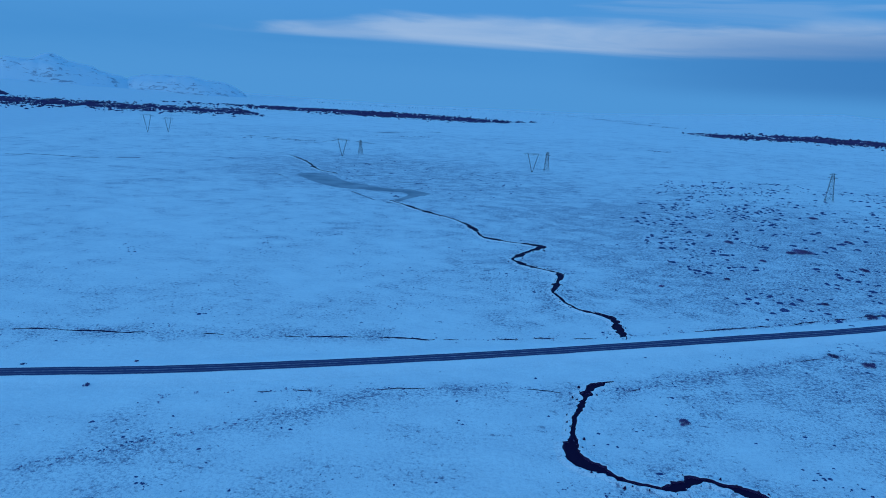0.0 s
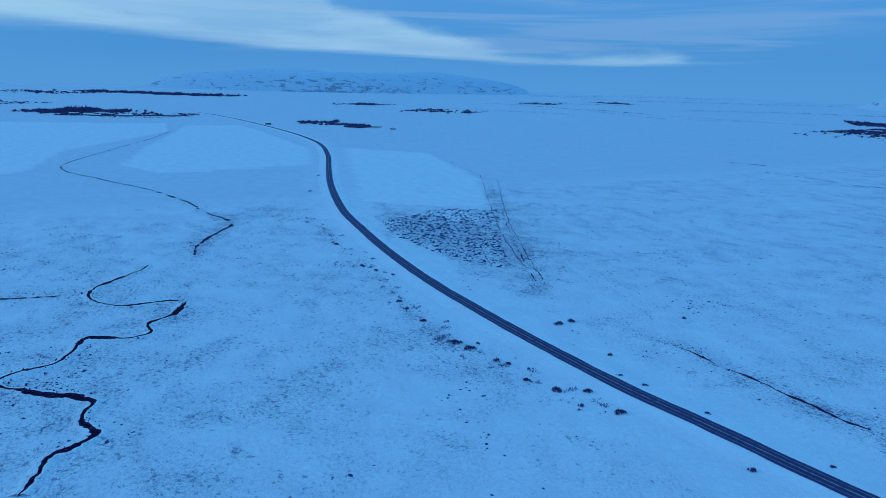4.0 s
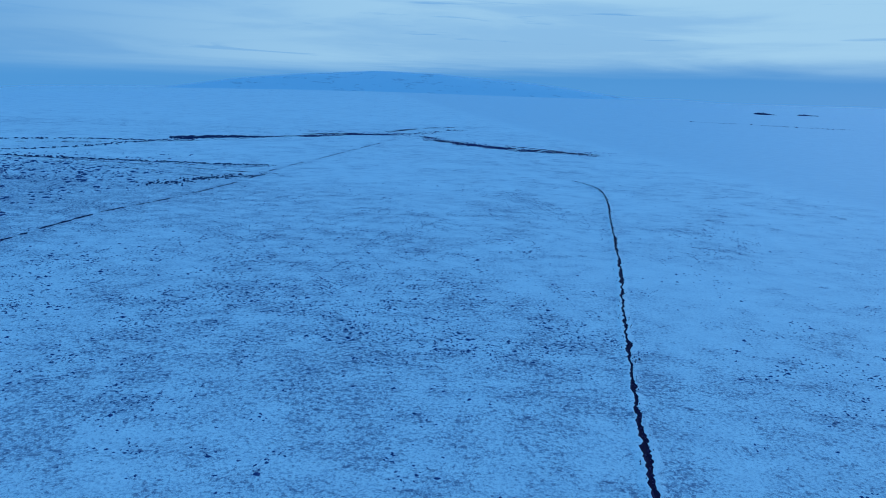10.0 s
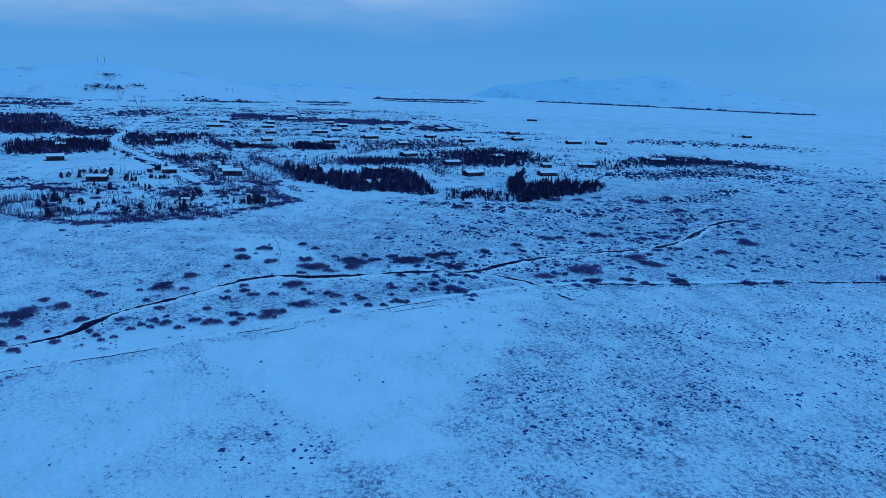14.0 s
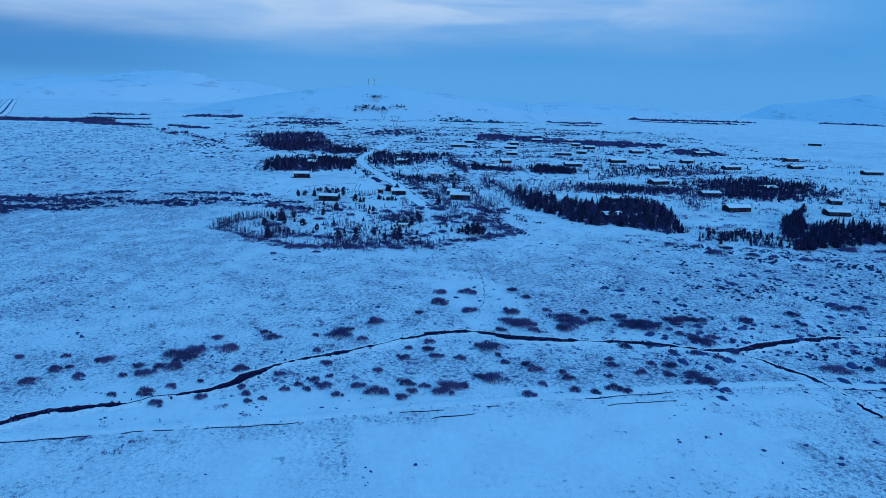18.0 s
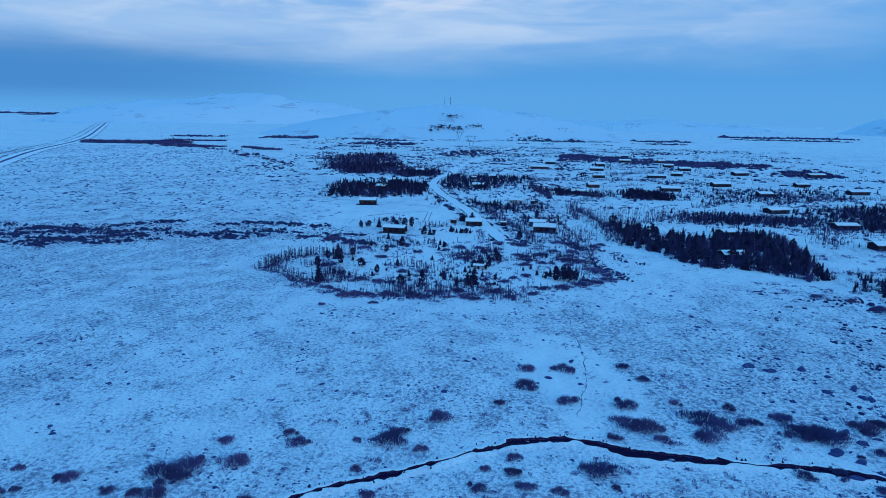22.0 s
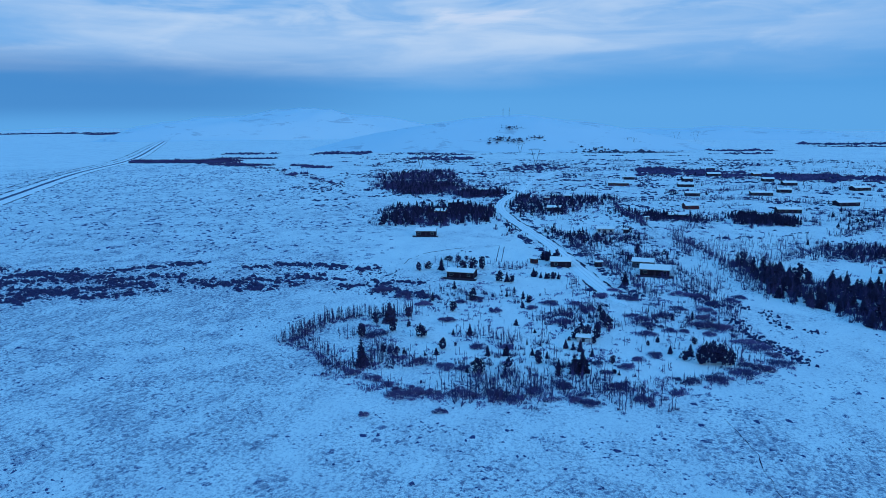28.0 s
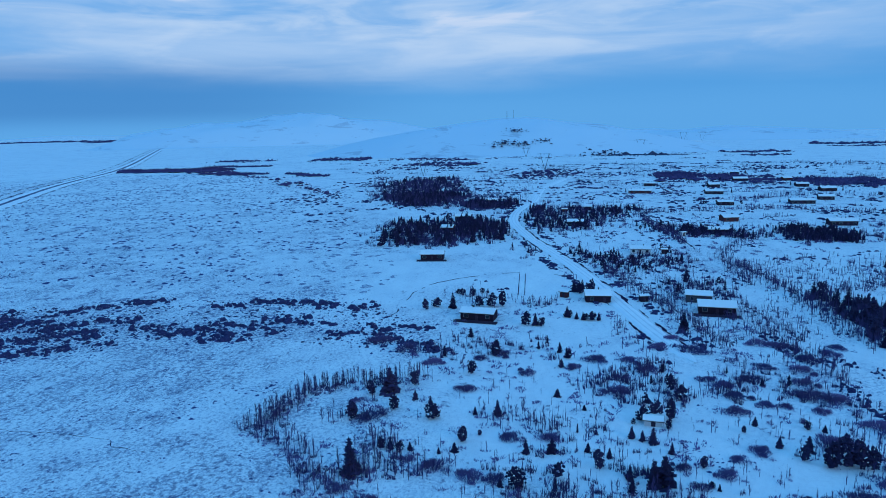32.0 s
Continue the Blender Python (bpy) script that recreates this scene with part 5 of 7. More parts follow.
# streaks where brooks and old furrows cut the far plain
for k_, (w_, line) in enumerate(STREAKS):
    broken_ditch("ditch", line, w_, "dark furrow in the snowy plain", 70 + k_, -0.3)

pond_rim = curve_points(POND + POND[:1], 2.5)[:-1]
pond_rim = pond_rim + sides(pond_rim) * wobble(pond_rim, 7, 1.2, 60)[:, None]
bm = bmesh.new()
bm.faces.new([bm.verts.new((x, y, 0.06)) for x, y in pond_rim])
bmesh.ops.triangulate(bm, faces=bm.faces[:])
bmesh.ops.recalc_face_normals(bm, faces=bm.faces[:])
if sum(f.normal.z for f in bm.faces) < 0:
    bmesh.ops.reverse_faces(bm, faces=bm.faces[:])
tagged(part("pond", bm, M_ICE), "grey frozen pond in the snow at the brook", "pond", kind="structure")

bank_pts = curve_points(BANK_LINE[:9], 2.0)
bank_pts = bank_pts + sides(bank_pts) * 2.2
tagged(band("snow_bank", bank_pts, [(-1.6, 0.0), (-0.5 + wobble(bank_pts, 5, 0.3, 3), 0.22), (0.6 + wobble(bank_pts, 4, 0.4, 4), 0.18), (1.9, 0.0)], M_GROUND, "heath", [0.5, 0.2, 0.2, 0.5]), "smooth white snow bank along the furrow", "snow bank", kind="structure")


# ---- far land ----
# snow and rock of the mountains; distance haze is painted in as a blue tint
m, t, b = material("hazed_mountain_snow", 0.8)
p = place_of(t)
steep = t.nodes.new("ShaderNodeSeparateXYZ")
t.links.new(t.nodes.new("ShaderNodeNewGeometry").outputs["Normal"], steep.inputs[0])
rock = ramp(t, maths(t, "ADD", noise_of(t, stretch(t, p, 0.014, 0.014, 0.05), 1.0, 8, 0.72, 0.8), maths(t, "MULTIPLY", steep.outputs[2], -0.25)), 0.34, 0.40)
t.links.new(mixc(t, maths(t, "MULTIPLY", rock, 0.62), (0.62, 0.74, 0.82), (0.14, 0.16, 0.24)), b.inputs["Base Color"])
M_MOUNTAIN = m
# the lower hills: their snow colour carries the blue of the haze too
m, t, b = material("hazed_hill_snow", 0.8)
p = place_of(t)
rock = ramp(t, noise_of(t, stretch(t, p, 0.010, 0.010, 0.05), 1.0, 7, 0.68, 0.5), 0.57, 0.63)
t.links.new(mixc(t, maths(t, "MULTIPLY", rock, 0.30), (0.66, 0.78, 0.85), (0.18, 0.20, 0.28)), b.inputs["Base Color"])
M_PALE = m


def hill(label, cx, cy, along, half_len, half_wide, height, seed, flat=0.0, rough=0.09):
    """A snowy ridge or dome: a height field that fades into the plain round its foot."""
    n, k = 64, 26
    c, s = math.cos(radians(along)), math.sin(radians(along))
    verts, faces = [], []
    for i in range(n + 1):
        for j in range(k + 1):
            u, v = i / n * 2 - 1, j / k * 2 - 1
            d = math.sqrt(u * u + v * v)
            body = max(0.0, 1 - d ** (2 + 3 * flat)) ** (1.2 - 0.7 * flat)
            w = noise.fractal(Vector((u * 2.6 + seed, v * 1.6, seed * 1.7)), 0.9, 2.1, 6)
            x, y = cx + c * u * half_len - s * v * half_wide, cy + s * u * half_len + c * v * half_wide
            z = height * body * (1 + rough * 2.2 * w) + height * rough * 0.35 * abs(w) * min(1, body * 3)
            verts.append((x, y, ground_z(x, y) - 1.5 + max(0.0, z)))
    for i in range(n):
        for j in range(k):
            a = i * (k + 1) + j
            faces.append((a, a + k + 1, a + k + 2, a + 1))
    me = mesh_of("hill", verts, faces)
    me.polygons.foreach_set("use_smooth", [True] * len(me.polygons))
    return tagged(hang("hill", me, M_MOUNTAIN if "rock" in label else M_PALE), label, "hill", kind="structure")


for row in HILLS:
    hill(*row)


# ---- trees and scrub ----
def tube(bm, a, b_, ra, rb, n=5):
    """A tapered stem from a to b_."""
    a, b_ = Vector(a), Vector(b_)
    d = (b_ - a).normalized()
    x = d.orthogonal().normalized()
    y = d.cross(x)
    rings = []
    for p_, r_ in ((a, ra), (b_, rb)):
        rings.append([bm.verts.new(p_ + (x * math.cos(2 * math.pi * k / n) + y * math.sin(2 * math.pi * k / n)) * r_) for k in range(n)])
    for k in range(n):
        bm.faces.new((rings[0][k], rings[0][(k + 1) % n], rings[1][(k + 1) % n], rings[1][k]))
    bm.faces.new(rings[1])


def spike(bm, a, b_, r_):
    """A three-sided pointed twig."""
    a, b_ = Vector(a), Vector(b_)
    d = (b_ - a).normalized()
    x = d.orthogonal().normalized()
    y = d.cross(x)
    ring = [bm.verts.new(a + (x * math.cos(k * 2.094) + y * math.sin(k * 2.094)) * r_) for k in range(3)]
    tip = bm.verts.new(b_)
    for k in range(3):
        bm.faces.new((ring[k], ring[(k + 1) % 3], tip))


def clump(bm, c, r_, rng, flat=0.6):
    """A ragged bunch of needles: an uneven eight-sided lump."""
    vs = [bm.verts.new((c[0] + x * r_ * rng.uniform(0.6, 1.3), c[1] + y * r_ * rng.uniform(0.6, 1.3), c[2] + z * r_ * flat * rng.uniform(0.7, 1.3)))
          for x, y, z in ((1, 0, 0), (-1, 0, 0), (0, 1, 0), (0, -1, 0), (0, 0, 1.1), (0, 0, -0.7))]
    for i, j, k in ((0, 2, 4), (2, 1, 4), (1, 3, 4), (3, 0, 4), (2, 0, 5), (1, 2, 5), (3, 1, 5), (0, 3, 5)):
        bm.faces.new((vs[i], vs[j], vs[k]))


def spruce_crown(rng, wide=0.30):
    """A crown of drooping sprays, one metre high, to be scaled."""
    bm = bmesh.new()
    z = 0.06
    while z < 0.97:
        reach = wide * (1 - z) ** 0.85 * rng.uniform(0.8, 1.15) + 0.012
        n = max(4, int(10 * (1 - z) + 3))
        spin = rng.uniform(0, 6.28)
        for k in range(n):
            a = spin + 6.283 * k / n + rng.uniform(-0.25, 0.25)
            l_ = reach * rng.uniform(0.45, 1.25)
            tip = (math.cos(a) * l_, math.sin(a) * l_, z - 0.25 * l_ + rng.uniform(-0.01, 0.02))
            clump(bm, (tip[0] * 0.62, tip[1] * 0.62, z - 0.1 * l_), 0.032 + 0.26 * l_, rng, 0.5)
            spike(bm, (0, 0, z + 0.02), tip, 0.016 + 0.06 * l_)
        z += 0.062 * rng.uniform(0.8, 1.2)
    spike(bm, (0, 0, 0.9), (0, 0, 1.03), 0.02)
    return bm


def pine_crown(rng, wide=0.42):
    """A broad, bushy mountain-pine crown with gaps, one metre high."""
    bm = bmesh.new()
    heads = [(rng.uniform(-0.22, 0.22), rng.uniform(-0.22, 0.22), rng.uniform(0.72, 1.0)) for _ in range(4)]
    for _ in range(150):
        hx, hy, hz = rng.choice(heads)
        z = rng.uniform(0.08, hz)
        r_ = wide * min(1.0, 0.45 + z) * (1 - (z / hz) ** 2.2 * 0.82) * rng.uniform(0.35, 1.0)
        a = rng.uniform(0, 6.283)
        c = (hx * z + math.cos(a) * r_, hy * z + math.sin(a) * r_, z)
        clump(bm, c, rng.uniform(0.04, 0.085), rng, 0.9)
        if rng.random() < 0.6:
            spike(bm, c, (c[0] * 1.12, c[1] * 1.12, c[2] + rng.uniform(0.06, 0.13)), 0.028)
    return bm


def trunk_mesh(rng, top=0.6, r_=0.028):
    bm = bmesh.new()
    tube(bm, (0, 0, -0.04), (rng.uniform(-0.015, 0.015), rng.uniform(-0.015, 0.015), top), r_, r_ * 0.4, 6)
    return bm


def twig_crown(rng, spread=0.20, n=34, low=0.15, thick=0.012):
    """The bare upswept branches of a birch, one metre high."""
    bm = bmesh.new()
    for _ in range(n):
        z = rng.uniform(low, 0.85)
        a = rng.uniform(0, 6.283)
        l_ = spread * rng.uniform(0.5, 1.1) * (1.15 - 0.6 * z)
        mid = (math.cos(a) * l_ * 0.6, math.sin(a) * l_ * 0.6, z + 0.10)
        end = (math.cos(a) * l_, math.sin(a) * l_, min(1.02, z + rng.uniform(0.16, 0.30)))
        tube(bm, (0, 0, z), mid, thick, thick * 0.7, 3)
        spike(bm, mid, end, thick * 0.8)
        spike(bm, mid, (end[0] * 0.5 + rng.uniform(-0.08, 0.08), end[1] * 0.5 + rng.uniform(-0.08, 0.08), end[2] * 0.97), thick * 0.7)
    return bm


def to_mesh(name, bm, mat):
    me = bpy.data.meshes.new(name)
    bm.to_mesh(me)
    bm.free()
    me.materials.append(mat)
    return me


rng = random.Random(5)
SPRUCE = [(to_mesh("trunk", trunk_mesh(rng, 0.9), M_BARK), to_mesh("crown", spruce_crown(rng, w), M_NEEDLE)) for w in (0.24, 0.28, 0.33)]
PINE = [(to_mesh("trunk", trunk_mesh(rng, 0.6, 0.04), M_BARK), to_mesh("crown", pine_crown(rng, w), M_NEEDLE)) for w in (0.40, 0.46, 0.36)]
BIRCH = [(to_mesh("trunk", trunk_mesh(rng, 0.97, 0.014), M_BARK), to_mesh("crown", twig_crown(rng, s_, n_, 0.12, 0.008), M_BIRCH)) for s_, n_ in ((0.07, 10), (0.11, 18), (0.05, 7), (0.16, 28))]


def shrub_mesh(rng, n=620, thick=0.021):
    """A low willow thicket: bare twigs that fan out from several roots, one metre in radius."""
    bm = bmesh.new()
    lobes = [(rng.uniform(-0.8, 0.8), rng.uniform(-0.42, 0.42), rng.uniform(0.22, 0.5)) for _ in range(rng.randrange(3, 7))] + [(0, 0, 0.5)]
    for _ in range(n):
        lx, ly, lr = rng.choice(lobes)
        a, d = rng.uniform(0, 6.283), math.sqrt(rng.random())
        d *= rng.choice((0.8, 1.0, 1.0, 1.0, 1.15))
        x, y = lx + math.cos(a) * d * lr, ly + math.sin(a) * d * lr
        h_ = (0.58 * (1 - 0.5 * d * d) + 0.06) * rng.uniform(0.5, 1.15) * (0.55 + 0.7 * lr)
        root = rng.uniform(0.25, 0.75)
        spike(bm, (lx + (x - lx) * root, ly + (y - ly) * root, -0.03), (x + rng.uniform(-0.07, 0.07), y + rng.uniform(-0.07, 0.07), max(0.05, h_)), thick)
    return bm


SHRUB = [to_mesh("willow_shrub", shrub_mesh(rng), M_TWIG) for _ in range(8)]
SCRUB = [to_mesh("scrub", shrub_mesh(rng, 34, 0.040), M_TWIG) for _ in range(8)]


def dome_mesh(rng, n=620, lobes_n=4, thick=0.021):
    """A low rounded willow thicket, one metre in radius: fine twigs fan out from several roots to a domed top, with gaps between."""
    bm = bmesh.new()
    lobes = [(rng.uniform(-0.85, 0.85), rng.uniform(-0.55, 0.55), rng.uniform(0.22, 0.5)) for _ in range(lobes_n)]
    for _ in range(n):
        lx, ly, lr = rng.choice(lobes) if rng.random() < 0.5 else (0, 0, 0.72)
        a, d = rng.uniform(0, 6.283), rng.random() ** 0.6 * rng.choice((0.85, 1.0, 1.0, 1.12))
        x, y = lx + math.cos(a) * d * lr, ly + math.sin(a) * d * lr
        h_ = 0.5 * max(0.05, 1.12 - d * d) ** 0.5 * (0.55 + 0.75 * lr) * rng.uniform(0.88, 1.05)
        root = rng.uniform(0.72, 0.9)
        spike(bm, (lx + (x - lx) * root, ly + (y - ly) * root, h_ * rng.uniform(0.25, 0.6) - 0.04), (x + rng.uniform(-0.04, 0.04), y + rng.uniform(-0.04, 0.04), h_ + 0.04), thick)
    return bm


DOME = [to_mesh("willow_shrub", dome_mesh(rng, 640, k_, 0.016), M_TWIG) for k_ in (2, 3, 4, 4, 5, 6, 6, 7)]
SMALL_DOME = [to_mesh("scrub", dome_mesh(rng, 44, k_, 0.040), M_TWIG) for k_ in (1, 2, 2, 3)]


def light_spruce(rng, wide=0.28):
    """A spruce for the depth of the woods: whorls of drooping sprays round a core."""
    bm = bmesh.new()
    spike(bm, (0, 0, 0.02), (0, 0, 1.0), wide * 0.36)
    z = 0.10
    while z < 0.92:
        reach, spin = wide * (1 - z) ** 0.85 * rng.uniform(0.85, 1.2) + 0.02, rng.uniform(0, 6.28)
        for k in range(6):
            a, l_ = spin + 1.047 * k + rng.uniform(-0.3, 0.3), reach * rng.uniform(0.7, 1.2)
            spike(bm, (0, 0, z + 0.05), (math.cos(a) * l_, math.sin(a) * l_, z - 0.25 * l_), 0.035 + 0.14 * l_)
        z += rng.uniform(0.075, 0.11)
    return bm


def light_pine(rng, wide=0.42):
    bm = bmesh.new()
    for _ in range(26):
        z = rng.uniform(0.1, 0.95)
        r_, a = wide * min(1.0, 0.5 + z) * (1 - z ** 2.2 * 0.8) * rng.uniform(0.1, 1.0), rng.uniform(0, 6.283)
        clump(bm, (math.cos(a) * r_, math.sin(a) * r_, z), rng.uniform(0.08, 0.16), rng, 0.95)
    return bm


def light_birch(rng, spread=0.12, n=9):
    bm = bmesh.new()
    spike(bm, (0, 0, -0.04), (rng.uniform(-0.03, 0.03), rng.uniform(-0.03, 0.03), 1.0), 0.021)
    for _ in range(n):
        z, a, l_ = rng.uniform(0.12, 0.8), rng.uniform(0, 6.283), spread * rng.uniform(0.5, 1.1)
        spike(bm, (0, 0, z), (math.cos(a) * l_, math.sin(a) * l_, min(1.0, z + rng.uniform(0.15, 0.32))), 0.017)
    return bm


LIGHT_CONIFER = [to_mesh("crown", light_spruce(rng, w), M_NEEDLE) for w in (0.22, 0.25, 0.28, 0.33)] + [to_mesh("crown", light_pine(rng, 0.40), M_NEEDLE)]
LIGHT_BIRCH = [to_mesh("crown", light_birch(rng, s_, n_), M_BIRCH) for s_, n_ in ((0.08, 6), (0.12, 10), (0.06, 5), (0.17, 14))]
counts = {"conifer": 0, "birch": 0, "shrub": 0}
REST = {"conifer": [], "birch": [], "shrub": [], "thicket": []}


def tree(kind, pair, x, y, h, label, group, cat, wide=1.0):
    top = tagged(new(kind), label, cat, group)
    top.location = (x, y, float(ground_z(x, y)) - 0.02)
    top.rotation_euler = (0, 0, random.uniform(0, 6.28))
    top.scale = (h * wide, h * wide, h)
    hang("trunk", pair[0], None, top)
    hang("crown", pair[1], None, top)
    return top


def on_lane(x, y, room=5.6):
    """Whether a plant would stand on the lane between the plots."""
    return near_line(np.array([x]), np.array([y]), LANE, room)[0] > 0


def conifer(x, y, h, group="conifers round the cabins"):
    if on_lane(x, y):
        return
    if counts["conifer"] >= 300:
        REST["conifer"].append((x, y, h))
        return
    counts["conifer"] += 1
    bushy = random.random() < (0.2 if group.startswith("trees") else 0.7 if h > 2.2 else 0.3)
    if bushy:
        tree("pine_tree", random.choice(PINE), x, y, h, "bushy dark-green pine standing in the snow", group, "tree", random.uniform(0.75, 1.0) if h > 4.5 else random.uniform(0.95, 1.25))
    else:
        tree("spruce_tree", random.choice(SPRUCE), x, y, h, "dark-green pointed young spruce standing in the snow" if h < 2.2 else "dark-green pointed spruce standing in the snow", group, "tree", random.uniform(1.0, 1.4))


def birch(x, y, h, group="bare birches of the plots"):
    if on_lane(x, y):
        return
    if counts["birch"] >= 300:
        REST["birch"].append((x, y, h))
        return
    counts["birch"] += 1
    tree("birch_tree", random.choice(BIRCH), x, y, h, "bare leafless birch with thin upright twigs in the snow", group, "tree", random.uniform(0.8, 1.3))


def shrub(x, y, r_, h=0.0, group="willow scrub along the river"):
    if counts["shrub"] >= 300:
        REST["shrub"].append((x, y, r_))
        return
    counts["shrub"] += 1
    ob = tagged(new("willow_shrub", random.choice(SHRUB[:3] + DOME)), "low bare reddish-brown willow thicket in the snow", "shrub", group)
    ob.location = (x, y, float(ground_z(x, y)) + 0.01)
    ob.rotation_euler = (0, 0, random.uniform(0, 6.28))
    h = h or min(1.3, r_ * random.uniform(0.25, 0.5) + 0.3)
    ob.scale = (r_, r_ * random.uniform(0.5, 0.95), h / 0.62)


def cushion(x, y, w, rise=0.34, group="willow scrub along the river"):
    """A rounded thicket of the given half width."""
    counts["shrub"] += 1
    ob = tagged(new("willow_shrub", random.choice(DOME[:3] if w < 1.6 else DOME)), "broad rounded bare willow thicket in the snow" if w > 2.4 else "low rounded bare willow bush in the snow", "shrub", group)
    ob.location = (x, y, float(ground_z(x, y)) + 0.01)
    ob.rotation_euler = (0, 0, random.choice((1.57, -1.57)) + random.gauss(0, 0.35))
    ob.scale = (w * 1.2, w * random.uniform(1.1, 1.4), (0.55 + w * rise) * 1.75)


def in_poly(poly, n, seed=0):
    """n even-spread points in a polygon."""
    g = random.Random(seed)
    xs, ys = [q_[0] for q_ in poly], [q_[1] for q_ in poly]
    out = []
    while len(out) < n:
        x, y = g.uniform(min(xs), max(xs)), g.uniform(min(ys), max(ys))
        if inside([x], [y], poly)[0]:
            out.append((x, y))
    return out


def along(ctrl, gap, spread, seed=0):
    g = random.Random(seed)
    out = []
    for x, y in curve_points(ctrl, gap):
        out.append((x + g.gauss(0, spread), y + g.gauss(0, spread)))
    return out


# single conifers on the plots: x, y, height
for rows in (TREES_POINT, TREES_EAST, TREES_WEST, TREES_GARDEN):
    for x, y, h in rows:
        conifer(x, y, h * 1.18)
# the willow thickets by the river, and the cushions on the plots
for rows in (THICKET_A, THICKET_B, THICKET_C, THICKET_D, THICKET_E):
    for x, y, w in rows:
        cushion(x, y, w)
for rows in (CUSHION_A, CUSHION_B, CUSHION_C):
    for x, y, w in rows:
        cushion(x, y, w, 0.24, "undergrowth of the plots")
for x, y, w in SCRUB_FAR:
    cushion(x, y, w)
for x, y, w in SOUTH_A + SOUTH_B:
    cushion(x, y, w * 0.85, 0.22)
for x, y, w in VERGE_BUSHES:
    cushion(x, y, w * 0.75, 0.24, "scrub on the road verge")
for x, y, w in MOOR_BUSHES:
    cushion(x, y, w, 0.2, "bushes on the northern moor")
for x, y in along(RIVER[16:], 1.8, 14.0, 3):
    shrub(x, y, random.uniform(0.5, 1.0) ** 2 * 2.4)
for x, y in along(RIVER[16:], 3.0, 16.0, 4):
    shrub(x, y, random.uniform(0.7, 2.0))
for x, y in along(VERGE, 5.0, 2.6, 5):
    shrub(x, y, random.uniform(0.5, 1.0) ** 2 * 2.8, 0.6, "scrub on the road verge")
for x, y in along(FENCE_SOUTH, 9, 2.0, 6) + along(DITCH_NORTH, 11, 4.0, 7):
    shrub(x, y, random.uniform(0.3, 0.8), 0.5, "scrub on the road verge")

# tufts along the fences, tracks and furrows of the moor
for line, gap, spread in ((FENCE_SOUTH, 0.8, 0.5), (TRACK_SOUTH, 0.9, 0.8), (FENCE_MOOR, 1.1, 0.5), (DITCH_NORTH, 1.2, 0.8), (TRACK_WEST, 1.0, 0.9), (VERGE, 1.6, 2.6), (BANK_LINE[:9], 1.5, 1.4), (DITCH_STRAIGHT[:7], 1.3, 1.6)):
    for x, y in along(line, gap, spread, int(gap * 70)):
        if noise.noise(Vector((x / 9, y / 9, gap))) > -0.2:
            REST["shrub"].append((x, y, random.uniform(0.22, 0.62)))
# a row of clipped bushes along a drive
for x, y in along([(391.8, 43.9), (396.3, 37.6), (401.5, 31.0), (406.5, 24.3), (411.4, 18.7)], 2.2, 0.15, 8):
    shrub(x, y, 0.75, 1.0, "bushes along the drive")

# ---- the wooded plots ----
g = random.Random(9)
for x, y in in_poly([(150, -60), (215, -40), (290, -110), (262, -262), (150, -262)], 260, 77):
    shrub(x, y, g.uniform(0.6, 2.2))
for x, y in along([(275, 72), (267, 48), (264, 22), (270, 0), (280, -20), (292, -40), (312, -52)], 1.3, 3.0, 42):
    shrub(x, y, g.uniform(0.4, 1.0) ** 2 * 3.2, 0, "undergrowth of the plots")
for x, y in along(RIVER[3:], 6.0, 11.0, 41):
    for _ in range(4):
        shrub(x + g.gauss(0, 3.0), y + g.gauss(0, 4.0), g.uniform(0.6, 2.0))
for ctrl, gap, spread, lo, hi in BIRCH_ROWS:
    for x, y in along(ctrl, gap * 0.6, spread, int(gap * 100)):
        birch(x, y, g.uniform(lo, hi) * g.uniform(0.8, 1.2))
        if g.random() < 0.4:
            REST["thicket"].append((x + g.gauss(0, 1.0), y + g.gauss(0, 1.0), g.uniform(0.4, 1.1)))
for poly, n_con, n_bir, lo, hi in WOODS:
    rough_ = 1.0 if poly[0][0] < 450 else 5.0
    for x, y in in_poly(poly, int(n_con * 1.6), n_con):
        x, y = x + g.gauss(0, rough_ * 0.6), y + g.gauss(0, rough_)
        conifer(x, y, g.uniform(lo, hi), "trees of the dense plantings")
    for x, y in in_poly(poly, int(n_bir * (1.0 if poly[0][0] < 450 else 1.8)), n_bir + 1):
        x, y = x + g.gauss(0, rough_), y + g.gauss(0, rough_ * 2.0)
        birch(x, y, g.uniform(lo, hi) * 0.85)
        if g.random() < 0.75:
            REST["thicket"].append((x + g.gauss(0, 1.5), y + g.gauss(0, 1.5), g.uniform(0.35, 0.75) * (lo + hi) / 2))
BELT_SPOTS = [(x, y, g.uniform(0.5, 0.8 + 1.3 * g.random())) for k_, line in enumerate(BELT) for x, y in along(line, 0.30 if k_ in (0, 1, 11) else 0.48, 2.8 if k_ in (0, 1, 11) else 2.3, 80 + k_)
              if noise.noise(Vector((x / 7, y / 7, k_ * 3.1))) > -0.3]
for x, y, w in BELT_SPOTS[::4]:
    REST["shrub"].append((x, y, w))
for line, gap, w in zip(RIM, (0.8, 1.0, 0.9, 0.9, 1.0, 1.1), (1.4, 1.2, 1.3, 1.2, 1.3, 1.2)):
    for x, y in along(line, gap, 1.0, int(w * 90) + len(line)):
        REST["shrub"].append((x, y, g.uniform(0.5, 1.1) * w))
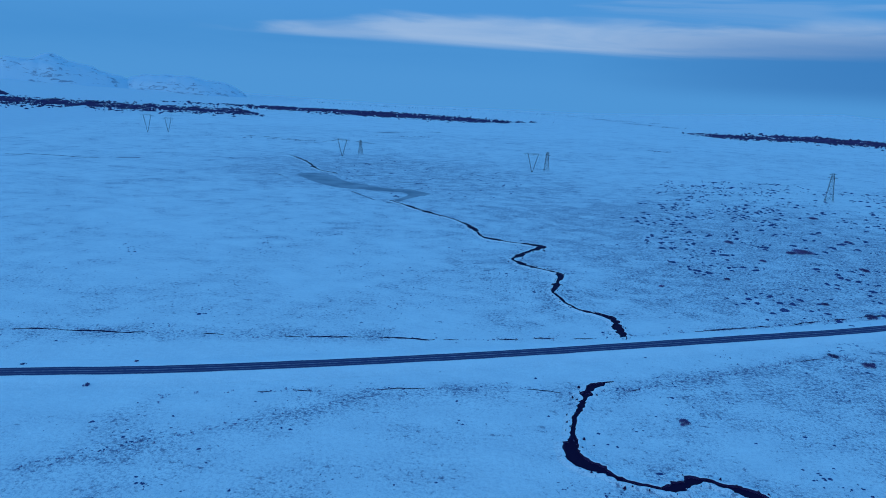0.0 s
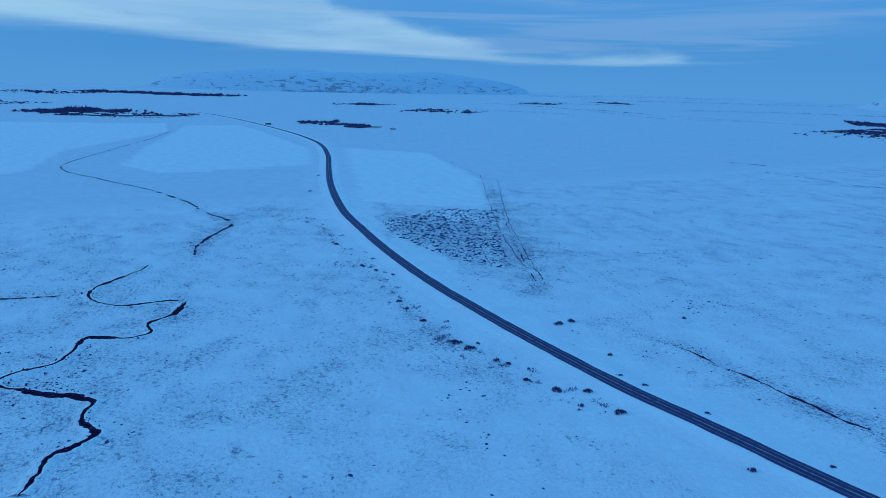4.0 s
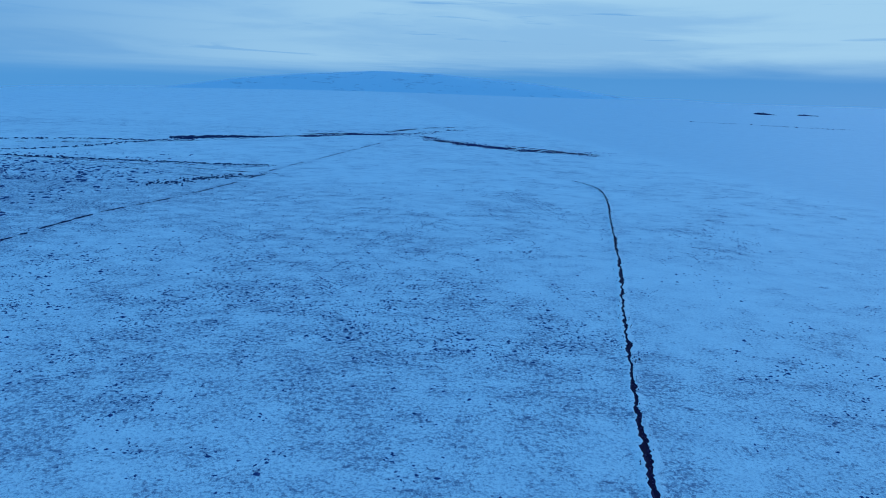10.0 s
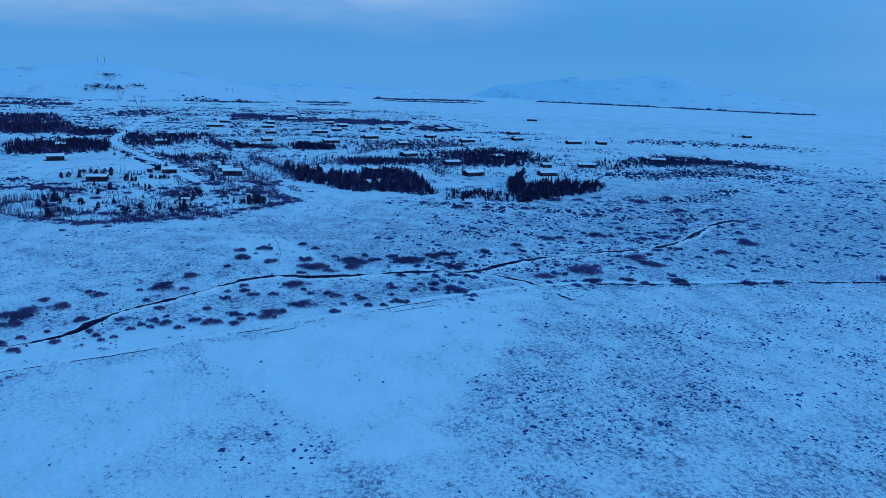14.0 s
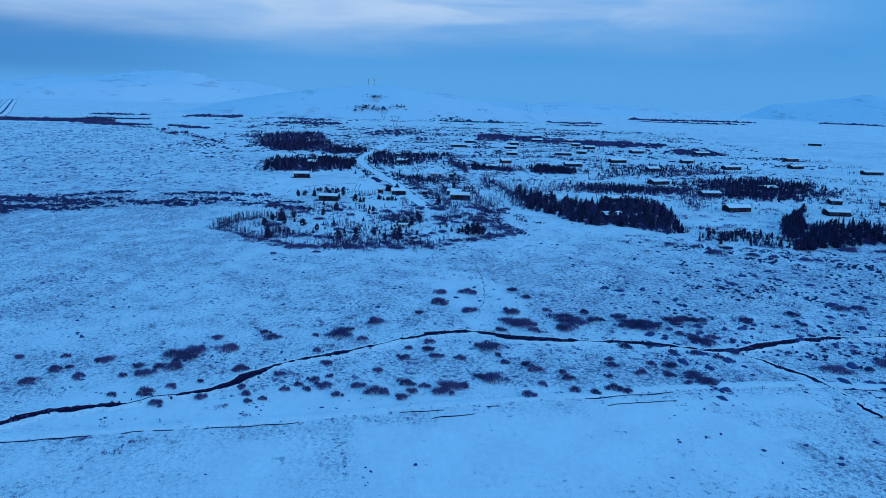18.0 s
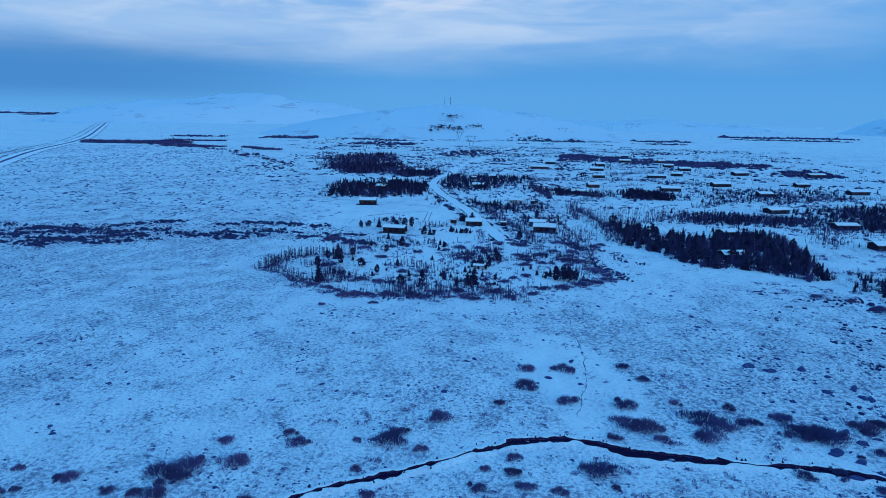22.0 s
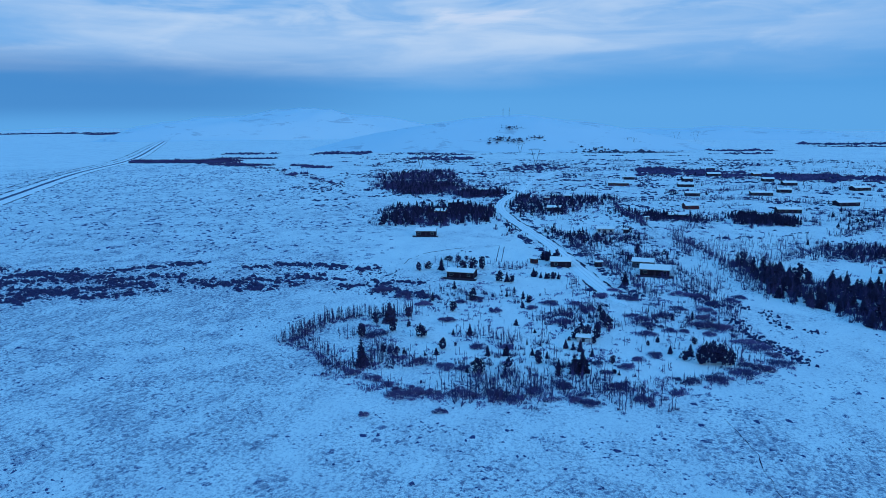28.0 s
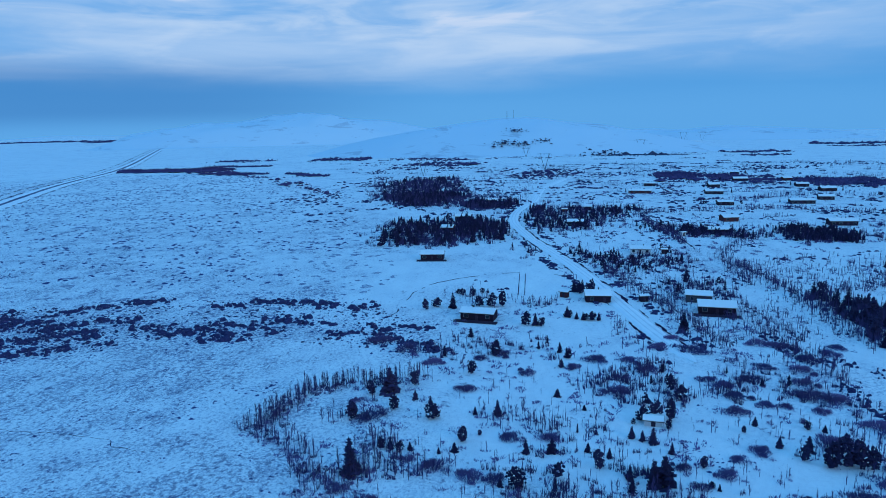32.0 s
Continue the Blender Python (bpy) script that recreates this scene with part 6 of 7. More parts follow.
for x, y in along([(300, -95), (287, -108), (276, -148), (264, -168), (261, -198), (265, -235), (242, -251)], 1.6, 6.0, 33):
    shrub(x, y, g.uniform(0.8, 2.2), 0, "scrub belt on the moor")
for x, y in along([(212, -250), (250, -285), (330, -330), (380, -400)], 1.2, 16.0, 34):
    shrub(x, y, g.uniform(0.8, 2.2), 0, "scrub belt on the moor")
for x, y in along([(254, -549), (167, -546), (103, -531), (39, -531)], 6.0, 7.0, 35) + along([(60, -1000), (-71, -1010), (-128, -901), (-235, -796), (-315, -783)], 1.6, 12.0, 36):
    shrub(x, y, g.uniform(1.2, 3.0), 0, "scrub belt on the moor")
HUMMOCK_SPOTS = [(x, y, lo + (hi - lo) * g.random() ** 2) for poly, n, lo, hi in HUMMOCKS for x, y in in_poly(poly, int(n * (6 if poly[0][1] > 200 and poly[0][0] > 100 else 3 if poly[0][0] < 165 or poly[0][0] > 200 else 0.6)), n + 3) if noise.noise(Vector((x / 30, y / 30, 9.1))) > (-0.15 if poly[0][0] > 0 else -0.55)]
# hedges and rows of young birches between the plots
for _ in range(90):
    x, y = g.uniform(610, 1150), g.uniform(-380, 150)
    l_, lean = g.uniform(14, 55), g.uniform(-0.25, 0.25)
    if near_line(np.array([x]), np.array([y]), [(350, -10), (441, 12), (528, 37), (622, 54), (714, 43), (900, 20)], 14)[0] > 0 or any(abs(x - q_[0]) < 10 and abs(y - q_[1]) < l_ for q_ in CABINS_NEAR):
        continue
    for k in range(int(l_ / 0.9)):
        px, py = x + lean * k * 0.9 + g.gauss(0, 1.0), y - k * 0.9
        if near_line(np.array([px]), np.array([py]), [(350, -10), (441, 12), (528, 37), (622, 54), (714, 43), (900, 20)], 7)[0] > 0:
            continue
        if noise.noise(Vector((px / 6, py / 6, 2.2))) < -0.1:
            continue
        REST["birch"].append((px, py, g.uniform(1.2, 3.8)))
        if k % 2:
            REST["thicket"].append((px, py, g.uniform(0.5, 1.2)))
for k_, line in enumerate([[(476, -50), (430, -59)], [(413, -36), (371, -43)], [(449, -23), (392, -28)], [(563, -94), (535, -118)]]):
    for x, y in along(line, 0.55, 0.5, 160 + k_):
        REST["birch"].append((x, y, g.uniform(1.4, 3.0)))
        if g.random() < 0.5:
            REST["thicket"].append((x, y, g.uniform(0.4, 0.9)))
for x, y in along([(397, 48), (406, 36), (413, 23)], 1.6, 0.15, 170):
    REST["shrub"].append((x, y, g.uniform(0.25, 0.4)))
for poly, n, lo, hi in UNDERGROWTH:
    for x, y in in_poly(poly, int(n * 1.2), n + 2):
        shrub(x, y, g.uniform(lo, hi) * g.choice((1.2, 1.5, 2.3)), g.uniform(0.35, 0.7), "undergrowth of the plots")

# dense undergrowth round the rim of the western plot, and birches over the open plots
for x, y in along([(299, 91), (288, 77), (279, 70), (284, 60), (286, 52)], 0.7, 1.1, 43) + along([(300, 89), (317, 87), (326, 79), (330, 68)], 0.8, 1.1, 44) + along([(268, 58), (265, 40), (265, 22), (272, 4)], 0.9, 1.6, 45):
    REST["shrub"].append((x, y, g.uniform(0.8, 2.2)))
for poly, n in (([(320, 0), (345, -40), (420, -55), (440, -15), (380, 8)], 210), ([(276, 60), (300, 70), (335, 55), (335, 0), (300, -25), (275, 5)], 150), ([(430, 0), (520, 25), (600, 20), (600, -60), (450, -45)], 200)):
    for x, y in in_poly(poly, n, n):
        if noise.noise(Vector((x / 9, y / 9, 4.4))) > 0:
            REST["birch"].append((x, y, g.uniform(1.2, 3.4)))
            if g.random() < 0.3:
                REST["shrub"].append((x, y, g.uniform(0.7, 2.0)))
for poly, n in THICKETS:
    for x, y in in_poly(poly, n, n + 7):
        if noise.noise(Vector((x / 16, y / 28, 6.6))) > -0.1:
            REST["thicket"].append((x, y, g.uniform(0.6, 1.7)))
            REST["birch"].append((x + g.gauss(0, 2), y + g.gauss(0, 2), g.uniform(1.8, 4.2)))
for off in (-6.8, 7.0):
    lane_line = curve_points([(379, -2), (405, 4), (441, 12), (485, 22), (528, 37), (596, 53), (675, 51)], 1.5)
    for x, y in lane_line + sides(lane_line) * off:
        if noise.noise(Vector((x / 12, y / 12, off))) > -0.12:
            REST["shrub"].append((x + g.gauss(0, 0.5), y + g.gauss(0, 0.7), g.uniform(0.4, 1.1)))

# groves of young birch with scrub at their feet on the near plots: x, y, radius, number
for x, y, r_, n in GROVES:
    for _ in range(n):
        px, py = x + g.gauss(0, 0.5) * r_, y + g.gauss(0, 0.55) * r_
        REST["birch"].append((px, py, g.uniform(1.6, 4.0)))
        if g.random() < 0.45:
            REST["thicket" if g.random() < 0.5 else "shrub"].append((px + g.gauss(0, 0.6), py + g.gauss(0, 0.6), g.uniform(0.5, 1.1)))
for poly, n, gap in PLOT_BIRCH:
    for x, y in in_poly(poly, n, n + 13):
        if noise.noise(Vector((x / 8, y / 8, 12.7))) > gap:
            REST["birch"].append((x, y, g.uniform(1.2, 3.6)))
            if g.random() < 0.5:
                REST["shrub" if g.random() < 0.7 else "thicket"].append((x + g.gauss(0, 0.8), y + g.gauss(0, 0.8), g.uniform(0.4, 1.2)))

# small plantings round the farther cabins, and hedges between their plots
for x, y, l_, a in CABINS_NEAR[8:] + CABINS_FAR + CABINS_SOUTH:
    for _ in range(g.randrange(5, 13)):
        px, py = x + g.uniform(1.0, 14.0), y + g.uniform(-1.2, 1.2) * l_ * 1.2
        if abs(py - y) < l_ * 0.7 and px - x < 9:
            px = x + g.uniform(9, 14)
        REST["conifer" if g.random() < 0.4 else "birch"].append((px, py, g.uniform(1.8, 4.2)))
for name, kinds, label in (("conifer", [(me,) for me in LIGHT_CONIFER], "dense dark conifer plantings on the snowy plots"), ("birch", [(me,) for me in LIGHT_BIRCH], "bare birch woodland in the snow"),
                           ("thicket", [(me,) for me in SCRUB], "dense bare birch and willow thickets in the snow"), ("shrub", [(me,) for me in SCRUB[:3] + SMALL_DOME], "bare reddish-brown willow scrub spread over the snow")):
    src = []
    for kind_meshes in kinds:
        v, f = [], []
        for me in kind_meshes:
            base = len(v)
            v += [tuple(q_.co) for q_ in me.vertices]
            f += [[i + base for i in pl.vertices] for pl in me.polygons]
        src.append((np.array(v), f))
    verts, faces, base = [], [], 0
    for x, y, h in REST[name]:
        if 340 < x < 910 and -20 < y < 70 and on_lane(x, y, 6.2 + (1.2 * h if name == "thicket" else 0.0)):
            continue
        v, f = src[g.randrange(len(src))]
        a, w = g.uniform(0, 6.28), g.uniform(0.85, 1.25)
        c, s = math.cos(a) * h * w, math.sin(a) * h * w
        el = g.uniform(0.6, 1.0) if name in ("shrub", "thicket") else 1.0
        verts.append(np.stack([v[:, 0] * c - v[:, 1] * el * s + x, v[:, 0] * s + v[:, 1] * el * c + y, v[:, 2] * (min(1.6, h * 0.45 + 0.45) if name == 'shrub' else h * 2.4 if name == 'thicket' else h) + ground_z(x, y)], 1))
        faces += [[i + base for i in face] for face in f]
        base += len(v)
    if verts:
        ob = hang(name + "_woods", mesh_of(name + "_woods", np.concatenate(verts).tolist(), faces), M_NEEDLE if name == "conifer" else M_TWIG if name == "shrub" else M_BIRCH)
        tagged(ob, label, "woods", kind="stuff")


# twigs of the far woods, with bluish aerial haze put into the colour
M_FAR = plain("far_hazed_twigs", (0.045, 0.036, 0.105), (0.095, 0.065, 0.165), 0.02, 0.9)


def far_woods(strips, label, seed):
    """Far belts of trees: ragged clumps, too many and too far to tell apart."""
    g = random.Random(seed)
    bm = bmesh.new()
    for ax, ay, bx, by, deep, n, h in strips:
        dx, dy = bx - ax, by - ay
        l_ = math.hypot(dx, dy)
        for _ in range(n):
            u, v = g.random(), g.gauss(0, 0.5) * deep
            if noise.noise(Vector((u * l_ / 60, v / 40, seed))) < -0.25:
                continue
            x, y = ax + dx * u - dy / l_ * v, ay + dy * u + dx / l_ * v
            hh = h * g.uniform(0.2, 0.95) ** 1.3 * (0.75 + 0.7 * noise.noise(Vector((u * l_ / 35, v / 30, seed + 5))))
            if hh < 0.4:
                continue
            z = float(ground_z(x, y))
            clump(bm, (x, y, z + hh * 0.22), hh * g.uniform(0.8, 1.5), g, 0.30)
            for _ in range(3):
                px, py, ph = x + g.gauss(0, 0.35) * hh, y + g.gauss(0, 0.35) * hh, hh * g.uniform(0.6, 1.15)
                spike(bm, (px, py, z - 0.2), (px + g.uniform(-0.06, 0.06) * ph, py + g.uniform(-0.06, 0.06) * ph, z + ph), ph * g.uniform(0.10, 0.22))
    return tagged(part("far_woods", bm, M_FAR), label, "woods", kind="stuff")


plots = []
for _ in range(150):
    x, y = g.uniform(640, 1560), g.uniform(-330, 420)
    if y > 140 + (x - 640) * 0.45 or y < -190 - (x - 640) * 0.1:
        continue
    l_, lean = g.uniform(12, 62), g.uniform(-9, 9)
    plots.append((x, y, x + lean, y - l_, g.uniform(2, 9), int(l_ * g.uniform(0.25, 0.9)), g.uniform(1.6, 3.6)))
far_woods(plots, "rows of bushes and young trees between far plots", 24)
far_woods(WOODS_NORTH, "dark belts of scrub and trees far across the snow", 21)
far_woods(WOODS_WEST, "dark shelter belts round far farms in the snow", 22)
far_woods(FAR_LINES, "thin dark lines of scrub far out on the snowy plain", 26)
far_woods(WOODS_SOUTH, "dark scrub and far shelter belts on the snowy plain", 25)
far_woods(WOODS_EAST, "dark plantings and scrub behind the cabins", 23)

# ---- heath tufts: dark grass heads standing out of the snow ----
def heath_at(x, y):
    i, j = np.clip(np.searchsorted(gx, x) - 1, 0, nx - 1), np.clip(np.searchsorted(gy, y) - 1, 0, ny - 1)
    return heath[i, j]


def cloudy(x, y, size, seed, octaves=3):
    """Smooth noise between 0 and 1, some metres wide."""
    total, weight = np.zeros(len(x)), 0.0
    for o in range(octaves):
        table = np.random.default_rng(seed + o).random((256, 256))
        u, v = x / size * 2 ** o + 37.3 * o, y / size * 2 ** o + 11.9 * o
        i, j = np.floor(u).astype(int), np.floor(v).astype(int)
        fu, fv = u - i, v - j
        fu, fv = fu * fu * (3 - 2 * fu), fv * fv * (3 - 2 * fv)
        i, j, i1, j1 = i % 256, j % 256, (i + 1) % 256, (j + 1) % 256
        w_ = 0.55 ** o
        total += w_ * ((table[i, j] * (1 - fu) + table[i1, j] * fu) * (1 - fv) + (table[i, j1] * (1 - fu) + table[i1, j1] * fu) * fv)
        weight += w_
    return total / weight


def mats(name, label, x, y, r_, h_, seed, k=6, ringed=False, mat=None):
    """Many ragged low lumps of heath, each with its own outline, joined into one mesh."""
    g = np.random.default_rng(seed)
    n = len(x)
    a = np.arange(k)[None] * (2 * np.pi / k) + g.uniform(-0.3, 0.3, (n, k)) + g.uniform(0, 6.28, (n, 1))
    rr = r_[:, None] * g.uniform(0.5, 1.45, (n, k))
    th, el = g.uniform(0, 6.28, (n, 1)), g.uniform(0.45, 0.9, (n, 1))
    ux, uy = np.cos(a) * rr, np.sin(a) * rr * el
    dx, dy = ux * np.cos(th) - uy * np.sin(th), ux * np.sin(th) + uy * np.cos(th)
    z = ground_z(x, y)
    rings = [np.stack([x[:, None] + dx, y[:, None] + dy, np.repeat(z[:, None] - 0.02, k, 1)], -1)]
    if ringed:
        rings.append(np.stack([x[:, None] + dx * 0.62, y[:, None] + dy * 0.62, z[:, None] + h_[:, None] * g.uniform(0.55, 1.0, (n, k))], -1))
    tip = np.stack([x + g.uniform(-0.2, 0.2, n) * r_, y + g.uniform(-0.2, 0.2, n) * r_, z + h_], -1)[:, None]
    verts = np.concatenate(rings + [tip], 1)
    m_ = verts.shape[1]
    one = [(q, (q + 1) % k, m_ - 1) for q in range(k)]
    if ringed:
        one = [(k + q, k + (q + 1) % k, m_ - 1) for q in range(k)] + [(q, (q + 1) % k, k + (q + 1) % k) for q in range(k)] + [(q, k + (q + 1) % k, k + q) for q in range(k)]
    faces = (np.arange(n)[:, None, None] * m_ + np.array(one)[None]).reshape(-1, 3)
    return tagged(hang(name, mesh_of(name, verts.reshape(-1, 3).tolist(), faces.tolist()), mat or M_HEATH), label, "heath", kind="stuff")


# thick clusters of tufts: centre, half sizes, turn
CLUSTERS = [(-143, -370, 35, 80, 168), (-63, -264, 61, 73, 164), (-34, -126, 23, 34, 160), (-103, -129, 17, 36, 161), (-214, -258, 22, 54, 165), (-184, -113, 29, 52, 161), (-187, -46, 25, 25, 159), (-380, -182, 45, 61, 164),
            (80, -112, 23, 29, -115), (45, -107, 31, 21, -116), (19, -116, 28, 31, -117), (34, -165, 26, 29, -115), (66, -64, 11, 13, -116), (48, -57, 13, 10, -117), (-4, -90, 22, 14, -118), (73, -180, 42, 15, -114),
            (-42, -247, 67, 80, -154), (6, -164, 59, 46, -156), (-76, -133, 40, 40, -158)]
tg = np.random.default_rng(4)
tx, ty = tg.uniform(-450, 330, 1100000), tg.uniform(-520, 360, 1100000)
hv = heath_at(tx, ty)
thick_ = np.zeros(len(tx))
for cx, cy, ru, rv, deg in CLUSTERS:
    c, s = math.cos(radians(deg)), math.sin(radians(deg))
    du, dv = ((tx - cx) * c + (ty - cy) * s) / ru, ((ty - cy) * c - (tx - cx) * s) / rv
    thick_ = np.maximum(thick_, np.exp(-0.8 * (du ** 2 + dv ** 2) ** 1.5))
clus = cloudy(tx, ty, 30, 3) * 0.45 + cloudy(tx, ty, 8, 9) * 0.55
fade = np.clip((560 - np.hypot(tx + 40, ty + 40)) / 120, 0, 1)
keep_t = tg.random(len(tx)) < np.clip((clus - 0.61 + 0.20 * thick_ + 0.16 * (hv - 0.5)) * 4.0, 0, 1) * fade * 0.38 + np.clip(hv - 0.2, 0, 0.3) * 0.008
tx, ty = tx[keep_t], ty[keep_t]
nt = len(tx)
size = tg.uniform(0.15, 0.52, nt) * (1 + 0.8 * (tg.random(nt) < 0.05))
mats("heath_tufts", "dark heath and grass tufts poking out of the snow", tx, ty, size, size * tg.uniform(0.3, 0.6, nt), 5)
spots = np.array(HUMMOCK_SPOTS)
mats("hummocks", "dark hummocks of heath and dwarf willow on the open moor", spots[:, 0], spots[:, 1], spots[:, 2] * 0.9, spots[:, 2] * 0.25 + 0.1, 9, 9, True)
spots = np.array(BELT_SPOTS)
mats("heath_belt", "dark strands of low scrub and heath across the snowy moor", spots[:, 0], spots[:, 1], spots[:, 2], spots[:, 2] * 0.5 + 0.2, 8, 9, True, M_SCRUB)
spots = np.concatenate([spots + np.stack([tg.normal(0, 5.0, len(spots)), tg.normal(0, 6.0, len(spots)), np.zeros(len(spots))], 1) for _ in range(3)])
mats("heath_fringe", "small heath mats scattered round the scrub strands", spots[:, 0], spots[:, 1], spots[:, 2] * 0.42, spots[:, 2] * 0.15 + 0.08, 10, 7)

# rows of low scrub on the moor behind the river: the hedge, the bank beyond it, and the loose scrub between
EAST_SCRUB = [([(295, -561), (228, -553), (161, -547), (77, -542), (38, -543)], 0.8, 2.6, 0.7, 1.9), ([(408, -667), (284, -738), (195, -751), (161, -826), (119, -840), (13, -945)], 1.1, 4.0, 0.9, 2.2),
              ([(188, -790), (161, -826), (115, -850)], 0.16, 8.0, 1.2, 3.2), ([(97, -411), (75, -447), (44, -474)], 0.30, 6.0, 0.5, 1.5), ([(285, -601), (245, -651), (202, -751)], 1.2, 4.0, 0.8, 1.8),
              ([(244, -196), (257, -145), (280, -116)], 0.5, 3.0, 0.5, 1.5), ([(417, -370), (440, -420), (380, -457)], 0.07, 13.0, 0.7, 1.9), ([(366, -285), (360, -340), (351, -393)], 0.25, 9.0, 0.6, 1.7), ([(590, -480), (560, -555), (523, -640)], 0.25, 18.0, 0.8, 2.2), ([(350, -290), (360, -360), (330, -420)], 0.28, 12.0, 0.6, 1.7),
              ([(293, -340), (262, -280), (270, -240)], 0.5, 6.0, 0.5, 1.6),
              ([(338, -42), (321, -43), (310, -48), (299, -51)], 0.30, 1.6, 0.35, 1.0), ([(375, -34), (356, -38), (354, -49)], 0.35, 1.3, 0.35, 1.0), ([(349, -53), (331, -55), (327, -62)], 0.5, 1.6, 0.3, 0.8)]
spots = np.array([(x, y, g.uniform(lo, lo + (hi - lo) * g.random())) for k_, (line, gap, spread, lo, hi) in enumerate(EAST_SCRUB) for x, y in along(line, gap, spread, 120 + k_) if noise.noise(Vector((x / 11, y / 11, k_ * 1.7))) > -0.25])
mats("moor_scrub", "dark rows and patches of low willow scrub on the moor", spots[:, 0], spots[:, 1], spots[:, 2], spots[:, 2] * 0.5 + 0.2, 12, 9, True, M_SCRUB)
tx, ty = tg.uniform(30, 440, 26000), tg.uniform(-570, -250, 26000)
keep_t = inside(tx, ty, [(45, -540), (295, -558), (400, -440), (310, -300), (205, -262), (100, -415)]) & (tg.random(len(tx)) < 0.75 * np.clip(cloudy(tx, ty, 30, 41) * 2.4 - 0.6, 0.05, 1))
tx, ty = tx[keep_t], ty[keep_t]
size = tg.uniform(0.35, 1.1, len(tx))
mats("heath_flats", "thin dark heath mats over the snowy moor behind the river", tx, ty, size, size * 0.10 + 0.08, 13, 8, True, M_THIN)

# loose scrub: across the belt on the western moor, over the hamlet's far plots, beside the lane and along the river
LOOSE = [(330, 60, 408, 268, 9000, 8, 0.60, 0.25, 0.7), (600, -390, 1160, 260, 16000, 22, 0.56, 0.9, 2.4), (420, -330, 640, 60, 6000, 14, 0.60, 0.5, 1.4), (130, -255, 300, 35, 15000, 9, 0.58, 0.35, 0.95)]
BELT_SHAPE = [(330, 262), (345, 268), (382, 262), (404, 170), (402, 95), (376, 66), (352, 58), (358, 120), (334, 185)]
RIVER_SHAPE = [(272, -84), (290, -95), (280, -137), (262, -225), (214, -253), (155, -145), (148, -90), (190, -80), (240, -90)]
LANE_LINE = [(350, -10), (441, 12), (528, 37), (622, 54), (714, 43), (900, 20)]
parts_ = []
for k_, (x0, y0, x1, y1, n, patch_, least_, lo, hi) in enumerate(LOOSE):
    tx, ty = tg.uniform(x0, x1, n), tg.uniform(y0, y1, n)
    keep_t = (cloudy(tx, ty, patch_, 51 + 4 * k_) > least_) & (tg.random(n) < 0.45) & ~(near_line(tx, ty, LANE_LINE, 9) > 0)
    if k_ == 0:
        keep_t &= inside(tx, ty, BELT_SHAPE)
    if k_ == 3:
        keep_t &= inside(tx, ty, RIVER_SHAPE)
    for q_ in CABINS_NEAR:
        keep_t &= (np.abs(tx - q_[0]) > 9) | (np.abs(ty - q_[1]) > 9)
    parts_.append(np.stack([tx[keep_t], ty[keep_t], tg.uniform(lo, hi, int(keep_t.sum()))], 1))
parts_.append(np.array([(x, y, g.uniform(0.5, 1.5)) for k_, off in enumerate((7.5, -7.5)) for x, y in along([(x_, y_ + off) for x_, y_ in LANE_LINE[:5]], 0.7, 1.3, 140 + k_) if noise.noise(Vector((x / 14, y / 14, k_ * 5.1))) > 0.0]))
spots = np.concatenate(parts_)
mats("loose_scrub", "patches of low dark scrub and heath between snowdrifts", spots[:, 0], spots[:, 1], spots[:, 2], spots[:, 2] * 0.35 + 0.12, 14, 8, True, M_SCRUB)

# wide flat hummocks on the far moor behind the scrub belt, and on the moors round the river
tx, ty = tg.uniform(330, 1050, 26000), tg.uniform(40, 720, 26000)
field = inside(tx, ty, [(380, 120), (345, 235), (520, 400), (880, 690), (1110, 640), (1000, 400), (790, 215), (560, 125), (430, 90)])
keep_t = field & (tg.random(len(tx)) < 0.50 * np.clip(cloudy(tx, ty, 40, 21) * 2.2 - 0.35, 0.1, 1))
tx, ty = tx[keep_t], ty[keep_t]
nt = len(tx)
size = tg.uniform(0.6, 1.8, nt) * (1 + 0.6 * (tg.random(nt) < 0.15))
mats("heath_hummocks", "flat dark heath hummocks dotted over the snowy moor", tx, ty, size, size * 0.10 + 0.10, 6, 9, True, M_THIN)
tx, ty = tg.uniform(120, 420, 230000), tg.uniform(-330, 270, 230000)
clus = cloudy(tx, ty, 26, 31) * 0.4 + cloudy(tx, ty, 5, 35) * 0.6
moor = ~inside(tx, ty, PENINSULA) & (tx > 120 + 0.25 * np.clip(ty, -400, 0)) & ~inside(tx, ty, [(300, -60), (520, -40), (520, -330), (300, -130)])
keep_t = moor & (tg.random(len(tx)) < np.clip((clus - 0.55 + 0.11 * inside(tx, ty, [(120, 48), (141, 31), (161, -12), (158, -62), (134, -78), (124, -30)]) + 0.12 * (heath_at(tx, ty) - 0.5)) * 5.0, 0, 1) * 0.5) & (heath_at(tx, ty) > 0.25)
tx, ty = tx[keep_t], ty[keep_t]
nt = len(tx)
size = tg.uniform(0.18, 0.62, nt) * (1 + 1.0 * (tg.random(nt) < 0.08))
mats("heath_mats", "ragged mats of dark heath on the snowy moor by the river", tx, ty, size, size * 0.20 + 0.06, 7, 8, False, M_THIN)


# ---- cabins ----
def boards(name, a, c):
    m, t, b = material(name, 0.8)
    p = t.nodes.new("ShaderNodeTexCoord").outputs["Object"]
    f = noise_of(t, stretch(t, p, 0.6, 0.6, 9.0), 1.0, 4)
    t.links.new(mixc(t, f, a, c), b.inputs["Base Color"])
    bump(t, b, f, 0.5, 0.03)
    return m


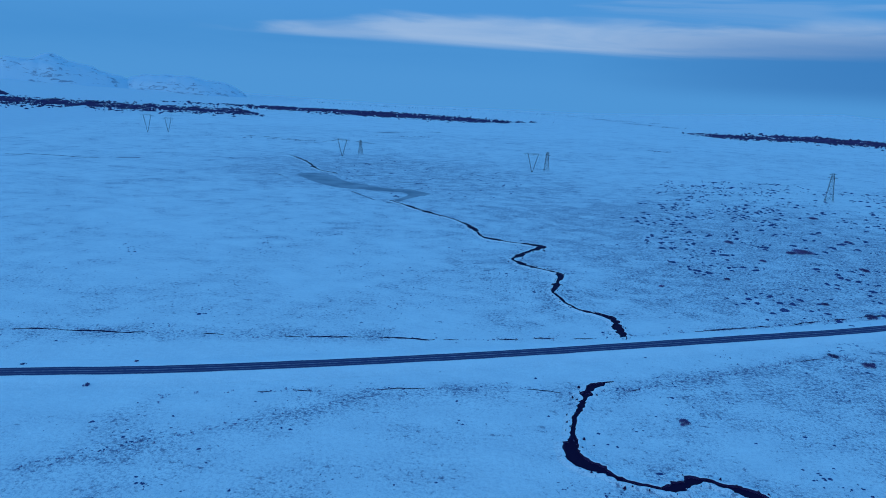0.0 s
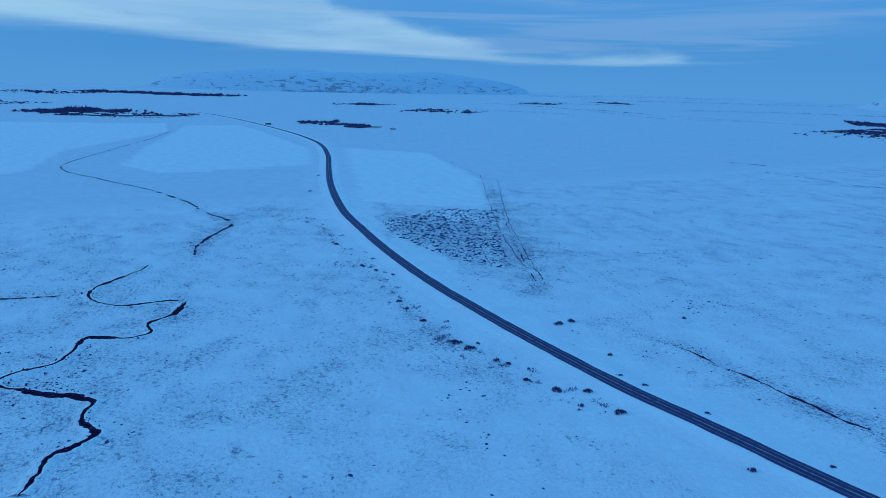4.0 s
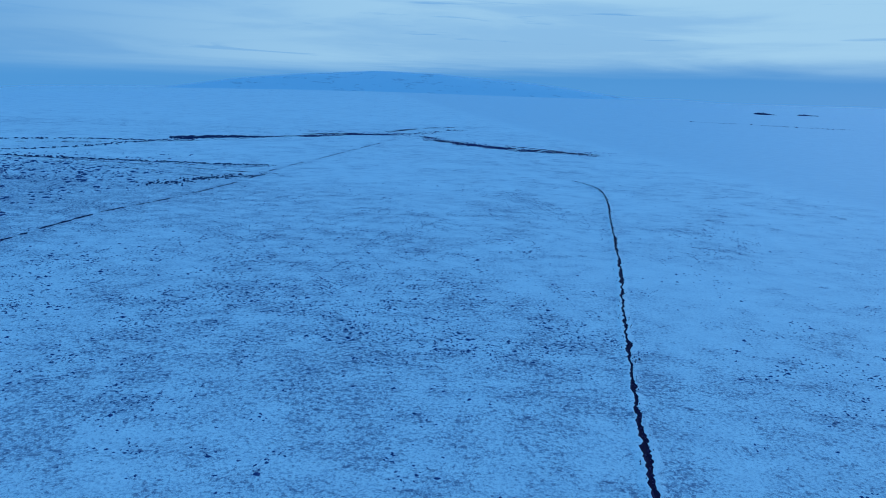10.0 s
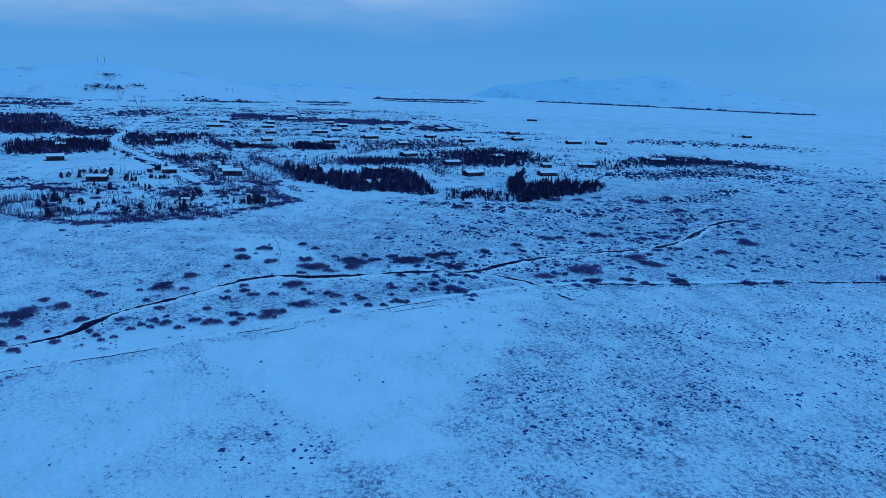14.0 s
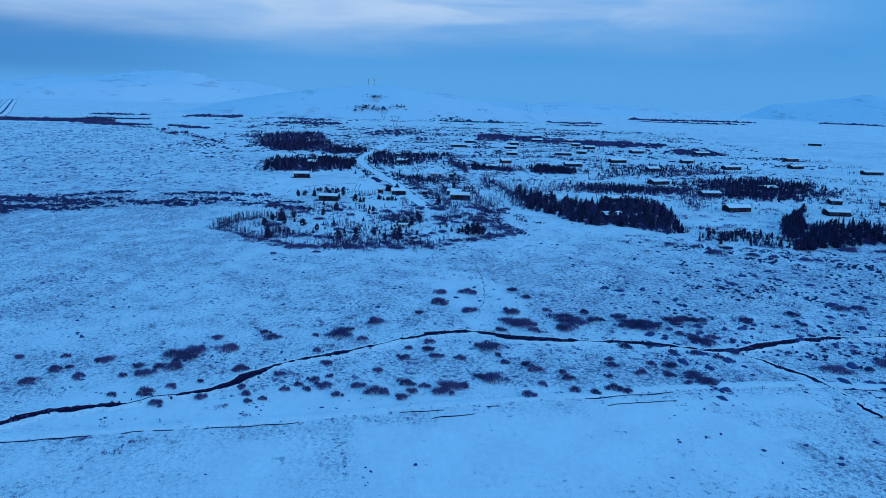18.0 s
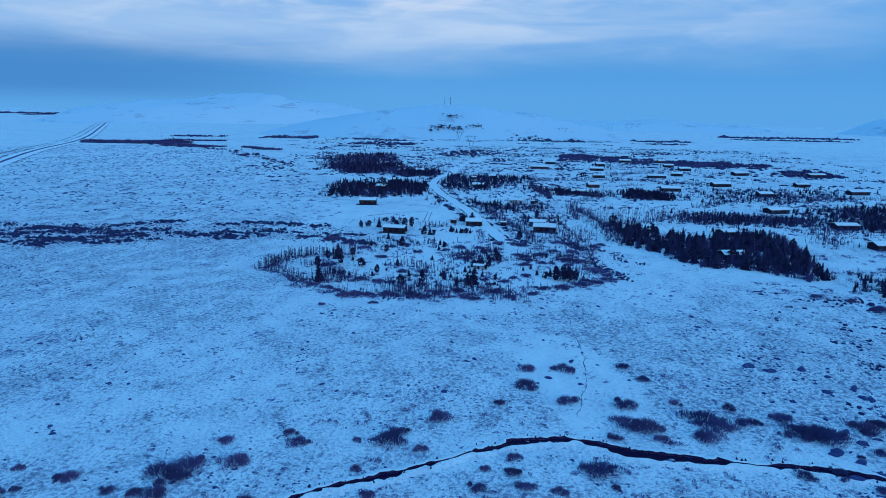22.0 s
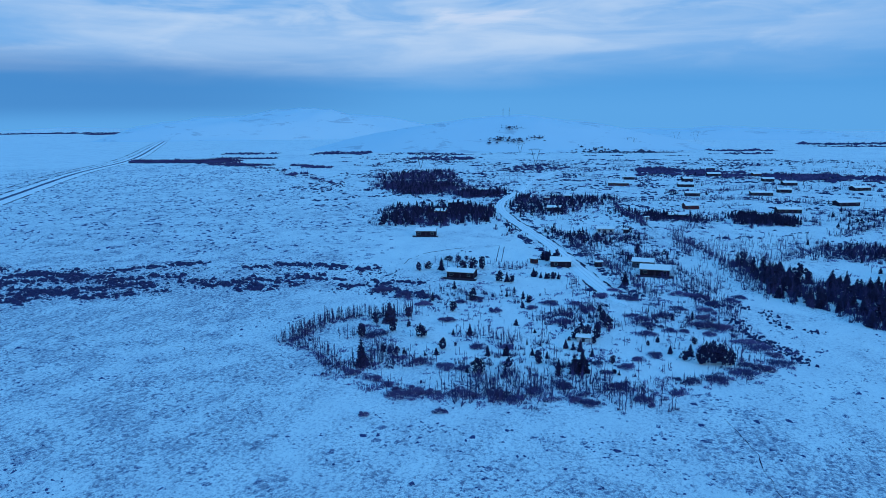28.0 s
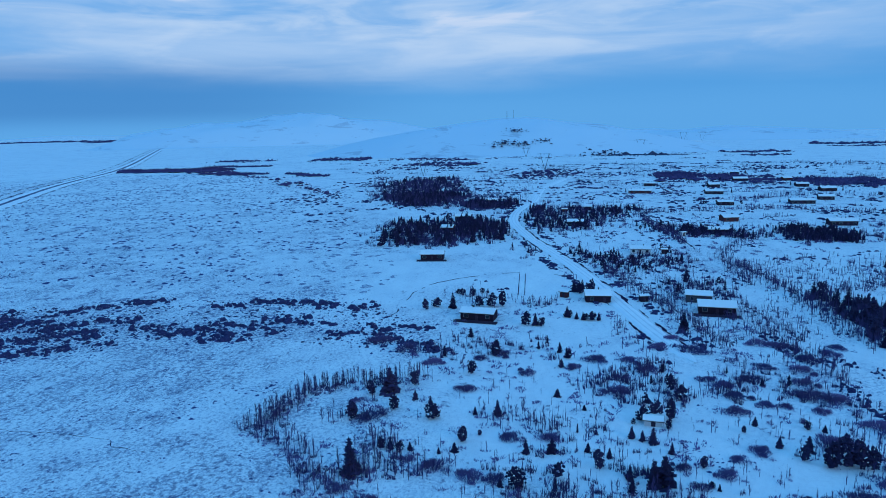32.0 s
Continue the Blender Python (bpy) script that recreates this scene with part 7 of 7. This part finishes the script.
M_BOARDS = [boards("dark_boards", (0.014, 0.008, 0.018), (0.040, 0.024, 0.044)), boards("red_boards", (0.07, 0.020, 0.024), (0.13, 0.040, 0.045)), boards("grey_boards", (0.045, 0.045, 0.06), (0.09, 0.09, 0.115)),
            boards("white_boards", (0.45, 0.46, 0.48), (0.62, 0.63, 0.65))]
M_DECK = boards("deck_wood", (0.030, 0.020, 0.036), (0.065, 0.045, 0.070))
M_TRIM = plain("window_trim", (0.16, 0.16, 0.18), (0.26, 0.26, 0.29), 2.0, 0.6)
M_ROOFSIDE = plain("roof_edge", (0.04, 0.04, 0.045), (0.09, 0.09, 0.1), 2.0, 0.6)
m, t, b = material("window_glass", 0.06)
b.inputs["Base Color"].default_value = (0.02, 0.025, 0.035, 1)
b.inputs["Specular IOR Level"].default_value = 0.6
M_GLASS = m


def box(bm, x0, x1, y0, y1, z0, z1):
    v = [bm.verts.new((x, y, z)) for z in (z0, z1) for x, y in ((x0, y0), (x1, y0), (x1, y1), (x0, y1))]
    for f in ((3, 2, 1, 0), (4, 5, 6, 7), (0, 1, 5, 4), (1, 2, 6, 5), (2, 3, 7, 6), (3, 0, 4, 7)):
        bm.faces.new([v[i] for i in f])


def boxed(*a):
    bm = bmesh.new()
    box(bm, *a)
    return bm


def gable(l_, w, z0, rise, over, thick):
    """A gable roof slab with its ridge along x."""
    bm = bmesh.new()
    x0, x1, y0, y1 = -l_ / 2 - over, l_ / 2 + over, -over, w + over
    prof = [(y0, z0), (w / 2, z0 + rise), (y1, z0), (y1, z0 + thick), (w / 2, z0 + rise + thick), (y0, z0 + thick)]
    a = [bm.verts.new((x0, y, z)) for y, z in prof]
    c = [bm.verts.new((x1, y, z)) for y, z in prof]
    for k in range(6):
        bm.faces.new((a[k], c[k], c[(k + 1) % 6], a[(k + 1) % 6]))
    for q_ in (a, c):
        f1, f2 = (q_[0], q_[1], q_[4], q_[5]), (q_[1], q_[2], q_[3], q_[4])
        bm.faces.new(f1)
        bm.faces.new(f2)
    bmesh.ops.recalc_face_normals(bm, faces=bm.faces[:])
    return bm


def cabin(x, y, l_, heading, rng, tall=None, deck=False, wall=None, kind="cabin", label=None):
    """A cabin whose front stands on the line through (x, y); y grows towards its back."""
    shed = l_ < 4.5
    w = l_ * 0.75 if shed else rng.uniform(6.2, 8.0) if l_ < 24 else 12.0
    h = tall or (2.0 if shed else rng.uniform(2.2, 2.5) if l_ < 24 else 4.2)
    rise = w * rng.uniform(0.13, 0.20)
    tone = rng.choices((0, 1, 2, 3), (9, 1.5, 1, 0.4))[0] if wall is None else wall
    words = ("dark-brown", "red-brown", "grey", "white")[tone]
    top = tagged(new(kind), label or f"{words} timber {'shed' if shed else 'cabin'} with a snow-covered roof", "shed" if shed else "house", "cabins of the hamlet" if kind == "cabin" else "farm buildings")
    top.location = (x, y, float(ground_z(x, y)) + (0.25 if deck else 0.0))
    top.rotation_euler = (0, 0, radians(heading))
    mat = M_BOARDS[tone]
    z = -0.3
    part("wall", boxed(-l_ / 2, l_ / 2, 0, 0.2, z, h), mat, top)
    part("wall", boxed(-l_ / 2, l_ / 2, w - 0.2, w, z, h), mat, top)
    for sx in (-1, 1):
        bm = bmesh.new()
        x0, x1 = (sx * l_ / 2, sx * (l_ / 2 - 0.2))
        prof = [(0.2, z), (w - 0.2, z), (w - 0.2, h), (w / 2, h + rise * 0.96), (0.2, h)]
        a, c = [bm.verts.new((x0, q_[0], q_[1])) for q_ in prof], [bm.verts.new((x1, q_[0], q_[1])) for q_ in prof]
        bm.faces.new(a), bm.faces.new(c)
        for k in range(5):
            bm.faces.new((a[k], a[(k + 1) % 5], c[(k + 1) % 5], c[k]))
        bmesh.ops.recalc_face_normals(bm, faces=bm.faces[:])
        part("gable_wall", bm, mat, top)
    part("roof", gable(l_, w, h, rise, 0.45, 0.14), M_ROOFSIDE, top)
    part("snow_cover", gable(l_, w, h + 0.145, rise, 0.40, 0.20), M_SNOW, top, "thick white snow on the roof")
    n = max(1, int(l_ / 3.0))
    for k in range(n):
        cx = -l_ / 2 + l_ * (k + 0.5) / n
        if k == n // 2 and not shed or shed:
            d = part("door", boxed(cx - 0.45, cx + 0.45, -0.05, 0.0, 0.0, min(1.95, h - 0.1)), M_DECK, top)
            part("door_handle", boxed(cx + 0.28, cx + 0.36, -0.10, -0.05, 0.95, 1.05), M_TRIM, d)
        else:
            ww = rng.uniform(0.5, 0.85)
            win = part("window", boxed(cx - ww, cx + ww, -0.03, 0.0, 0.85, 1.9), M_GLASS, top)
            bm = bmesh.new()
            box(bm, cx - ww - 0.08, cx - ww, -0.07, -0.001, 0.77, 1.98)
            box(bm, cx + ww, cx + ww + 0.08, -0.07, -0.001, 0.77, 1.98)
            box(bm, cx - ww, cx + ww, -0.07, -0.001, 1.9, 1.98)
            box(bm, cx - ww, cx + ww, -0.07, -0.001, 0.77, 0.85)
            part("frame", bm, M_TRIM, win)
    if not shed and rng.random() < 0.6:
        cx, cy = rng.uniform(-l_ / 3, l_ / 3), w * 0.5
        part("chimney", boxed(cx - 0.2, cx + 0.2, cy - 0.2, cy + 0.2, h + rise, h + rise + 0.95), M_ROOFSIDE, top)
    if deck:
        part("deck", boxed(-l_ / 2 - 1.6, l_ / 2 + 1.6, -2.6, -0.02, -0.28, -0.02), M_DECK, top, "dark timber deck in front of the cabin")
        bm = bmesh.new()
        box(bm, -l_ / 2 - 1.6, l_ / 2 + 1.6, -2.6, -2.52, 0.55, 0.66)
        box(bm, -l_ / 2 - 1.6, l_ / 2 + 1.6, -2.6, -2.52, 0.20, 0.29)
        part("rail", bm, M_DECK, top)
        k = int((l_ + 3.2) / 1.8)
        for i in range(k + 1):
            px = -l_ / 2 - 1.6 + (l_ + 3.1) * i / k
            part("post", boxed(px, px + 0.09, -2.70, -2.61, -0.28, 0.7), M_DECK, top)
    return top


rng = random.Random(31)
for i, (x, y, l_, a) in enumerate(CABINS_NEAR):
    cabin(x, y, l_, a, rng, tall=1.25 if i == 6 else None, deck=i in (0, 1, 7), wall={0: 0, 1: 0, 2: 2, 6: 3, 17: 3, 18: 1}.get(i))
for x, y, l_, a in CABINS_FAR + CABINS_SOUTH:
    cabin(x, y, l_, a, rng)
for x, y, l_, a in FARMS:
    cabin(x, y, l_, a, rng, kind="farm_building", wall=rng.choice((2, 2, 3, 0)), label="long grey farm building with a snow-covered roof" if l_ > 24 else "farm building with a snow-covered roof")

# ---- hamlet road, tracks ----
M_PACKED = plain("packed_snow", (0.90, 0.91, 0.93), (0.96, 0.97, 0.98), 0.25, 0.7, 0.2)
M_RUT = plain("rut_slush", (0.74, 0.76, 0.79), (0.86, 0.88, 0.90), 0.3)
lane_pts = curve_points(LANE, 3.0)
lane_w = np.minimum(1.0, 0.1 + np.arange(len(lane_pts)) / 5.0)
lane = band("lane", lane_pts, [(-2.9 * lane_w, 0.02), (-2.0 * lane_w, 0.32), (2.0 * lane_w, 0.32), (2.9 * lane_w, 0.02)], M_PACKED)
tagged(lane, "snow-covered gravel lane between the cabin plots", "road", kind="structure")
for off, s_ in ((-1.0, 1), (0.9, 2)):
    w_ = (0.22 + np.abs(wobble(lane_pts, 7, 0.25, s_))) * lane_w
    side = lane_pts + sides(lane_pts) * off * lane_w[:, None]
    tagged(band("wheel_rut", side, [(-w_, 0.35), (w_, 0.35)], M_RUT), "grey wheel rut in the packed snow", "rut", kind="structure")
for off, s_ in ((3.8, 17), (-3.8, 25)):
    broken_ditch("ditch", [tuple(q_) for q_ in (lane_pts + sides(lane_pts) * off)[2:110:4]], 0.95, "dark ditch beside the snowy lane", s_, -0.16)
broken_ditch("ditch", [(386, 81), (423, 79), (444, 66), (456, 41), (451, 23)], 0.5, "dark furrow of a track curving round the plots", 31, -0.12)
broken_ditch("ditch", [(651, -27), (571, -35), (505, -39)], 0.9, "straight dark ditch between two plots", 32, -0.3)
for shift in (0.0, 2.4):
    edge_pts = np.array([(418 + 3.0 * k_, 40.5 - shift + 0.12 * k_) for k_ in range(13)])
    edge_w = 0.12 + np.abs(wobble(edge_pts, 2.0, 0.14, shift))
    tagged(band("furrow", edge_pts, [(-edge_w, 0.02), (0.0, 0.14), (edge_w, 0.02)], M_EARTH), "straight dark furrow between two plots", "ditch", kind="structure")

HIGHWAY = [(353, 342), (430, 377), (511, 414), (640, 475), (877, 588), (1260, 759), (1875, 1094), (3206, 1834)]
hw_pts = curve_points(HIGHWAY, 8.0)
tagged(band("highway_embankment", hw_pts, [(-12, 0.02), (-4.2, 0.5), (4.2, 0.5), (12, 0.02)], M_PACKED), "snowy embankment of the far road", "embankment", kind="structure")
tagged(band("highway", hw_pts, [(-2.3 + wobble(hw_pts, 20, 0.6, 3), 0.54), (0.0, 0.56), (2.3 + wobble(hw_pts, 20, 0.6, 4), 0.54)], M_ROAD, "across", [-0.8, 0.35, 0.8]), "dark wet road running straight across the plain", "road", kind="structure")
for off, s_ in ((-12.0, 5), (14.0, 6), (27.0, 7)):
    line = [tuple(q_) for q_ in (hw_pts + sides(hw_pts) * off)[::6]]
    broken_ditch("ditch", line, 2.4, "dark ditch along the far road", 40 + s_, -0.3)


def footpath(ctrl, seed):
    pts = curve_points(ctrl, 0.7)
    pts = pts + sides(pts) * wobble(pts, 4, 0.9, seed)[:, None]
    w_ = np.maximum(0.03, 0.07 + wobble(pts, 1.1, 0.12, seed + 1))
    return tagged(band("footpath", pts, [(-w_, 0.015), (w_, 0.015)], M_EARTH), "thin dark trodden rill in the snow", "path", kind="structure")


footpath([(262, -22), (250, -24), (238, -24.5), (218, -25), (200, -24), (178, -20)], 51)
footpath([(300, 170), (293, 150), (292.5, 135), (291, 121), (288, 116), (287, 108)], 53)
broken_ditch("ditch", [(-266, 30), (-267, 20), (-271, 2)], 1.6, "open dark end of the ditch", 20, -0.9)
broken_ditch("ditch", [(-190, 20), (-205, 4), (-222, -14), (-240, -40)], 0.45, "thin dark ditch in the moor", 21, 0.12)


# ---- fence over the moor ----
fence = tagged(new("fence"), "row of weathered fence posts with sagging wire across the moor", "fence")
post_me = to_mesh("post", boxed(-0.06, 0.06, -0.06, 0.06, -0.1, 1.15), M_BARK)
post_pts = curve_points(FENCE_MOOR, 4.0)
for x, y in post_pts:
    p_ = hang("post", post_me, None, fence)
    p_.location = (x + random.uniform(-0.1, 0.1), y + random.uniform(-0.1, 0.1), 0)
    p_.rotation_euler = (random.uniform(-0.08, 0.08), random.uniform(-0.08, 0.08), random.uniform(0, 1))
for z in (0.5, 0.95):
    bm = bmesh.new()
    for a, c in zip(post_pts, post_pts[1:]):
        tube(bm, (*a, z), (*c, z), 0.012, 0.012, 3)
    part("wire", bm, M_ROOFSIDE, fence)

# ---- power lines ----
M_STEEL = plain("galvanised_steel", (0.10, 0.11, 0.12), (0.20, 0.21, 0.23), 3.0, 0.5, metal=0.6)


def v_tower(x, y, h, heading, label="guyed steel V tower of the power line standing in snow"):
    """Two lattice legs rise from one foot to a crossarm, held by guy wires."""
    top = tagged(new("power_pylon"), label, "pylon", "pylons of the power line")
    top.location, top.rotation_euler = (x, y, float(ground_z(x, y))), (0, 0, radians(heading))
    span = h * 0.30
    for s_ in (-1, 1):
        bm = bmesh.new()
        for d in (-0.22, 0.22):
            tube(bm, (s_ * 0.2 + d * 0.4, d, -0.3), (s_ * span + d, d, h), 0.13, 0.13, 4)
        for k in range(8):
            u0, u1 = k / 8, (k + 1) / 8
            tube(bm, (s_ * (0.2 + (span - 0.2) * u0), -0.2, h * u0), (s_ * (0.2 + (span - 0.2) * u1), 0.2, h * u1), 0.06, 0.06, 3)
        part("leg", bm, M_STEEL, top)
        bm = bmesh.new()
        for gy_ in (-1, 1):
            tube(bm, (s_ * span, 0, h), (s_ * h * 0.42, gy_ * h * 0.45, 0), 0.03, 0.03, 3)
        part("guy_wire", bm, M_STEEL, top)
    bm = bmesh.new()
    for d in (-0.25, 0.25):
        tube(bm, (-span * 1.75, d, h), (span * 1.75, d, h), 0.12, 0.12, 4)
        tube(bm, (-span * 1.2, d, h + 0.9), (span * 1.2, d, h + 0.9), 0.10, 0.10, 4)
    for k in range(9):
        a = -span * 1.2 + span * 2.4 * k / 8
        tube(bm, (a, 0, h), (a + span * 0.15, 0, h + 0.9), 0.06, 0.06, 3)
    part("crossarm", bm, M_STEEL, top)
    for k in (-1.55, 0, 1.55):
        bm = bmesh.new()
        tube(bm, (k * span, 0, h - 1.9), (k * span, 0, h - 0.05), 0.10, 0.10, 6)
        part("insulator", bm, M_GLASS, top)
    return top


def lattice_tower(x, y, h, heading, label="tapering steel lattice tower of the power line"):
    top = tagged(new("power_pylon"), label, "pylon", "pylons of the power line")
    top.location, top.rotation_euler = (x, y, float(ground_z(x, y))), (0, 0, radians(heading))
    wide, head = h * 0.13, h * 0.04
    at_ = lambda s_, t_, u: (s_ * (wide + (head - wide) * u), t_ * (wide + (head - wide) * u), h * u)
    for s_, t_ in ((-1, -1), (1, -1), (1, 1), (-1, 1)):
        bm = bmesh.new()
        tube(bm, at_(s_, t_, -0.01), at_(s_, t_, 1), 0.17, 0.12, 4)
        part("leg", bm, M_STEEL, top)
    bm = bmesh.new()
    cuts = [0, 0.2, 0.38, 0.54, 0.68, 0.8, 0.9, 1.0]
    ring = ((-1, -1), (1, -1), (1, 1), (-1, 1))
    for u0, u1 in zip(cuts, cuts[1:]):
        for k in range(4):
            a, c = ring[k], ring[(k + 1) % 4]
            tube(bm, at_(*a, u0), at_(*c, u1), 0.07, 0.07, 3)
            tube(bm, at_(*c, u0), at_(*a, u1), 0.07, 0.07, 3)
            tube(bm, at_(*a, u1), at_(*c, u1), 0.07, 0.07, 3)
    part("bracing", bm, M_STEEL, top)
    for z, r_ in ((0.84, 0.17), (0.97, 0.13)):
        bm = bmesh.new()
        for d in (-0.3, 0.3):
            tube(bm, (-h * r_, d, h * z), (h * r_, d, h * z), 0.11, 0.11, 4)
            tube(bm, (-h * r_, d, h * z), (0, d, h * z + h * 0.05), 0.07, 0.07, 3)
            tube(bm, (h * r_, d, h * z), (0, d, h * z + h * 0.05), 0.07, 0.07, 3)
        part("crossarm", bm, M_STEEL, top)
    return top


for x, y, h in ((-389, 907, 21.5), (-369, 924, 17.5), (-110, 729, 17.0), (82, 671, 17.0)):
    v_tower(x, y, h, -22)
for x, y, h in ((-95, 762, 14.5), (98, 688, 18.0), (314, 568, 22.5)):
    lattice_tower(x, y, h, -22)
for x, y, h in ((1037, 43, 19.0), (1407, 83, 15.0), (962, 181, 17.0), (1536, -126, 24.0), (2600, -380, 34.0), (2904, -499, 34.0)):
    v_tower(x, y, h, 70)
lattice_tower(599, 520, 34.5, 20)
v_tower(587, 492, 27.0, 20)

# ---- rocks and masts on the hill ----
def crag(x, y, long_, tall, seed, label="dark broken rock outcrop on the snowy hillside"):
    """A low outcrop: tilted blocks of rock in a ragged row that faces the plots, with snow between them."""
    g = random.Random(seed)
    bm = bmesh.new()
    for _ in range(int(long_ * 1.6)):
        u, v = g.gauss(0, 0.32) * long_, g.gauss(0, 0.25) * long_
        px, py, r_ = x + v, y + u, g.uniform(0.04, 0.14) * tall * (2.0 if g.random() < 0.15 else 1.0)
        clump(bm, (px, py, float(ground_z(px, py)) + lift_of(px, py) + r_ * 0.15), r_ * g.uniform(1.2, 2.6), g, 0.42)
    return tagged(part("rock_outcrop", bm, M_CRAG), label, "rocks", kind="structure")


def lift_of(x, y):
    """How high the hill that carries the masts stands over the plain."""
    cx, cy, half_len, half_wide, height = HILLS[7][1], HILLS[7][2], HILLS[7][4], HILLS[7][5], HILLS[7][6]
    c, s_ = math.cos(radians(HILLS[7][3])), math.sin(radians(HILLS[7][3]))
    u, v = ((x - cx) * c + (y - cy) * s_) / half_len, ((y - cy) * c - (x - cx) * s_) / half_wide
    return height * max(0.0, 1 - u * u - v * v) ** 1.2


M_CRAG = plain("dark_rock", (0.030, 0.036, 0.080), (0.085, 0.09, 0.15), 0.2, 0.9)
for k_, row in enumerate(CRAGS):
    crag(*row, 90 + k_)

for dx, dy, h in ((0, 0, 15.0), (6, 14, 13.0)):
    mx, my = MAST[0] + dx, MAST[1] + dy
    top = tagged(new("radio_mast"), "thin steel radio mast on the snowy hilltop", "mast", "masts on the hill")
    top.location = (mx, my, MAST[2])
    bm = bmesh.new()
    tube(bm, (0, 0, -6), (0, 0, h), 0.55, 0.25, 6)
    part("pole", bm, M_STEEL, top)
    for z in (0.55, 0.8):
        bm = bmesh.new()
        tube(bm, (-0.6, 0, h * z), (0.8, 0, h * z), 0.7, 0.7, 8)
        part("dish", bm, M_TRIM, top)
